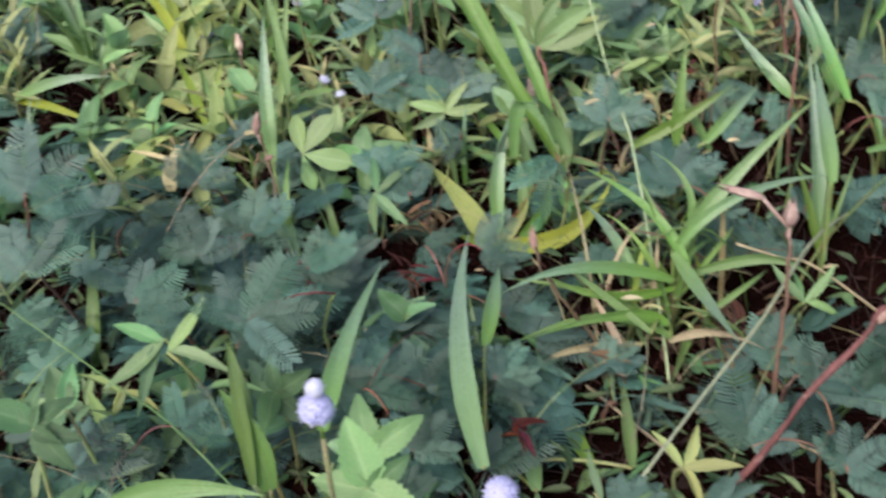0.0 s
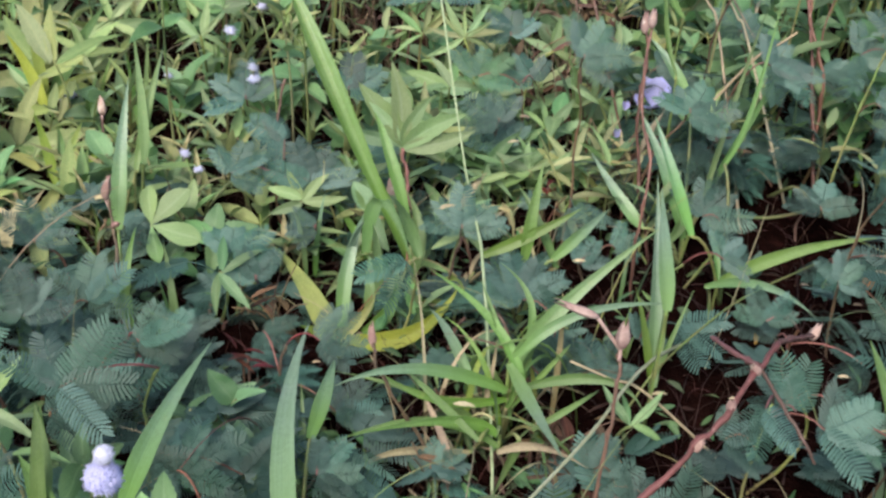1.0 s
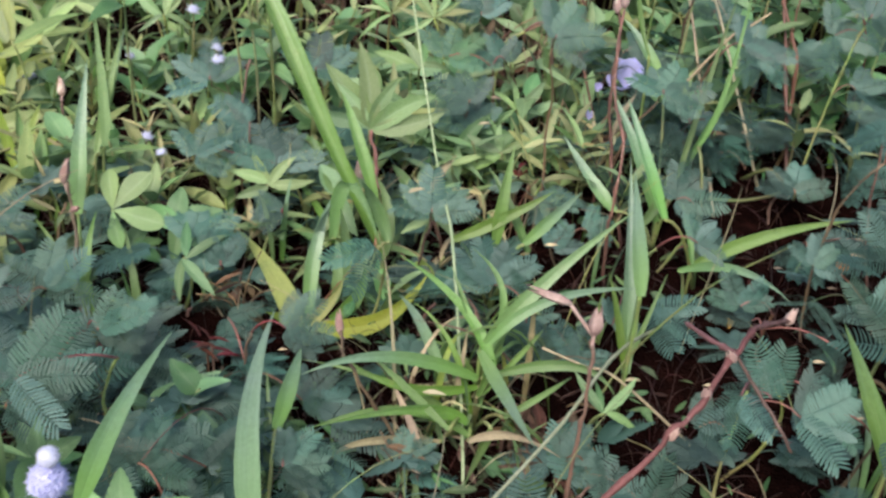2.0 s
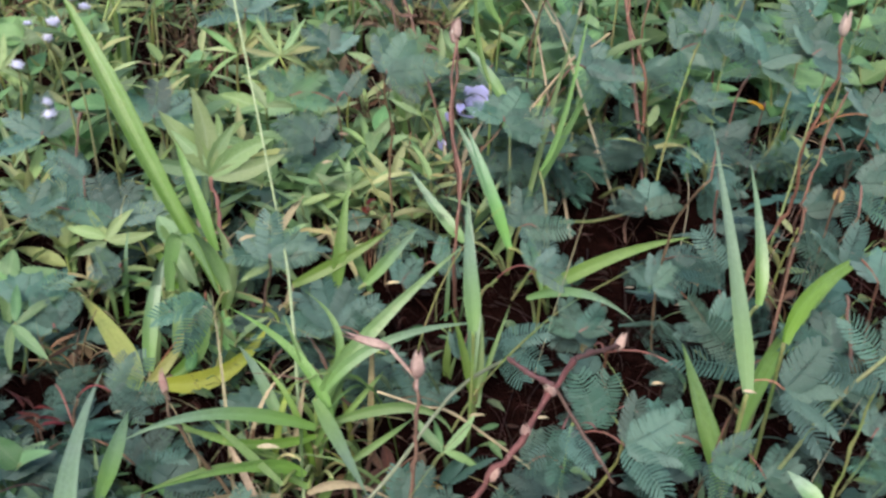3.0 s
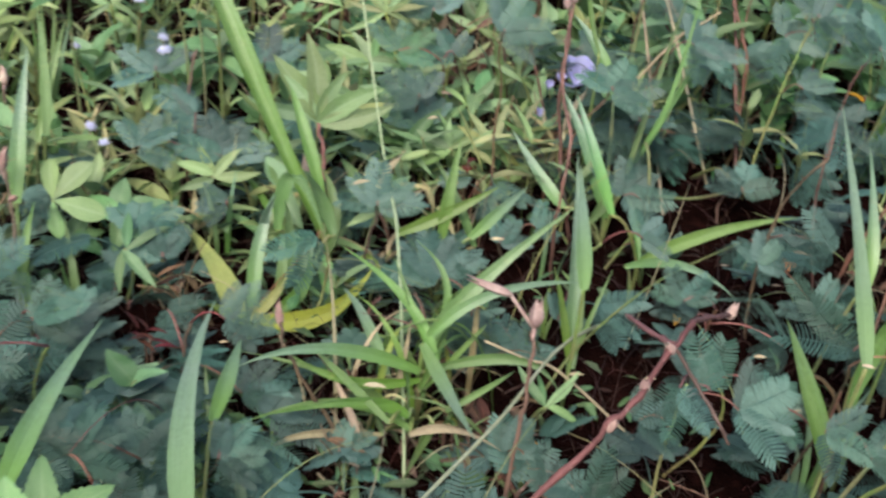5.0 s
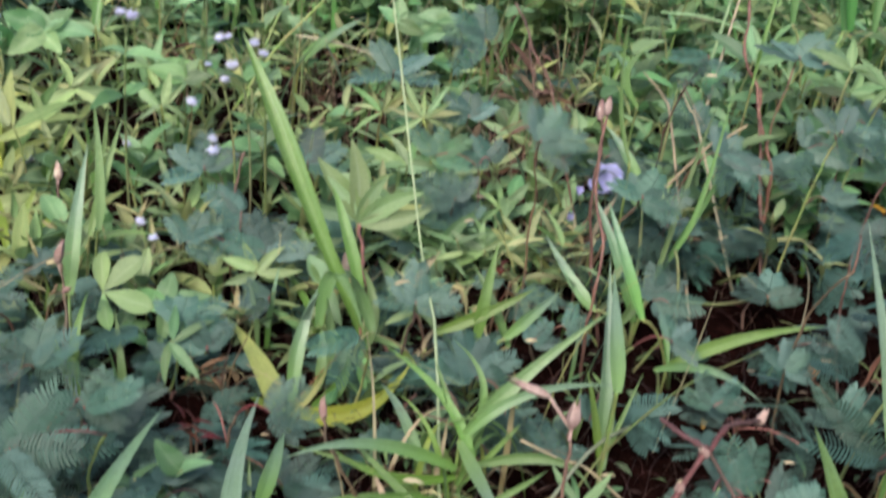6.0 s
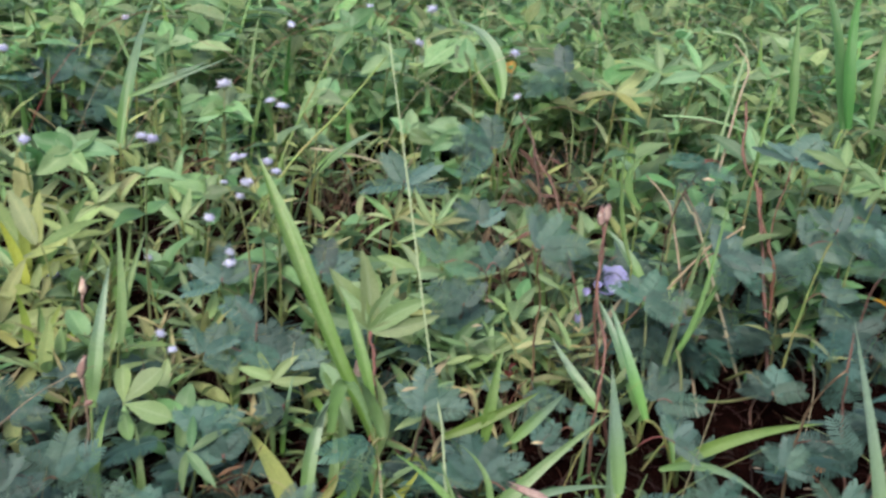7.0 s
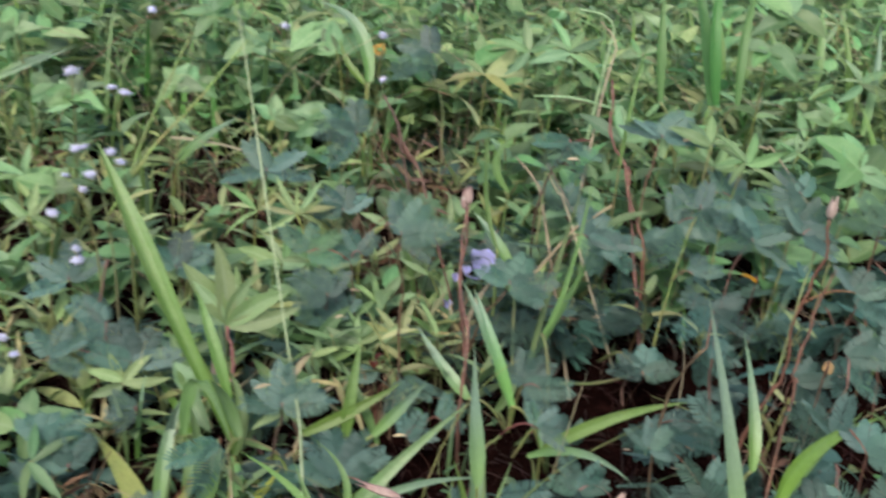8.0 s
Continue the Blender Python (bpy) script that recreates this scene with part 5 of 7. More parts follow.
blade(p, [(-0.305, 1.03, 0.039), (-0.284, 1.05, 0.057), (-0.258, 1.05, 0.068)], 0.01, M_YELLOW_BLADE)
blade(p, [(-0.327, 1.1, 0.008), (-0.296, 1.12, 0.066), (-0.262, 1.12, 0.115)], 0.016, M_GRASS)
blade(p, [(-0.29, 0.98, 0.058), (-0.316, 1.0, 0.041), (-0.336, 1.0, 0.018)], 0.012, M_YELLOW_BLADE)
blade(p, [(-0.275, 0.93, 0.004), (-0.287, 0.95, 0.039), (-0.294, 0.95, 0.07)], 0.01, M_YELLOW_BLADE)
blade(p, [(-0.27, 0.93, 0.004), (-0.262, 0.95, 0.036), (-0.25, 0.95, 0.064)], 0.009, M_YELLOW_BLADE)
blade(p, [(-0.289, 0.93, 0.021), (-0.313, 0.95, 0.022), (-0.332, 0.95, 0.02)], 0.01, M_YELLOW_BLADE)
blade(p, [(-0.265, 0.93, -0.002), (-0.246, 0.95, 0.023), (-0.223, 0.95, 0.045)], 0.008, M_YELLOW_BLADE)

p = grass_tuft((0.045, 0.79), "bright green arching grass blades behind a fan leaf")
blade(p, [(0.022, 0.76, 0.058), (0.033, 0.77, 0.102), (0.06, 0.75, 0.057)], 0.012, M_GRASS)
blade(p, [(0.031, 0.76, 0.009), (0.032, 0.77, 0.047), (0.027, 0.75, 0.092)], 0.01, M_GRASS)
blade(p, [(0.066, 0.76, 0.056), (0.053, 0.77, 0.085), (0.042, 0.75, 0.116)], 0.011, M_GRASS)
blade(p, [(0.006, 0.76, -0.016), (0.007, 0.77, 0.04), (0.021, 0.75, 0.095)], 0.0125, M_GRASS_SHEEN)
blade(p, [(0.08, 0.76, 0.012), (0.098, 0.77, 0.029), (0.104, 0.75, 0.027)], 0.013, M_YELLOW_BLADE)
blade(p, [(-0.012, 0.76, -0.041), (0.016, 0.77, -0.038), (0.054, 0.75, -0.029)], 0.014, M_YELLOW_BLADE)


# ---- single stalks ----
stalk("grass_stalk", "tall thin pale green grass stalk leaning away", [(0.118, 0.575, 0.019), (0.113, 0.72, 0.082), (0.102, 0.832, 0.098), (0.073, 0.95, 0.217), (0.061, 1, 0.265), (0.045, 1.07, 0.327)], 0.0013, 0.0008, M_PALESTALK)
stalk("grass_stalk", "slanting pale green stalk over the soil", [(0.081, 0.4, 0.09), (0.121, 0.46, 0.083), (0.171, 0.53, 0.079), (0.225, 0.62, 0.067)], 0.0014, 0.001, M_PALESTRAW)
stalk("dry_straw", "short dry straw lying among the leaves", [(0.111, 0.489, 0.002), (0.088, 0.52, 0.003), (0.062, 0.55, 0.007)], 0.0014, 0.001, M_STRAW)
stalk("dry_straw", "short dry straw lying among the leaves", [(0.208, 0.47, 0.012), (0.178, 0.49, 0.015), (0.151, 0.52, 0.005)], 0.0014, 0.001, M_STRAW)
stalk("grass_stalk", "thin green grass stalk bending over the soil", [(0.251, 0.675, 0.02), (0.293, 0.71, 0.039), (0.338, 0.75, 0.043), (0.411, 0.8, 0.046)], 0.0011, 0.0006, M_GREENSTEM)
stalk("dry_straw", "thin dry straw among the grass", [(0.167, 0.6, 0.083), (0.197, 0.6, 0.069), (0.224, 0.6, 0.057)], 0.0011, 0.0008, M_STRAW)
stalk("grass_stalk", "thin green weed stalk among far weeds", [(-0.074, 1.25, 0.112), (-0.05, 1.3, 0.17), (-0.021, 1.36, 0.232)], 0.0018, 0.001, M_GREENSTEM)
stalk("grass_stalk", "thin green weed stalk among far weeds", [(-0.067, 1.25, 0.105), (-0.009, 1.3, 0.166), (0.045, 1.36, 0.226)], 0.0018, 0.001, M_GREENSTEM)
stalk("dry_straw", "pale curled dry stalk among far weeds", [(0.481, 1.3, 0.203), (0.503, 1.35, 0.252), (0.482, 1.36, 0.279)], 0.0016, 0.001, M_STRAW)
stalk("dry_straw", "pale curved straw drooping over leaves", [(0.375, 1.1, 0.124), (0.372, 1.15, 0.142), (0.359, 1.2, 0.15)], 0.0015, 0.001, M_STRAW)
stalk("dry_straw", "pale curved straw drooping over leaves", [(0.683, 1.2, 0.16), (0.66, 1.2, 0.176), (0.637, 1.2, 0.178)], 0.0015, 0.001, M_STRAW)
stalk("dry_straw", "pale dry twig crossing the leaves", [(0.377, 1, 0.138), (0.397, 1, 0.157), (0.417, 1, 0.174)], 0.0016, 0.001, M_STRAW)
stalk("dry_straw", "pale dry twig crossing the leaves", [(0.388, 1.05, 0.144), (0.377, 1.06, 0.162), (0.366, 1.07, 0.179)], 0.0016, 0.001, M_STRAW)
stalk("grass_stalk", "thin curved green runner over dark soil", [(0.364, 0.9, 0.028), (0.408, 0.92, 0.017), (0.45, 0.94, 0.019), (0.443, 0.97, 0.024)], 0.0022, 0.0014, M_GREENSTEM)
stalk("grass_stalk", "thin diagonal green stalk beside feathery leaves", [(-0.316, 0.55, 0.111), (-0.225, 0.48, 0.1), (-0.142, 0.4, 0.102)], 0.0007, 0.0005, M_PALE)

stalk("dry_straw", "grey-blue bent dry blade among far weeds", [(0.463, 1.4, 0.284), (0.498, 1.4, 0.278), (0.513, 1.4, 0.258), (0.509, 1.4, 0.224)], 0.0024, 0.0014, M_PALESTALK)
stalk("dry_straw", "grey-blue bent dry blade among far weeds", [(0.583, 1.4, 0.122), (0.537, 1.4, 0.151), (0.476, 1.4, 0.166), (0.418, 1.4, 0.166)], 0.0024, 0.0014, M_PALESTALK)


# ---- bare red stems with thorns ----
p = red_stem("thick red thorny stem of a sensitive plant", [(0.105, 0.428, -0.008), (0.169, 0.45, 0.073), (0.212, 0.465, 0.127), (0.228, 0.475, 0.142), (0.252, 0.503, 0.158), (0.273, 0.53, 0.159)], 0.0029, 0.0025, M_PINKSTEM)
dry_bud(p, (0.217, 0.467, 0.132), (0.4, -0.2, 0.8), 0.009, 0.0034)
dry_bud(p, (0.236, 0.483, 0.148), (-0.1, -0.2, 0.8), 0.009, 0.0034)
dry_bud(p, (0.253, 0.503, 0.159), (-0.6, -0.2, 0.8), 0.009, 0.0034)
side_shoot(p, [(0.252, 0.503, 0.156), (0.246, 0.52, 0.157), (0.236, 0.54, 0.154)], 0.0028, 0.0018, M_PINKSTEM)
side_shoot(p, [(0.259, 0.5, 0.146), (0.27, 0.47, 0.145), (0.282, 0.46, 0.129)], 0.0016, 0.0012, M_BROWNSTEM)
side_shoot(p, [(0.273, 0.53, 0.159), (0.298, 0.557, 0.143), (0.319, 0.583, 0.126)], 0.0025, 0.0019, M_PINKSTEM)
dry_bud(p, (0.32, 0.585, 0.127), (0.3, 0.2, 0.8), 0.0100, 0.0040)
p = red_stem("red upright stem with a dry pink bud", [(0.177, 0.51, -0.008), (0.181, 0.525, 0.063), (0.183, 0.535, 0.11), (0.184, 0.543, 0.138)], 0.002, 0.0017, M_REDSTEM)
dry_bud(p, (0.184, 0.543, 0.148), (0, 0, 1), 0.0160, 0.0052)
dry_bud(p, (0.158, 0.55, 0.161), (-0.9, 0.1, 0.3), 0.0220, 0.0035)
p = red_stem("red stem with a dry bud and pale young leaves", [(0.095, 0.81, -0.008), (0.07, 0.84, 0.02), (0.058, 0.865, 0.044), (0.053, 0.88, 0.066), (0.049, 0.89, 0.086)], 0.0031, 0.0024, M_RUST)
dry_bud(p, (0.04, 0.87, 0.052), (-0.1, 0, 1), 0.0180, 0.0050)
p = red_stem("dark red upright stem among pale weeds", [(-0.07, 0.9, 0.01), (-0.067, 0.915, 0.066), (-0.059, 0.93, 0.128)], 0.0022, 0.0014, M_REDSTEM)
p = red_stem("red upright stem with a dry tip", [(0.28, 0.863, -0.008), (0.271, 0.88, 0.038), (0.259, 0.905, 0.104), (0.261, 0.925, 0.159), (0.264, 0.96, 0.181)], 0.0026, 0.0016, M_REDSTEM)
dry_bud(p, (0.263, 0.965, 0.186), (0, 0.2, 1), 0.0160, 0.0050)
p = red_stem("red jointed stem among feathery leaves", [(0.496, 1.052, -0.008), (0.491, 1.07, 0.046), (0.486, 1.09, 0.105), (0.476, 1.12, 0.137), (0.482, 1.16, 0.159)], 0.003, 0.002, M_REDSTEM)
p = red_stem("thin red stem hung with feathery leaves", [(0.476, 0.767, -0.008), (0.497, 0.76, 0.09), (0.506, 0.757, 0.131), (0.502, 0.75, 0.185), (0.508, 0.74, 0.235), (0.501, 0.735, 0.276)], 0.0024, 0.0015, M_REDSTEM)
dry_bud(p, (0.501, 0.735, 0.283), (0, 0, 1), 0.0140, 0.0045)
p = red_stem("brown side stem with a red joint", [(0.539, 0.49, -0.008), (0.483, 0.53, 0.177), (0.469, 0.54, 0.147), (0.462, 0.55, 0.125)], 0.0028, 0.0026, M_BROWNSTEM)
side_shoot(p, [(0.463, 0.55, 0.126), (0.466, 0.57, 0.14), (0.469, 0.59, 0.156)], 0.0022, 0.0016, M_REDSTEM)
p = red_stem("brown stem with a pale curled bud", [(-0.155, 0.677, 0.002), (-0.171, 0.73, 0.027), (-0.178, 0.765, 0.062), (-0.184, 0.775, 0.09)], 0.0024, 0.0016, M_BROWNSTEM)
dry_bud(p, (-0.184, 0.775, 0.095), (0.2, 0, 1), 0.0180, 0.0045)
dry_bud(p, (-0.177, 0.765, 0.069), (0.6, -0.3, 0.4), 0.0080, 0.0030)
p = red_stem("reddish seed stalk among yellow weeds", [(-0.223, 0.914, -0.008), (-0.232, 0.95, 0.038), (-0.237, 0.97, 0.063)], 0.0022, 0.0016, M_BROWNSTEM)
dry_bud(p, (-0.236, 0.97, 0.069), (0, 0, 1), 0.0140, 0.0050)
dry_bud(p, (-0.239, 0.955, 0.044), (-0.5, -0.3, 0.6), 0.0140, 0.0050)
p = red_stem("brown stalk with a dry bud in the grass", [(0.096, 0.557, -0.008), (0.066, 0.57, 0.036), (0.042, 0.58, 0.072), (0.033, 0.6, 0.092)], 0.002, 0.0014, M_BROWNSTEM)
dry_bud(p, (0.032, 0.6, 0.096), (-0.1, 0, 1), 0.0160, 0.0035)
p = red_stem("brown stem of a weed under leaves", [(0.448, 0.6, 0.012), (0.435, 0.62, 0.028), (0.415, 0.63, 0.042)], 0.003, 0.002, M_BROWNSTEM)
p = red_stem("thin dusty pink knotted stem under feathery leaves", [(0.404, 0.547, -0.008), (0.464, 0.66, 0.147), (0.485, 0.7, 0.167), (0.511, 0.74, 0.191), (0.543, 0.78, 0.213)], 0.0018, 0.0012, M_REDSTEM)
p = red_stem("thin dusty pink knotted stem under feathery leaves", [(0.256, 0.8, -0.008), (0.244, 0.785, 0.07), (0.248, 0.8, 0.129), (0.246, 0.85, 0.156), (0.259, 0.92, 0.202)], 0.0022, 0.0014, M_REDSTEM)
dry_bud(p, (0.258, 0.92, 0.207), (0, 0, 1), 0.0140, 0.0045)
p = red_stem("red stems of a weed among far leaves", [(0.252, 1.079, -0.008), (0.222, 1.15, 0.165), (0.213, 1.17, 0.198), (0.201, 1.2, 0.214)], 0.0022, 0.0016, M_REDSTEM)
p = red_stem("red stems of a weed among far leaves", [(0.292, 1.003, -0.008), (0.241, 1.1, 0.146), (0.225, 1.13, 0.173), (0.215, 1.15, 0.191)], 0.0022, 0.0016, M_REDSTEM)
p = red_stem("pale brown upright stem among green weeds", [(0.482, 0.999, -0.008), (0.478, 1.1, 0.11), (0.476, 1.15, 0.158), (0.46, 1.17, 0.191), (0.465, 1.22, 0.243)], 0.003, 0.002, M_REDSTEM)


# ---- flowering weeds ----
p = flower_stem("thin weed with small lilac flower heads", (-0.134, 0.879), (-0.137, 0.879, 0.047), 0)
flower(p, (-0.127, 0.859, 0.07), 0.0046)
flower(p, (-0.146, 0.899, 0.063), 0.0048)
p = flower_stem("thin weed with small lilac flower heads", (-0.084, 0.968), (-0.091, 0.963, 0.097), 0)
flower(p, (-0.092, 0.963, 0.122), 0.0049)
flower(p, (-0.091, 0.963, 0.111), 0.0049)
p = flower_stem("thin weed with small lilac flower heads", (-0.298, 1.075), (-0.292, 1.055, 0.02), 0)
flower(p, (-0.295, 1.05, 0.039), 0.0068)
flower(p, (-0.29, 1.06, 0.038), 0.0056)
p = flower_stem("thin weed with small lilac flower heads", (-0.168, 0.972), (-0.169, 0.96, 0.214), 2)
flower(p, (-0.174, 0.96, 0.235), 0.0047)
flower(p, (-0.164, 0.96, 0.233), 0.0053)
p = flower_stem("thin weed with small lilac flower heads", (-0.04, 0.988), (-0.053, 0.97, 0.253), 3)
flower(p, (-0.058, 0.97, 0.275), 0.0046)
flower(p, (-0.047, 0.97, 0.271), 0.0052)
p = flower_stem("thin weed with small lilac flower heads", (-0.141, 1.218), (-0.136, 1.21, 0.197), 3)
flower(p, (-0.136, 1.21, 0.217), 0.0065)
p = flower_stem("thin weed with small lilac flower heads", (-0.056, 0.954), (-0.067, 0.94, 0.205), 2)
flower(p, (-0.055, 0.935, 0.228), 0.0051)
flower(p, (-0.047, 0.935, 0.219), 0.0046)
flower(p, (-0.086, 0.945, 0.226), 0.0041)
flower(p, (-0.079, 0.945, 0.228), 0.0036)
p = flower_stem("thin weed with small lilac flower heads", (-0.073, 0.959), (-0.081, 0.948, 0.177), 0)
flower(p, (-0.08, 0.944, 0.189), 0.0047)
flower(p, (-0.076, 0.95, 0.2), 0.0047)
flower(p, (-0.072, 0.95, 0.202), 0.0036)
flower(p, (-0.096, 0.95, 0.199), 0.0031)
p = flower_stem("thin weed with small lilac flower heads", (-0.12, 0.974), (-0.111, 0.958, 0.139), 0)
flower(p, (-0.111, 0.958, 0.159), 0.0048)
p = flower_stem("thin weed with small lilac flower heads", (-0.179, 1.055), (-0.189, 1.05, 0.049), 0)
flower(p, (-0.189, 1.05, 0.069), 0.0042)
p = flower_stem("thin weed with small lilac flower heads", (-0.352, 1.228), (-0.361, 1.2, 0.116), 3)
flower(p, (-0.361, 1.2, 0.136), 0.0061)
p = flower_stem("thin weed with small lilac flower heads", (0.021, 1.775), (0.012, 1.75, 0.183), 2)
flower(p, (0.012, 1.75, 0.203), 0.0073)
p = flower_stem("thin weed with small lilac flower heads", (0.097, 1.819), (0.112, 1.8, 0.178), 2)
flower(p, (0.112, 1.8, 0.198), 0.0084)
p = flower_stem("thin weed with small lilac flower heads", (0.101, 1.601), (0.09, 1.6, 0.169), 2)
flower(p, (0.09, 1.6, 0.189), 0.0067)
p = flower_stem("thin weed with small lilac flower heads", (-0.114, 1.708), (-0.107, 1.7, 0.157), 2)
flower(p, (-0.107, 1.7, 0.177), 0.0062)
p = flower_stem("thin weed with small lilac flower heads", (0.223, 1.513), (0.222, 1.5, 0.189), 2)
flower(p, (0.222, 1.5, 0.209), 0.0063)
p = flower_stem("thin weed with small lilac flower heads", (0.207, 1.323), (0.208, 1.3, 0.184), 2)
flower(p, (0.208, 1.3, 0.204), 0.0048)
p = flower_stem("thin weed with small lilac flower heads", (-0.376, 1.702), (-0.361, 1.7, 0.147), 2)
flower(p, (-0.361, 1.7, 0.167), 0.0064)
p = flower_stem("thin weed with small lilac flower heads", (-0.492, 1.504), (-0.481, 1.5, 0.138), 2)
flower(p, (-0.481, 1.5, 0.158), 0.0075)
p = flower_stem("thin weed with small lilac flower heads", (-0.265, 1.829), (-0.252, 1.8, 0.151), 2)
flower(p, (-0.252, 1.8, 0.171), 0.0057)
p = flower_stem("near weed with a fluffy violet flower head in focus", (-0.05, 0.3), (-0.046, 0.263, 0.28), 0)
flower(p, (-0.045, 0.263, 0.304), 0.0037)
flower(p, (-0.046, 0.262, 0.295), 0.0066)
p = flower_stem("near weed with a fluffy violet flower head", (0.06, 0.33), (0.01, 0.3, 0.182), 0)
flower(p, (0.01, 0.3, 0.202), 0.0078)
petal_flower((0.302, 1.04, 0.07), 0.031)
petal_flower((0.287, 1.04, 0.074), 0.0094)
petal_flower((0.276, 1.04, 0.065), 0.0089)
petal_flower((0.269, 1.03, 0.037), 0.0107)


# ---- leafy weeds ----
star_weed("weed with a pale green hand-shaped young leaf on top", (0.047, 0.89, 0.086), 0.07, 7, LANCE_HAND, 4, 190, 66)
star_weed("weed with rounded light green leaflets", (-0.157, 0.8, 0.048), 0.043, 4, OBOVATE_GREEN, 70, 230, 50)
star_weed("weed with rounded green leaflets", (-0.142, 0.791, 0.02), 0.030, 4, OVATE_DEEP, 90, 200, 40)
star_weed("weed with ovate light green leaves on a pale stalk", (0.148, 1.3, 0.155), 0.046, 3, OVATE_GREEN, -95, 60, 50)
star_weed("weed with ovate light green leaves on a pale stalk", (-0.017, 1.35, 0.169), 0.037, 4, OVATE_GREEN, 20, 300, 50)
star_weed("weed with ovate light green leaves on a pale stalk", (-0.149, 1.3, 0.162), 0.033, 4, OVATE_GREEN, 0, 330, 50)
star_weed("yellow-green star-shaped weed top", (0.109, 1.11, 0.104), 0.05, 9, LANCE_THIN, 0, 250, 50)
star_weed("yellow-green star-shaped weed top", (0.125, 1.18, 0.085), 0.05, 8, LANCE_THIN, 0, 260, 45)
star_weed("yellow-green star-shaped weed top", (0.066, 1.15, 0.09), 0.046, 8, LANCE_THIN, -20, 220, 45)
star_weed("yellow-green weed with long pointed leaves", (-0.323, 1.12, 0.032), 0.097, 6, LANCE_YELLOW, 10, 280, 50)
star_weed("yellow-green weed with long pointed leaves", (-0.369, 1.2, 0.041), 0.083, 5, LANCE_YELLOW, -20, 240, 50)
star_weed("yellow-green weed with long pointed leaves", (-0.322, 0.973, 0.02), 0.071, 5, LANCE_YELLOW, 0, 300, 40)
star_weed("yellow-green weed with long pointed leaves", (-0.271, 0.833, 0.02), 0.057, 5, LANCE_YELLOW, 40, 300, 30)
star_weed("yellow weed with drooping leaves", (-0.27, 0.979, 0.02), 0.052, 6, LANCE_YELLOW, 180, 300, 20)
star_weed("weed with toothed ovate light green leaves", (0.113, 1.4, 0.12), 0.043, 4, OVATE_GREEN, -60, 300, 40)
star_weed("weed with toothed ovate light green leaves", (-0.135, 1.22, 0.19), 0.035, 5, OVATE_GREEN, 0, 330, 40)
star_weed("weed with star-like light green leaves", (-0.308, 1.2, 0.125), 0.048, 6, OVATE_GREEN, 0, 320, 45)
star_weed("weed with toothed ovate light green leaves", (-0.026, 1.65, 0.102), 0.045, 5, OVATE_GREEN, 0, 330, 40)
star_weed("weed with toothed ovate light green leaves", (0.16, 1.5, 0.184), 0.054, 4, OVATE_GREEN, -20, 200, 60)
star_weed("broad pale green leaf beside red stems", (0.128, 0.95, 0.033), 0.050, 4, LANCE_GREEN, 100, 200, 35)
star_weed("broad pale green leaf beside red stems", (0.189, 0.93, 0.049), 0.047, 3, LANCE_YELLOW, 90, 150, 30)
star_weed("yellow-green weed with a leafy top", (0.35, 1.4, 0.192), 0.069, 6, LANCE_YELLOW, 0, 320, 35)
star_weed("weed with light green pointed leaves", (0.405, 1.4, 0.224), 0.06, 6, LANCE_GREEN, -20, 260, 50)
star_weed("weed with light green pointed leaves", (0.458, 1.4, 0.228), 0.056, 6, LANCE_GREEN, 10, 260, 50)
star_weed("weed with light green pointed leaves", (0.55, 1.1, 0.21), 0.054, 5, LANCE_GREEN, 20, 260, 40)
star_weed("weed with light green pointed leaves", (0.57, 1.05, 0.208), 0.048, 5, LANCE_GREEN, -30, 260, 45)
star_weed("weed with light green rounded leaves", (0.667, 1, 0.225), 0.055, 5, OVATE_GREEN, 0, 300, 40)
star_weed("weed with light green rounded leaves", (0.727, 1.4, 0.247), 0.054, 4, OVATE_GREEN, 180, 260, 40)
star_weed("weed with light green rounded leaves", (0.843, 1.6, 0.255), 0.062, 5, OVATE_GREEN, 0, 300, 40)
star_weed("weed with ovate light green leaves", (0.081, 1.35, 0.131), 0.043, 4, OVATE_GREEN, 30, 240, 45)
star_weed("weed with a fan of blue-green leaves", (0.5, 1.25, 0.161), 0.062, 6, LANCE_GREEN, 40, 200, 40)
star_weed("weed with a fan of pale leaves", (0.579, 1.15, 0.166), 0.05, 6, LANCE_PALE, 0, 240, 40)
star_weed("yellow-green weed with a leaf of three long lobes", (-0.285, 1.0, 0.1), 0.07, 3, LANCE_YELLOW, 12, 170, 55)
star_weed("upright weed with ovate light green leaves", (-0.353, 1.35, 0.068), 0.045, 4, OVATE_GREEN, 0, 220, 45)
star_weed("upright weed with pointed light green leaves", (-0.41, 1.35, 0.063), 0.045, 5, LANCE_PALE, 0, 260, 45)
star_weed("near weed with broad light green leaves", (-0.041, 0.29, 0.222), 0.027, 4, OVATE_GREEN, 20, 240, 40)
star_weed("near weed with a yellow-green young top", (-0.057, 0.3, 0.216), 0.009, 5, LANCE_YELLOW, 0, 300, 50)
star_weed("near weed with broad green leaves", (-0.207, 0.36, 0.19), 0.031, 5, OVATE_DEEP, 40, 260, 40)
star_weed("near weed with a yellow-green leaf", (0.114, 0.463, 0.02), 0.036, 4, LANCE_YELLOW, 60, 240, 30)
star_weed("weed with a drooping pale leaf", (-0.203, 0.52, 0.098), 0.048, 3, LANCE_GREEN, 240, 100, 30)
star_weed("yellow-green leafy weed behind the grass", (0.023, 0.82, 0.061), 0.040, 5, OVATE_GREEN, 60, 260, 30)
star_weed("yellow-green leafy weed behind the grass", (0.144, 0.98, 0.033), 0.050, 4, OVATE_GREEN, 120, 240, 35)
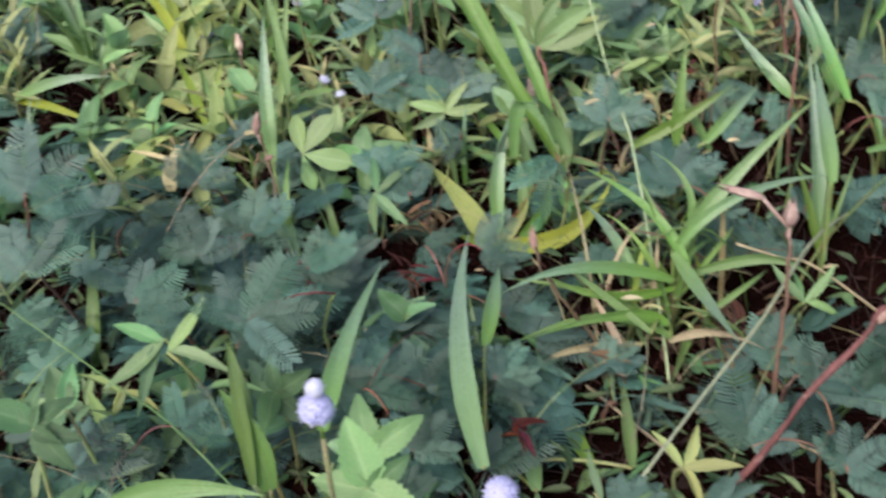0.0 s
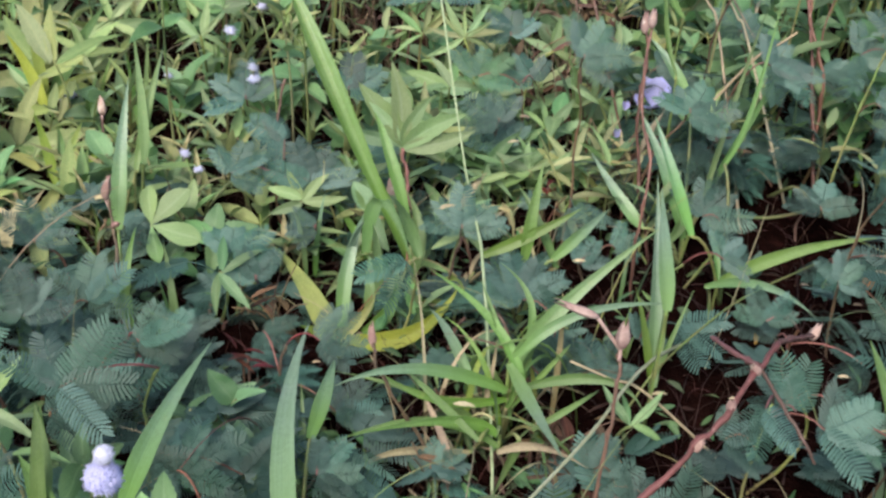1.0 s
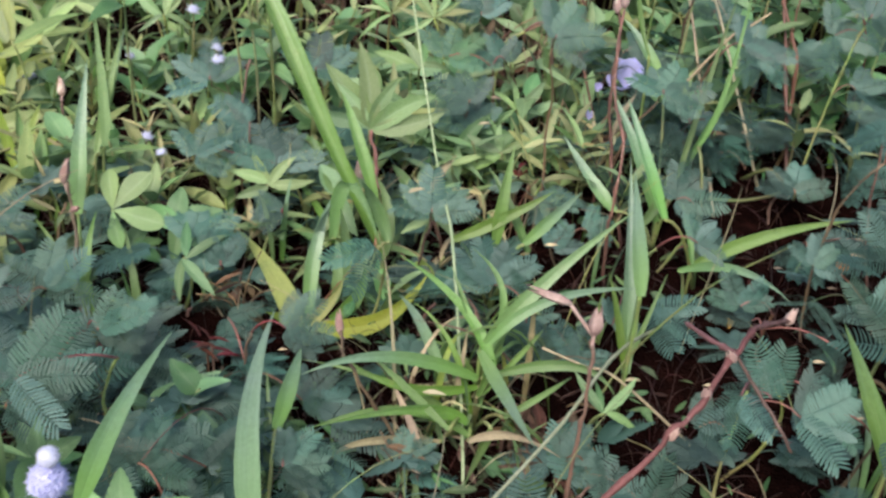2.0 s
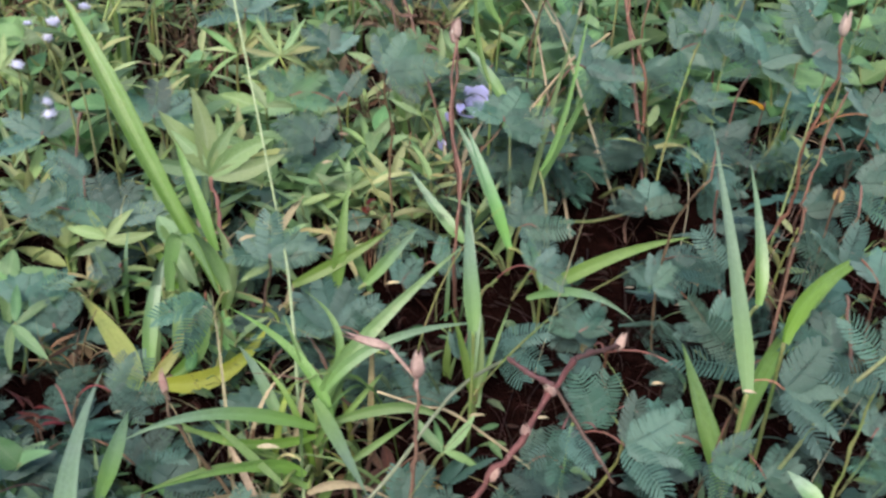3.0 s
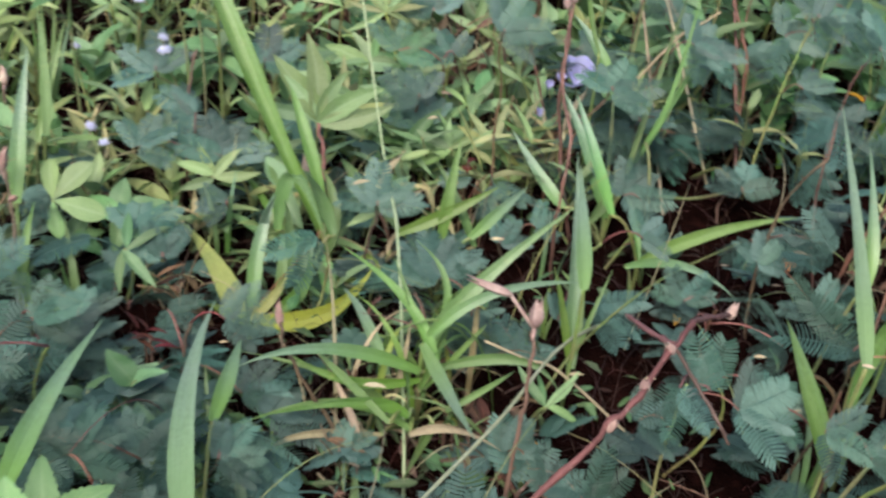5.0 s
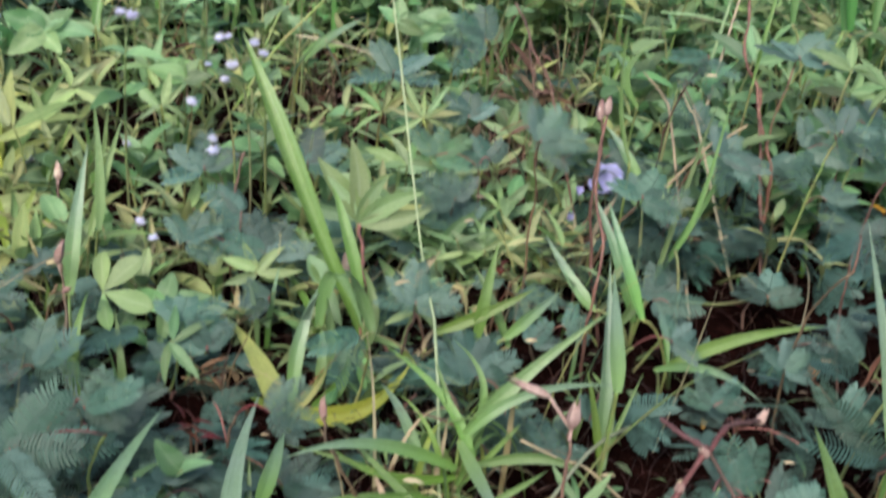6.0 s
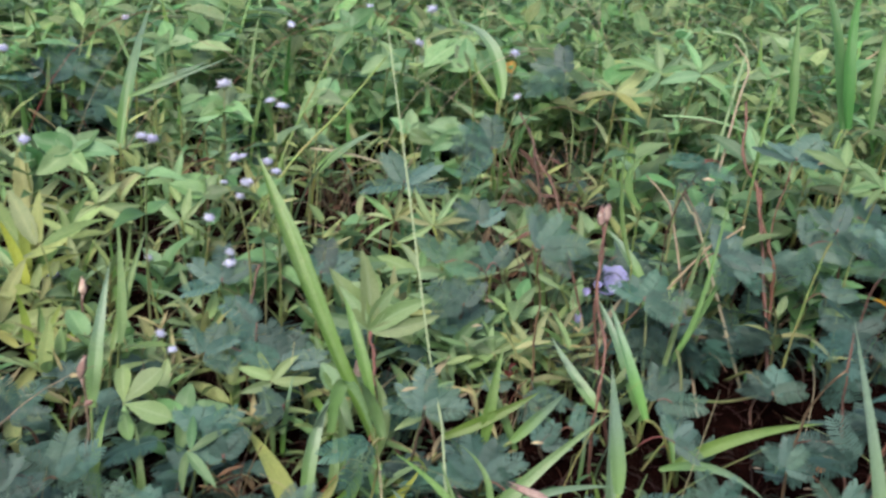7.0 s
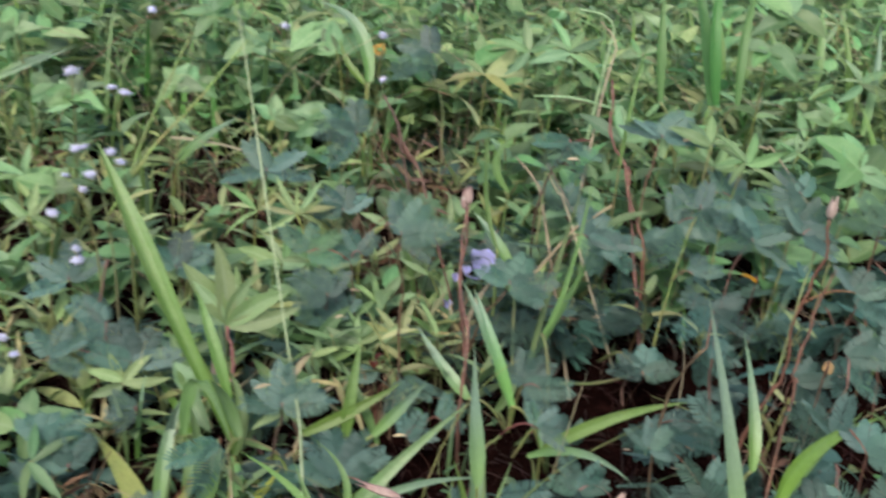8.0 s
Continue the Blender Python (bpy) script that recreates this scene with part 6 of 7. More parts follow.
star_weed("low weed with light green leaves", (-0.093, 0.75, 0.039), 0.042, 4, LANCE_GREEN, 90, 260, 30)
star_weed("low weed with light green leaves", (-0.105, 0.8, 0.039), 0.039, 5, OVATE_GREEN, 60, 280, 35)
star_weed("weed with a fan of light green leaves on top", (1.079, 1.9, 0.187), 0.063, 6, LANCE_PALE, -25, 250, 35)
star_weed("weed with a fan of light green leaves on top", (0.905, 1.7, 0.171), 0.056, 6, LANCE_GREEN, 12, 303, 39)
star_weed("weed with a fan of light green leaves on top", (0.783, 1.65, 0.159), 0.052, 5, LANCE_PALE, -1, 286, 43)
star_weed("weed with a fan of light green leaves on top", (0.927, 1.5, 0.184), 0.052, 6, LANCE_GREEN, -14, 269, 47)
star_weed("weed with a fan of light green leaves on top", (0.813, 1.35, 0.17), 0.037, 5, OVATE_GREEN, 23, 252, 51)
star_weed("weed with a fan of light green leaves on top", (0.8, 1.2, 0.164), 0.037, 5, LANCE_PALE, 10, 305, 55)
star_weed("weed with a fan of light green leaves on top", (0.725, 1.25, 0.157), 0.037, 5, LANCE_GREEN, -3, 288, 59)
star_weed("weed with a fan of light green leaves on top", (0.674, 1.45, 0.15), 0.044, 6, LANCE_YELLOW, -16, 271, 38)
star_weed("weed with a fan of light green leaves on top", (0.642, 1.6, 0.137), 0.044, 6, LANCE_PALE, 21, 254, 42)
star_weed("weed with a fan of light green leaves on top", (0.592, 1.7, 0.137), 0.048, 6, LANCE_PALE, 8, 307, 46)
star_weed("weed with a fan of light green leaves on top", (0.561, 1.9, 0.137), 0.056, 6, LANCE_YELLOW, -5, 290, 50)
star_weed("weed with a fan of light green leaves on top", (0.428, 1.6, 0.124), 0.037, 5, LANCE_YELLOW, -18, 273, 54)
star_weed("weed with a fan of light green leaves on top", (0.761, 1.9, 0.15), 0.050, 6, OVATE_GREEN, 19, 256, 58)
star_weed("weed with a fan of light green leaves on top", (0.282, 1.95, 0.121), 0.044, 5, OVATE_GREEN, 6, 309, 37)
star_weed("weed with a fan of light green leaves on top", (0.012, 1.85, 0.103), 0.037, 5, OVATE_GREEN, -7, 292, 41)
star_weed("weed with a fan of light green leaves on top", (-0.075, 1.9, 0.094), 0.044, 5, LANCE_PALE, -20, 275, 45)
star_weed("weed with a fan of light green leaves on top", (0.754, 1.45, 0.146), 0.041, 5, LANCE_PALE, 17, 258, 49)
star_weed("weed with a fan of light green leaves on top", (0.973, 1.95, 0.173), 0.059, 6, LANCE_GREEN, 4, 311, 53)
star_weed("weed with ovate light green leaves", (-0.225, 1.35, 0.224), 0.043, 5, OVATE_GREEN, -30, 280, 30)
star_weed("weed with ovate light green leaves", (0.049, 1.5, 0.183), 0.043, 4, OVATE_GREEN, 11, 333, 34)
star_weed("weed with ovate light green leaves", (-0.041, 1.35, 0.17), 0.038, 4, OVATE_GREEN, -8, 326, 38)
star_weed("weed with ovate light green leaves", (-0.012, 1.6, 0.203), 0.051, 5, OVATE_GREEN, -27, 319, 42)
star_weed("weed with ovate light green leaves", (-0.199, 1.4, 0.135), 0.038, 5, OVATE_GREEN, 14, 312, 46)
star_weed("weed with ovate light green leaves", (-0.502, 1.7, 0.13), 0.07, 5, LANCE_PALE, -5, 305, 50)
star_weed("leafy weed with pale green pointed leaves", (0.095, 1.05, 0.075), 0.045, 5, LANCE_HAND, -25, 230, 35)
star_weed("leafy weed with pale green pointed leaves", (0.152, 1.1, 0.042), 0.045, 5, LANCE_PALE, 12, 283, 39)
star_weed("leafy weed with pale green pointed leaves", (0.191, 1.0, 0.059), 0.042, 5, LANCE_PALE, -1, 266, 43)
star_weed("leafy weed with pale green pointed leaves", (0.172, 0.95, 0.038), 0.04, 5, LANCE_HAND, -14, 249, 47)
star_weed("leafy weed with pale green pointed leaves", (0.211, 0.95, 0.04), 0.042, 5, LANCE_YELLOW, 23, 232, 51)
star_weed("leafy weed with pale green pointed leaves", (0.275, 1.15, 0.067), 0.048, 5, LANCE_HAND, 10, 285, 55)
star_weed("leafy weed with pale green pointed leaves", (0.249, 1.08, 0.056), 0.042, 5, LANCE_PALE, -3, 268, 59)
star_weed("leafy weed with pale green pointed leaves", (0.054, 0.95, 0.09), 0.04, 5, LANCE_HAND, -16, 251, 38)
star_weed("leafy weed with pale green pointed leaves", (0.008, 0.98, 0.089), 0.04, 4, LANCE_PALE, 21, 234, 42)
star_weed("leafy weed with pale green pointed leaves", (0.123, 1.12, 0.048), 0.05, 4, OVATE_GREEN, 8, 287, 46)
star_weed("leafy weed with pale green pointed leaves", (0.218, 1.2, 0.059), 0.05, 5, LANCE_PALE, -5, 270, 50)
star_weed("leafy weed with pale green pointed leaves", (-0.037, 0.85, 0.049), 0.04, 5, LANCE_HAND, -18, 253, 54)
star_weed("leafy weed with pale green pointed leaves", (0.1, 0.78, 0.067), 0.035, 5, LANCE_HAND, 6, 289, 37)
star_weed("pale yellow-green weed with pointed leaves", (-0.245, 1.25, 0.087), 0.045, 6, LANCE_YELLOW, -25, 250, 35)
star_weed("pale yellow-green weed with pointed leaves", (-0.195, 1.2, 0.095), 0.045, 5, LANCE_PALE, 12, 303, 39)
star_weed("pale yellow-green weed with pointed leaves", (-0.267, 1.15, 0.081), 0.045, 6, LANCE_YELLOW, -1, 286, 43)
star_weed("pale yellow-green weed with pointed leaves", (-0.148, 1.15, 0.105), 0.04, 5, OVATE_GREEN, -14, 269, 47)
star_weed("pale yellow-green weed with pointed leaves", (-0.522, 1.6, 0.017), 0.06, 5, LANCE_PALE, 23, 252, 51)
star_weed("pale yellow-green weed with pointed leaves", (-0.591, 1.9, -0.001), 0.060, 5, OVATE_GREEN, 10, 305, 55)
star_weed("pale yellow-green weed with pointed leaves", (-0.662, 2.0, 0.001), 0.08, 5, LANCE_PALE, -3, 288, 59)
star_weed("pale yellow-green weed with pointed leaves", (-0.237, 1.5, 0.057), 0.043, 5, OVATE_GREEN, -16, 271, 38)
star_weed("pale yellow-green weed with pointed leaves", (-0.281, 1.35, 0.082), 0.045, 5, LANCE_PALE, 21, 254, 42)
star_weed("pale yellow-green weed with pointed leaves", (-0.286, 1.1, 0.063), 0.05, 6, LANCE_YELLOW, 8, 307, 46)
star_weed("pale yellow-green weed with pointed leaves", (-0.164, 1.1, 0.093), 0.04, 5, LANCE_PALE, -5, 290, 50)
star_weed("pale yellow-green weed with pointed leaves", (-0.561, 2.0, 0.006), 0.060, 5, OVATE_GREEN, -18, 273, 54)
star_weed("small weed with light green leaves at the near edge", (-0.224, 0.42, 0.141), 0.03, 4, OVATE_GREEN, -60, 180, 35)
star_weed("small weed with light green leaves at the near edge", (-0.195, 0.5, 0.105), 0.04, 2, LANCE_PALE, 60, 150, 25)
star_weed("small weed with light green leaves at the near edge", (-0.051, 0.36, 0.162), 0.028, 4, OVATE_GREEN, -39, 249, 47)
star_weed("small weed with light green leaves at the near edge", (-0.125, 0.47, 0.096), 0.03, 4, OVATE_DEEP, 95, 265, 55)
star_weed("low weed with pale leaves", (0.208, 0.57, 0.054), 0.033, 4, LANCE_GREEN, 30, 180, 40)
pale_bit((0.083, 0.735, 0.119), 0.0140, 24)
pale_bit((0.421, 1, 0.048), 0.0091, 15)
pale_bit((0.363, 0.49, 0.163), 0.0078, -25)
pale_bit((0.428, 1, 0.051), 0.0068, 2)
pale_bit((0.239, 0.62, 0.041), 0.0118, 2)
pale_bit((0.191, 0.74, 0.073), 0.0108, 1)
pale_bit((0.096, 0.58, 0.057), 0.0153, -10)
pale_bit((0.168, 1, 0.07), 0.0113, -20)
pale_bit((0.377, 1.02, 0.213), 0.0129, -10)
pale_bit((0.208, 1.3, 0.206), 0.0084, -26)
pale_bit((0.43, 0.5, 0.153), 0.0055, -8)
pale_bit((0.32, 0.47, 0.146), 0.0044, -6)
pale_bit((-0.008, 0.9, 0.055), 0.0083, 11)
pale_bit((0.265, 0.55, 0.098), 0.0077, -6)
pale_bit((0.41, 0.78, 0.028), 0.0096, 7)
pale_bit((0.403, 0.8, 0.021), 0.0078, -11)
pale_bit((0.418, 0.79, 0.029), 0.0068, -7)
pale_bit((0.446, 0.76, 0.063), 0.0141, -14)
pale_bit((0.455, 0.78, 0.066), 0.0105, -18)
pale_bit((0.424, 0.74, 0.044), 0.0074, -9)
pale_bit((0.318, 0.6, 0.078), 0.0069, -3)
pale_bit((0.154, 0.68, 0.043), 0.0074, -23)
pale_bit((0.047, 0.75, 0.048), 0.0091, -22)
pale_bit((-0.009, 0.66, 0.024), 0.0068, 5)
pale_bit((0.029, 0.7, 0.08), 0.0074, -30)
pale_bit((0.148, 0.9, 0.093), 0.0103, 15)
pale_bit((0.521, 1.1, 0.213), 0.0113, 16)
pale_bit((0.357, 0.6, 0.08), 0.0085, -6)


p = grass_tuft((-0.47, 0.96), "long pale strap-shaped leaf among yellow weeds")
blade(p, [(-0.465, 0.955, 0.036), (-0.41, 0.95, 0.055), (-0.36, 0.95, 0.055)], 0.011, M_GRASS_SHEEN)
blade(p, [(-0.465, 0.96, 0.03), (-0.42, 0.94, 0.03), (-0.37, 0.92, 0.015)], 0.009, M_YELLOW_BLADE)
p = grass_tuft((-0.04, 1.31), "grey-blue drying blade and thin straw in the weeds")
blade(p, [(-0.034, 1.3, 0.084), (0.0, 1.3, 0.118), (0.036, 1.3, 0.144)], 0.0085, M_GRASS_SHEEN)
blade(p, [(-0.042, 1.3, 0.117), (0.015, 1.3, 0.112), (0.075, 1.3, 0.096)], 0.004, M_STRAW)
p = grass_tuft((-0.3, 0.83), "withering yellow blades among feathery leaves")
blade(p, [(-0.321, 0.82, 0.03), (-0.298, 0.83, 0.048), (-0.277, 0.84, 0.05)], 0.012, M_YELLOW_BLADE)
blade(p, [(-0.274, 0.79, 0.026), (-0.272, 0.8, 0.046), (-0.262, 0.82, 0.056)], 0.013, M_WITHERED)
for at, turn, size in (((-0.5, 1.13, 0.035), 40, 0.05), ((-0.5, 1.05, 0.04), 20, 0.048), ((-0.5, 1.21, 0.03), 60, 0.05), ((-0.46, 1.16, 0.045), -30, 0.04)):
    p = sensitive_plant((at[0] + 0.01, at[1] + 0.02), at)
    facing_leaf(p, at, turn, 40, size, 150, 4)
    facing_leaf(p, (at[0] - 0.02, at[1] - 0.02, at[2] - 0.01), turn + 130, 25, size, 150, 4)
p = sensitive_plant((0.36, 1.02), (0.347, 1.0, 0.081))
facing_leaf(p, (0.342, 1.0, 0.091), -120, 50, 0.045, 130, 4)


# ---- fallen and coloured leaves ----
fallen_leaf("crimson withered leaves on the soil", (-0.059, 0.63, 0.045), 0.019, RED_LEAVES, 5)
fallen_leaf("crimson withered leaves on the soil", (0.016, 0.467, 0.045), 0.021, RED_LEAVES, 5)
fallen_leaf("crimson withered leaves on the soil", (-0.043, 0.63, 0.02), 0.025, RED_LEAVES, 2)
fallen_leaf("crimson withered leaves hanging over the soil", (-0.054, 0.622, 0.05), 0.018, RED_LEAVES, 4)
fallen_leaf("orange withered leaf hanging among green leaves", (0.613, 1.051, 0.07), 0.030, ORANGE_LEAVES, 1)
fallen_leaf("orange-red withered leaf on a stem", (0.52, 0.715, 0.15), 0.019, ORANGE_LEAVES, 1)
fallen_leaf("orange withered leaf hanging among green leaves", (0.183, 1.594, 0.17), 0.051, ORANGE_LEAVES, 2)
fallen_leaf("orange withered leaf in the weeds", (0.207, 1.522, 0.17), 0.041, ORANGE_LEAVES, 1)
fallen_leaf("reddish-brown dry leaf on the soil", (0.18, 0.605, 0.01), 0.032, DRY_LEAVES, 3)
fallen_leaf("reddish-brown dry leaf on the soil", (0.154, 0.682, 0.01), 0.030, DRY_LEAVES, 2)
fallen_leaf("reddish-brown dry leaf on the soil", (0.179, 0.613, 0.01), 0.033, DRY_LEAVES, 3)
fallen_leaf("reddish-brown dry leaves in shade", (-0.057, 0.749, 0.02), 0.037, DRY_LEAVES, 3)
fallen_leaf("red withered shoot among leaves", (0.183, 0.888, 0.05), 0.025, RED_LEAVES, 2)
fallen_leaf("reddish dry leaf in the weeds", (0.261, 1.349, 0.08), 0.052, DRY_LEAVES, 3)
fallen_leaf("dry brown leaves in the weeds", (-0.314, 1.527, 0.02), 0.051, DRY_LEAVES, 3)
fallen_leaf("reddish dry leaf in the weeds", (-0.192, 1.282, 0.05), 0.036, DRY_LEAVES, 2)
fallen_leaf("dry orange leaf bits on the soil", (0.486, 0.846, 0.01), 0.024, ORANGE_LEAVES, 1)
fallen_leaf("dry orange leaf bits on the soil", (0.353, 0.748, 0.03), 0.016, ORANGE_LEAVES, 1)
fallen_leaf("rusty brown dry leaf lying under the grass", (0.185, 0.605, 0.01), 0.03, DRY_LEAVES, 3)
fallen_leaf("orange dry leaf lying under the grass", (0.172, 0.587, 0.01), 0.018, ORANGE_LEAVES, 1)
fallen_leaf("rusty brown dry leaf lying under the grass", (0.118, 0.578, 0.01), 0.03, DRY_LEAVES, 3)
fallen_leaf("rusty brown dry leaf lying under the grass", (0.199, 0.633, 0.01), 0.03, DRY_LEAVES, 3)
fallen_leaf("orange dry leaf lying under the grass", (0.2, 0.597, 0.01), 0.014, ORANGE_LEAVES, 1)
fallen_leaf("rusty brown dry leaf lying under the grass", (0.149, 0.614, 0.01), 0.026, DRY_LEAVES, 3)
fallen_leaf("rusty brown dry leaf lying under the grass", (0.094, 0.571, 0.01), 0.028, DRY_LEAVES, 3)
fallen_leaf("rusty brown dry leaf lying under the grass", (-0.056, 0.735, 0.01), 0.03, DRY_LEAVES, 3)
fallen_leaf("reddish dry leaves caught among dead stems", (0.195, 1.25, 0.075), 0.035, DRY_LEAVES, 4)
fallen_leaf("reddish dry leaves caught among dead stems", (0.245, 1.25, 0.085), 0.035, DRY_LEAVES, 4)
fallen_leaf("reddish dry leaves caught among dead stems", (0.292, 1.24, 0.08), 0.03, DRY_LEAVES, 3)
fallen_leaf("yellow withered leaves among the weeds", (0.352, 1.5, 0.153), 0.045, LANCE_WITHERED, 4)
fallen_leaf("tan curled dead leaves hanging from a stalk", (-0.357, 0.95, 0.057), 0.034, LANCE_WITHERED, 4)
fallen_leaf("pale withered leaf hanging from its stalk", (-0.264, 0.8, 0.044), 0.06, LANCE_WITHERED, 2)
fallen_leaf("rusty brown dry leaf lying under the grass", (0.054, 0.62, 0.01), 0.026, DRY_LEAVES, 3)
dried_weed((0.255, 1.45), 0.090, 0.06, 14, "tangle of thin dead brown stems among far weeds")
dried_weed((0.239, 1.5), 0.090, 0.06, 14, "tangle of thin dead brown stems among far weeds")
dried_weed((0.286, 1.35), 0.098, 0.06, 14, "tangle of thin dead brown stems among far weeds")
dried_weed((0.371, 1.75), 0.103, 0.06, 14, "tangle of thin dead brown stems among far weeds")
dried_weed((0.150, 1.9), 0.104, 0.06, 14, "tangle of thin dead brown stems among far weeds")
dried_weed((-0.014, 1.4), 0.090, 0.06, 14, "tangle of thin dead brown stems among far weeds")
dried_weed((-0.180, 1.35), 0.090, 0.06, 14, "tangle of thin dead brown stems among far weeds")
dried_weed((0.510, 1.45), 0.136, 0.06, 14, "tangle of thin dead brown stems among far weeds")
dried_weed((0.085, 1.35), 0.090, 0.06, 14, "tangle of thin dead brown stems among far weeds")
dried_weed((0.418, 1.5), 0.112, 0.06, 14, "tangle of thin dead brown stems among far weeds")
dried_weed((0.267, 1.28), 0.12, 0.06, 16, "clump of dead reddish-brown weed stems")
dried_weed((0.208, 1.14), 0.09, 0.05, 12, "clump of dead reddish-brown weed stems")
dried_weed((0.508, 1.12), 0.09, 0.05, 10, "clump of dead reddish-brown weed stems")
dried_weed((0.257, 1), 0.08, 0.04, 8, "thin dead stems between weeds")
dried_weed((-0.147, 0.85), 0.06, 0.03, 8, "thin dead stems between weeds")
dried_weed((0.228, 1.13), 0.11, 0.06, 16, "clump of dead reddish-brown weed stems")
dried_weed((0.196, 1.2), 0.1, 0.05, 10, "clump of dead reddish-brown weed stems")
dried_weed((0.03, 1.3), 0.09, 0.06, 12, "clump of thin brown and yellow dead stems")
dried_weed((0.327, 1.5), 0.12, 0.07, 12, "clump of dead reddish-brown weed stems")
dried_weed((0.176, 0.565), 0.05, 0.03, 9, "short dead stems under the grass tuft")
dried_weed((0.173, 0.6), 0.05, 0.04, 9, "short dead stems beside the grass tuft")
dried_weed((0.085, 0.56), 0.05, 0.03, 8, "short dead stems under the grass tuft")
dried_weed((-0.052, 0.74), 0.06, 0.04, 8, "thin dead stems in a shaded gap")
dried_weed((0.243, 0.96), 0.08, 0.04, 8, "thin dead stems between weeds")
dried_weed((0.185, 0.88), 0.06, 0.03, 7, "red withered shoots among leaves")
dried_weed((0.544, 0.78), 0.08, 0.04, 8, "thin reddish stems under leaves")
dried_weed((0.009, 1.35), 0.09, 0.06, 12, "clump of thin brown and yellow dead stems")
dried_weed((0.38, 0.98), 0.07, 0.03, 7, "thin dead stems between feathery leaves")


# ---- the undergrowth between them ----
def in_patch(x, y):
    """Bare soil shows here."""
    for cx, cy, rx, ry in ((0.43, 0.87, 0.11, 0.13), (0.36, 0.61, 0.045, 0.05), (0.56, 0.96, 0.06, 0.06), (0.30, 0.71, 0.06, 0.07), (0.385, 0.68, 0.05, 0.05), (0.535, 0.76, 0.05, 0.04), (0.50, 0.98, 0.05, 0.04), (0.25, 0.56, 0.05, 0.05), (0.46, 0.60, 0.05, 0.05), (0.34, 0.80, 0.05, 0.05), (0.62, 0.88, 0.05, 0.05), (0.20, 0.84, 0.035, 0.04),
                           (0.17, 0.63, 0.045, 0.04), (-0.062, 0.70, 0.045, 0.05), (0.0, 0.70, 0.06, 0.055), (0.015, 0.52, 0.03, 0.04), (-0.06, 0.78, 0.035, 0.03), (-0.02, 1.03, 0.03, 0.03), (0.015, 1.31, 0.055, 0.09), (-0.40, 1.53, 0.09, 0.16)):
        if ((x - cx) / rx) ** 2 + ((y - cy) / ry) ** 2 < 1:
            return True
    return False


def scatter(x0, x1, y0, y1, gap, r):
    """Places about gap apart, each shifted by chance."""
    y = y0
    while y < y1:
        x = x0
        while x < x1:
            yield x + r.uniform(-0.45, 0.45) * gap, y + r.uniform(-0.45, 0.45) * gap
            x += gap
        y += gap * 0.87


def seen_width(y):
    """The strip of ground, from its first to its last x, that the walk looks over at y."""
    return -0.16 - 0.42 * y, 0.22 + 0.60 * y


def droop(p, count, r):
    """Withered narrow leaves hanging from the stem of a weed."""
    stem = p.children[0].data.vertices
    for k in range(count):
        q = stem[r.randint(len(stem) // 3, len(stem) - 1)].co
        set_leaf(p, r.choice(LANCE_WITHERED), p.location + q, r.uniform(0, 360), r.uniform(-75, -20), r.uniform(0.035, 0.06), r.uniform(-50, 50), "withered_leaf")


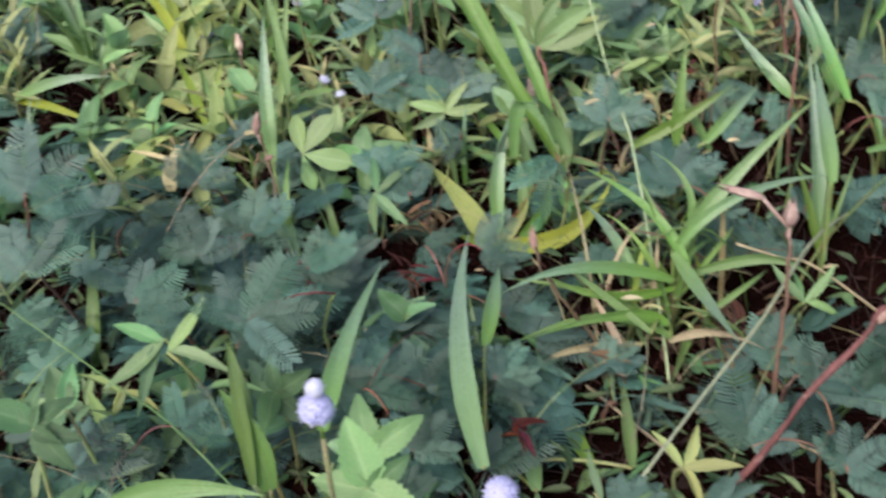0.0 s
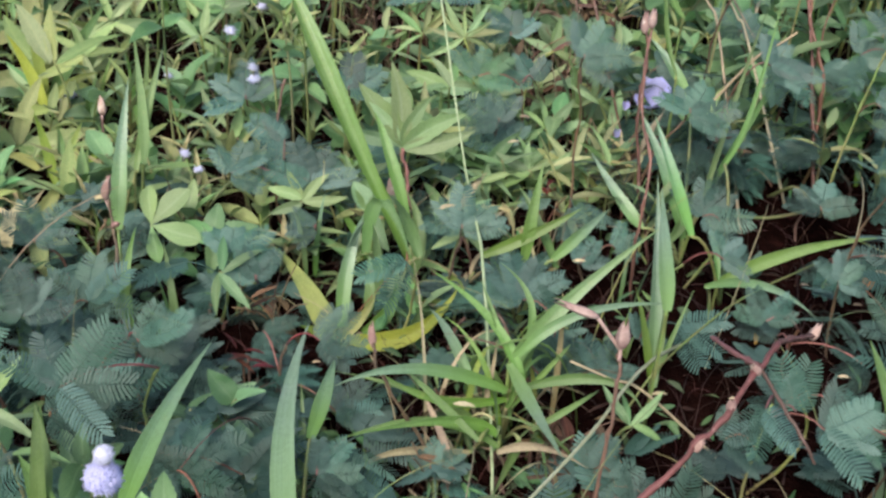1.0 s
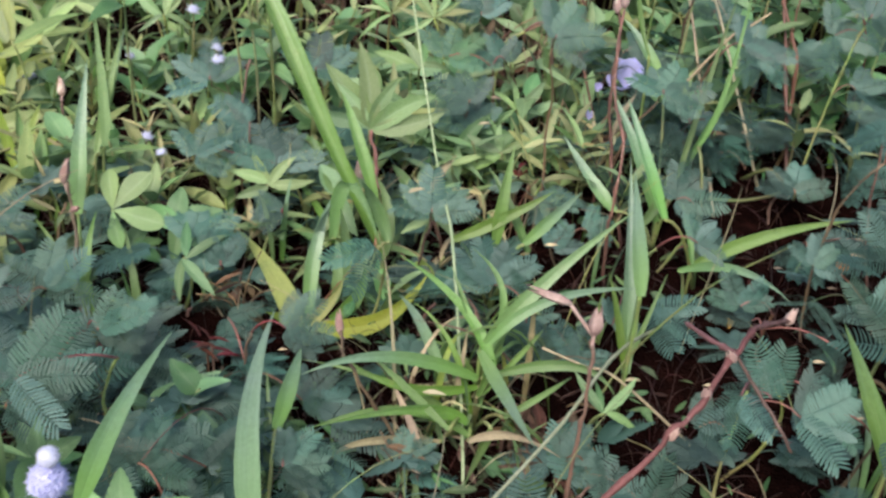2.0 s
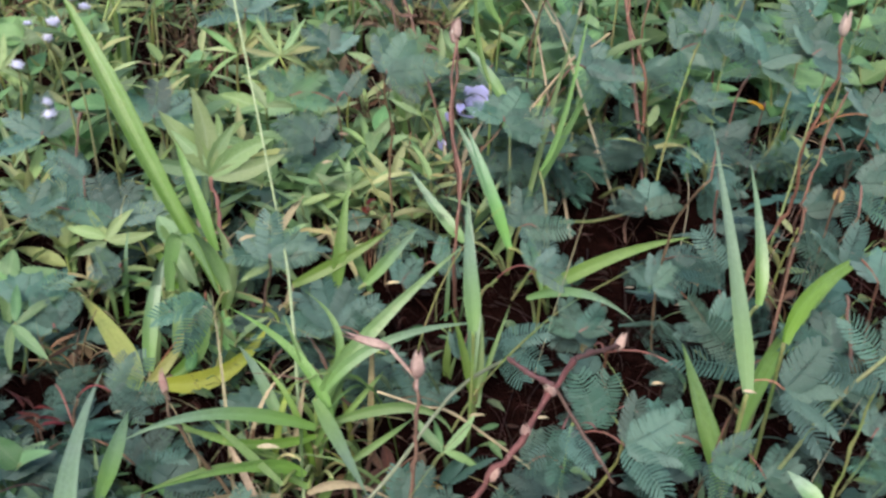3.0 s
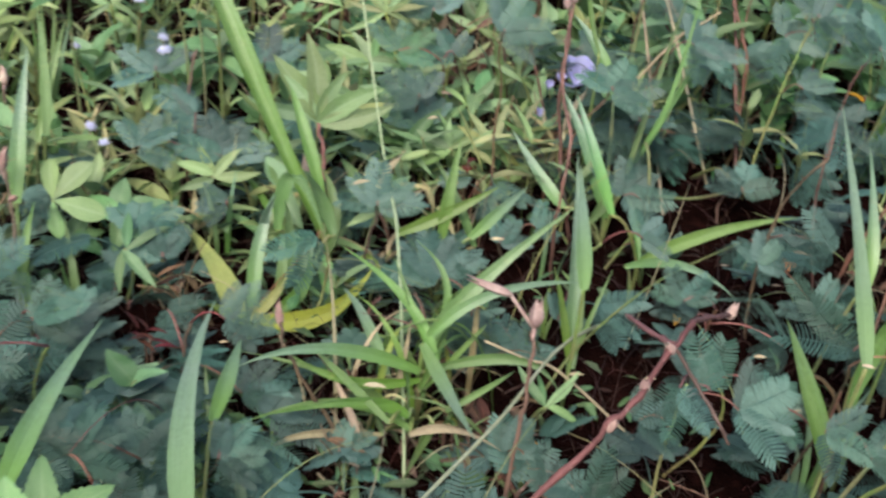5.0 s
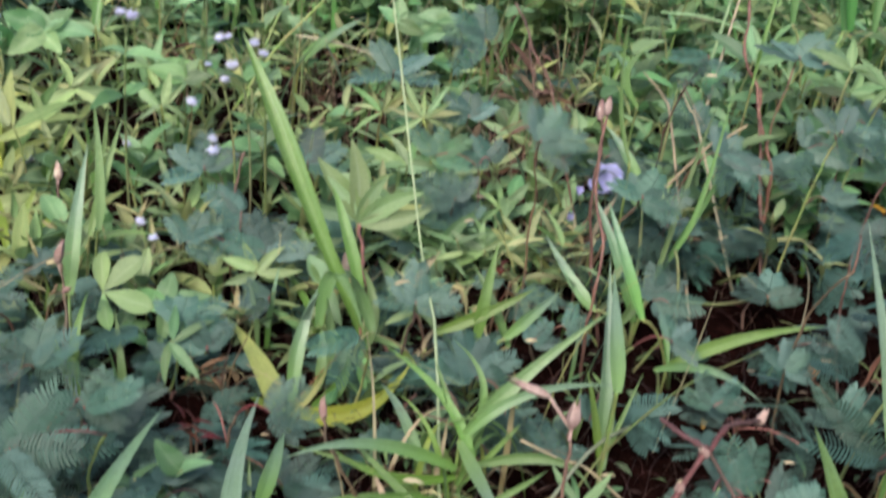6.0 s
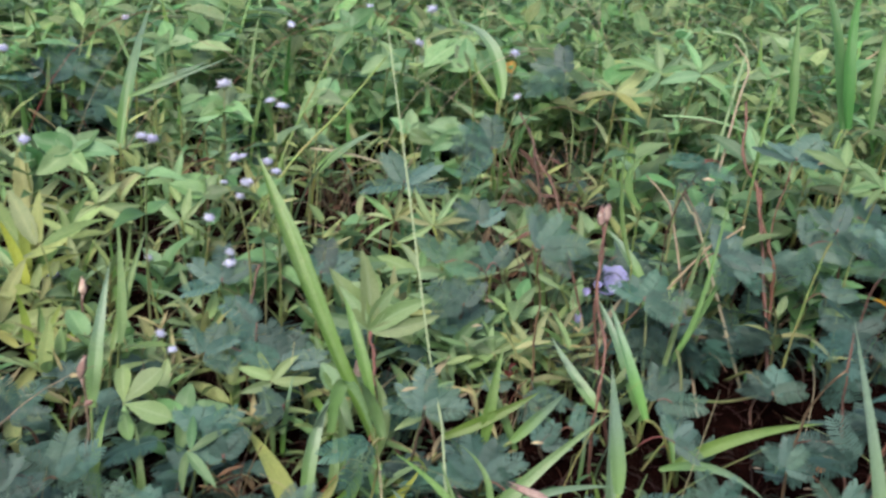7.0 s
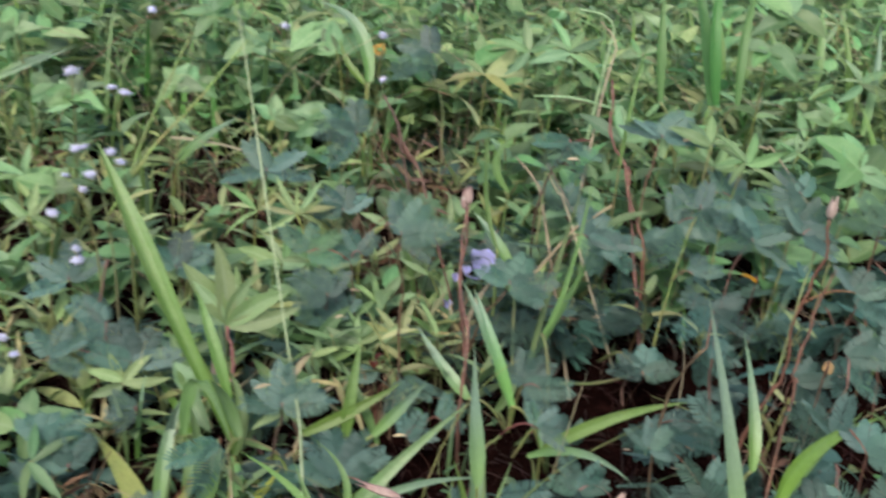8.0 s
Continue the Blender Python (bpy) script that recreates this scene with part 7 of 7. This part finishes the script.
def undergrowth():
    r = random.Random(21)
    # low sensitive plants near the walk
    for x, y in scatter(-0.5, 0.95, 0.36, 1.25, 0.097, r):
        lo, hi = seen_width(y)
        if not lo < x < hi or in_patch(x, y) or (y > 1.12 and r.random() < 0.5):
            continue
        if (x > 0.15 and y < 0.95 and r.random() < 0.6) or (x > 0.1 and r.random() < 0.3) or (-0.15 < x < 0.22 and y > 0.78 and r.random() < 0.5):
            continue
        tall = r.uniform(0.015, 0.045) if y < 1.0 else r.uniform(0.02, 0.05)
        if x < 0.27 and y > 0.93 and (-0.45 < x < -0.02 or r.random() < 0.75):
            continue
        wild_mimosa(x, y, tall, r.randint(3, 4), r.uniform(0.03, 0.04), False, r, "low sensitive plants")
    for x, y in scatter(-0.42, 0.0, 0.34, 0.8, 0.075, r):
        lo, hi = seen_width(y)
        if lo < x < hi and not in_patch(x, y):
            wild_mimosa(x, y, r.uniform(0.008, 0.03), 4, r.uniform(0.026, 0.036), False, r, "low sensitive plants")
    for x, y in scatter(0.28, 0.85, 0.93, 1.22, 0.085, r):
        if not in_patch(x, y) and r.random() < 0.6:
            wild_mimosa(x, y, r.uniform(0.05, 0.11), 5, 0.036, False, r, "low sensitive plants")
    # narrow-leaved yellow-green weeds
    for x, y in scatter(-0.8, 0.02, 0.8, 1.5, 0.057, r):
        lo, hi = seen_width(y)
        if lo < x < hi and not in_patch(x, y) and (y > 0.9 or (x < -0.16 and r.random() < 0.7)) and r.random() < 0.92:
            kind = r.random()
            if kind < (0.5 if y < 1.15 else 0.25):
                leaves, label = LANCE_YELLOW, "weed with narrow yellow-green leaves"
            elif kind < 0.6:
                leaves, label = LANCE_THIN, "weed with thin pale yellow-green leaves"
            elif kind < 0.78:
                leaves, label = LANCE_PALE, "weed with narrow pale green leaves"
            else:
                leaves, label = OVATE_GREEN, ""
            tall = r.uniform(0.03, 0.085) if y < 1.15 else r.uniform(0.05, 0.12)
            p = wild_weed(x, y, tall, r.randint(3, 5), r.uniform(0.034, 0.062), leaves, r, 0, label, reach=r.uniform(8, 50))
            if kind < 0.55:
                droop(p, r.randint(2, 4), r)
    for x, y in scatter(0.0, 0.27, 0.92, 1.05, 0.06, r):
        if not in_patch(x, y):
            wild_weed(x, y, r.uniform(0.04, 0.085), r.randint(3, 4), 0.042, r.choice((LANCE_YELLOW, LANCE_PALE, OVATE_GREEN, LANCE_GREEN)), r, 0, "low weed with pale green leaves", reach=28)
    for x, y in scatter(0.0, 0.4, 1.02, 1.5, 0.066, r):
        if in_patch(x, y):
            continue
        wild_weed(x, y, r.uniform(0.04, 0.1), r.randint(3, 4), 0.048, LANCE_YELLOW if r.random() < 0.45 else OVATE_GREEN, r, 0, "low weed with light green leaves", reach=28)
    # leafy yellow-green weeds under the feathery leaves
    for x, y in scatter(-0.28, 0.3, 0.72, 1.0, 0.051, r):
        if in_patch(x, y) or (x > 0.1 and y < 0.88) or (x < -0.1 and y < 0.83) or r.random() < (0.08 if x < 0.16 else 0.4):
            continue
        wild_weed(x, y, r.uniform(0.03, 0.08), r.randint(3, 4), r.uniform(0.034, 0.05), r.choice((LANCE_YELLOW, LANCE_HAND, LANCE_YELLOW, LANCE_HAND, LANCE_WITHERED)), r, 0, "leafy yellow-green weed under feathery leaves", reach=30)
    # low green weeds at the near edge
    for x, y in scatter(-0.3, 0.06, 0.33, 0.62, 0.06, r):
        lo, hi = seen_width(y)
        if lo < x < hi and not in_patch(x, y) and r.random() < 0.85:
            wild_weed(x, y, r.uniform(0.02, 0.055), r.randint(2, 3), r.uniform(0.028, 0.042), r.choice((OVATE_DEEP, LANCE_GREEN, OVATE_GREEN, LANCE_HAND, OVATE_DEEP)), r, 0, "small green weed seedling at the near edge", reach=25)
    # leafy weeds behind the feathery leaves
    for x, y in scatter(0.28, 0.8, 0.97, 1.2, 0.075, r):
        if not in_patch(x, y) and r.random() < 0.75:
            wild_weed(x, y, r.uniform(0.05, 0.1), r.randint(3, 4), r.uniform(0.036, 0.05), r.choice((LANCE_YELLOW, LANCE_HAND, OVATE_GREEN, LANCE_GREEN)), r, 0, "leafy light green weed behind feathery leaves", reach=35)
    # broad light green leaves
    for x, y in scatter(0.4, 1.3, 1.12, 1.55, 0.075, r):
        lo, hi = seen_width(y)
        if lo < x < hi:
            wild_weed(x, y, r.uniform(0.08, 0.18), r.randint(4, 5), 0.06, OVATE_GREEN if r.random() < 0.55 else LANCE_GREEN, r)
    # thin blades and small weeds between the sensitive plants
    for x, y in scatter(-0.45, 0.7, 0.42, 1.1, 0.11, r):
        lo, hi = seen_width(y)
        if not lo < x < hi or in_patch(x, y):
            continue
        q = r.random()
        if q < 0.45:
            wild_tuft(x, y, r.uniform(0.05, 0.11), r.randint(2, 4), r.uniform(0.004, 0.007), M_GRASS if r.random() < 0.6 else M_GRASS_SHEEN, r, "few thin grass blades between feathery leaves", 0.7)
        elif q < 0.85:
            wild_weed(x, y, r.uniform(0.03, 0.075), r.randint(2, 3), 0.034, r.choice((OVATE_GREEN, LANCE_GREEN, LANCE_YELLOW, LANCE_PALE)), r, 0, "small weed seedling between feathery leaves", reach=25)
    # grass between them
    for x, y in scatter(-0.7, 1.2, 1.1, 1.6, 0.2, r):
        lo, hi = seen_width(y)
        if lo < x < hi:
            wild_tuft(x, y, r.uniform(0.1, 0.2), 5, 0.008, None, r)


undergrowth()


def litter():
    """Straw bits and crumbs of dry leaf on the soil, their colour darkened for shade."""
    r = random.Random(9)
    twigs, sprouts = [], []
    for k in range(7000):
        y = 0.36 + 1.2 * r.random()
        lo, hi = seen_width(y)
        at = on_ground(r.uniform(lo, hi), y) - Vector((0, 0, 0.002))
        tall = r.uniform(0.008, 0.045)
        if in_patch(at.x, at.y) and k % 3:
            continue
        d = Vector((r.uniform(-1, 1), r.uniform(-1, 1), 0)) * tall
        bend = Vector((r.uniform(-1, 1), r.uniform(-1, 1), 0)) * tall * 0.15
        line = bezier([at, at + d * 0.4 + bend + Vector((0, 0, tall * 0.6)), at + d + Vector((0, 0, tall * r.uniform(0.3, 1.0)))], 4)
        v, f = tube_data(line, r.uniform(0.0002, 0.0005), 0.0002, 3)
        twigs.append((v, f, None))
        if (k % 3 == 1 or (k % 3 == 2 and at.x < 0.15) or (at.x < 0.2 and at.y < 0.8)) and not in_patch(at.x, at.y):
            v, f, u = r.choice(OVATE if k % 8 == 1 else LANCE)
            s = r.uniform(0.01, 0.024)
            q = line[-1]
            m = pose(q.x, q.y, q.z, r.uniform(-20, 35), r.uniform(-30, 30), r.uniform(0, 360)) @ Matrix.Diagonal((s, s, s, 1))
            sprouts.append(([m @ Vector(w) for w in v], f, u))
    for name, data, material, label in (
        ("dead_twigs", twigs, plant_mat("dead_twig", (0.06, 0.025, 0.019), (0.03, 0.012, 0.01), (0.26, 0.19, 0.13), through=0, rough=0.8, vary=0.7, spots=0.6, island=True), "thin dead twigs and rootlets over dark soil"),
        ("sprouts", sprouts, plant_mat("sprout_leaf", (0.12, 0.2, 0.08), (0.07, 0.135, 0.06), DRY, "leaf", (0.2, 0.3, 0.14), vary=0.6, hue=0.05, spots=0.4, island=True), "small green sprouts close over the soil"),
    ):
        v, f, u = join_data(data)
        tagged(new(name, mesh_of(name, v, f, material, u)), label, "undergrowth", kind="stuff")
    # straw and leaf crumbs are coloured as dark as the shade between plants
    for name, material, count, label in (
        ("straw_litter", plant_mat("shade_dark_straw", (0.03, 0.011, 0.009), (0.016, 0.006, 0.005), (0.12, 0.075, 0.05), through=0, rough=0.8, vary=0.6, island=True), 2600, "bits of dry straw and stalk over the soil, darkened like the shaded gaps"),
        ("leaf_litter", plant_mat("shade_dark_leaf", (0.03, 0.009, 0.007), (0.016, 0.006, 0.005), (0.07, 0.03, 0.02), through=0, rough=0.85, vary=0.5, island=True), 420, "crumbs of dry reddish-brown leaf over the soil, darkened like the shaded gaps"),
    ):
        chunks = []
        for k in range(count):
            y = r.uniform(0.35, 1.6)
            lo, hi = seen_width(y)
            at = on_ground(r.uniform(lo, hi), y)
            if in_patch(at.x, at.y) and k % 2:
                continue
            a = r.uniform(0, 6.283)
            d = Vector((math.cos(a), math.sin(a), r.uniform(-0.05, 0.25)))
            if name == "straw_litter":
                s = r.uniform(0.012, 0.06)
                v, f = tube_data(bezier([at + Vector((0, 0, 0.001)), at + d * s * 0.5 + Vector((0, 0, 0.004)), at + d * s + Vector((0, 0, 0.001))], 4), r.uniform(0.0005, 0.0011), 0.0004, 4)
                chunks.append((v, f, None))
            else:
                v, f, u = r.choice(LANCE)
                s = r.uniform(0.008, 0.02)
                m = pose(at.x, at.y, at.z + 0.003, r.uniform(-10, 25), r.uniform(-40, 40), r.uniform(0, 360)) @ Matrix.Diagonal((s * r.uniform(1, 2.2), s, s, 1))
                chunks.append(([m @ Vector(q) for q in v], f, u))
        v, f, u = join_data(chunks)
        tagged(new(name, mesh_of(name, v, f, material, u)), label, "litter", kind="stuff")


def thin_straws():
    """Fine dry straws and bare stalks that arch between the leaves."""
    r = random.Random(31)
    n = 0
    for x, y in [*scatter(-0.45, 0.8, 0.42, 1.3, 0.085, r), *scatter(-1.0, 1.4, 1.25, 2.0, 0.085, r)]:
        lo, hi = seen_width(y)
        if not lo < x < hi:
            continue
        if in_patch(x, y) and r.random() < 0.7:
            continue
        a, long = r.uniform(0, 6.283), r.uniform(0.05, 0.15) * (1 if y < 1.3 else 1.6)
        d = Vector((math.cos(a), math.sin(a), 0)) * long
        at = on_ground(x, y)
        tall = long * (r.uniform(0.25, 0.8) if y < 1.3 else r.uniform(0.7, 1.3))
        line = bezier([Vector((0, 0, -0.006)), d * 0.4 + Vector((r.uniform(-0.01, 0.01), r.uniform(-0.01, 0.01), tall * 0.75)), d + Vector((0, 0, tall))], 8)
        kind = r.random()
        ob = new("dry_straw" if kind < 0.6 else "bare_stalk", tube("straw", line, 0.0006, 0.0003, M_STRAW if kind < 0.45 else M_WITHERED if kind < 0.6 else M_GREENSTEM if kind < 0.85 else M_RACHIS, 4, 0.05, n))
        ob.location = at
        tagged(ob, "fine dry straw arching between the leaves" if kind < 0.6 else "fine bare green stalk between the leaves" if kind < 0.85 else "fine reddish bare stalk between the leaves", "straw" if kind < 0.6 else "stalk", "fine straws and stalks")
        n += 1


litter()
thin_straws()


def far_meadow():
    """Weeds and grass past the pieces that can be picked apart, on all sides."""
    r = random.Random(5)
    weeds, blades, feathers = [], [], []
    oval = [(0, 0, 0), (0.24, 0.32, 0.06), (-0.24, 0.32, 0.06), (0.2, 0.68, 0.03), (-0.2, 0.68, 0.03), (0, 1, -0.1), (0, 0.35, 0), (0, 0.68, -0.03)]
    parts = [(0, 1, 6), (0, 6, 2), (1, 3, 7, 6), (6, 7, 4, 2), (3, 5, 7), (7, 5, 4)]
    uv = [(0.5, 0), (1, 0.3), (0, 0.3), (1, 0.7), (0, 0.7), (0.5, 1), (0.5, 0.3), (0.5, 0.7)]
    light = []
    for wide, kind in ((0.6, "ovate"), (0.5, "ovate"), (0.66, "ovate"), (0.22, "lance"), (0.27, "lance")):
        line = [Vector((0.04 * math.sin(3 * t + 9 * wide), t, 0.1 * t - 0.3 * wide * t * t)) for t in (k / 6 for k in range(7))]
        light.append(ribbon_data(line, wide, Vector((1, 0, 0)), 0.3, kind, 0, 1))
    n = 0
    while n < 15000:
        if n < 3400:
            y = 1.5 + 1.6 * r.random()
            x = 0.2 + (0.72 * y) * r.uniform(-1, 1)
        else:
            q, w = r.uniform(0, 6.283), 3.6 * r.random() ** 0.6 * (1 + 0.9 * r.random() ** 3)
            x, y = 0.2 + w * math.cos(q), 0.9 + w * math.sin(q)
        n += 1
        lo, hi = seen_width(max(y, 0.3))
        if (0.2 < y < 1.55 and lo - 0.03 < x < hi + 0.03) or (n < 3400 and in_patch(x, y)):
            continue
        at = on_ground(x, y)
        near = y > 0 and n < 3400
        under = (x - 0.08) ** 2 + y * y < 0.09
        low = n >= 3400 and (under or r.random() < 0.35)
        tall = r.uniform(0.02, 0.04) if under else r.uniform(0.02, 0.07) if low else r.uniform(0.07, 0.19)
        top = at + Vector((r.uniform(-0.04, 0.04), r.uniform(-0.04, 0.04), tall))
        line = bezier([at, (at + top) / 2, top], 3 if not near else 6)
        v, f = tube_data(line, 0.0016, 0.0009, 3)
        weeds.append((v, f, None))
        narrow = r.random() < 0.35
        a = r.uniform(0, 180)
        for k in range(r.randint(4, 6) if near else r.randint(3, 5)):
            q = line[-1].lerp(line[0], 0.15 * k)
            a += 90
            for half in (0, 180):
                size = r.uniform(0.02, 0.046) if near else r.uniform(0.05, 0.088)
                m = pose(q.x, q.y, q.z, r.uniform(0, 45), r.uniform(-20, 20), a + half + r.uniform(-15, 15)) @ Matrix.Diagonal((size * (0.5 if narrow else 1), size, size, 1))
                if near:
                    v, f, u = r.choice(light[3:] if narrow else light[:3])
                    if narrow:
                        m = m @ Matrix.Diagonal((2, 1, 1, 1))
                    weeds.append(([m @ Vector(p) for p in v], f, u))
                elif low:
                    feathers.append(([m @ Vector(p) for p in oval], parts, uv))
                else:
                    weeds.append(([m @ Vector(p) for p in oval], parts, uv))
    for k in range(8500):
        if k < 1900:
            y = 1.5 + 2.0 * r.random()
            at = on_ground(0.2 + 0.72 * y * r.uniform(-1, 1), y)
        else:
            q, w = r.uniform(0, 6.283), 3.8 * r.random() ** 0.6 * (1 + 0.9 * r.random() ** 3)
            x, y = 0.2 + w * math.cos(q), 0.9 + w * math.sin(q)
            lo, hi = seen_width(max(y, 0.3))
            if (0.2 < y < 1.55 and lo < x < hi) or ((x - 0.08) ** 2 + y * y < 0.07):
                continue
            at = on_ground(x, y)
        size = r.uniform(0.1, 0.24)
        d = Vector((r.uniform(-1, 1), r.uniform(-1, 1), 0)) * size * 0.5
        blades.append(ribbon_data(bezier([at, at + Vector((0, 0, size * 0.6)) + d * 0.3, at + Vector((0, 0, size)) + d], 5), 0.009, None, 0.3, "blade", 0, 1))
    leaf = plant_mat("meadow_leaf", (0.25, 0.375, 0.17), (0.175, 0.31, 0.13), DRY, "leaf", (0.34, 0.45, 0.25), through=0.42, rough=0.42, vary=0.5, hue=0.055, spots=0.4, island=True)
    grass = plant_mat("meadow_blade", (0.125, 0.275, 0.07), (0.16, 0.305, 0.1), DRY, "blade", (0.3, 0.42, 0.22), island=True)
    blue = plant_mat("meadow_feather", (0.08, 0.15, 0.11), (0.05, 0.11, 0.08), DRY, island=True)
    for name, data, material, label in (
        ("meadow_weeds", weeds, leaf, "mass of light green weeds over the meadow"),
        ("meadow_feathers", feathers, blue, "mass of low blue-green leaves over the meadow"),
        ("meadow_grass", blades, grass, "mass of green grass over the meadow"),
    ):
        v, f, u = join_data(data)
        tagged(new(name, mesh_of(name, v, f, material, u)), label, "undergrowth", kind="stuff")


far_meadow()
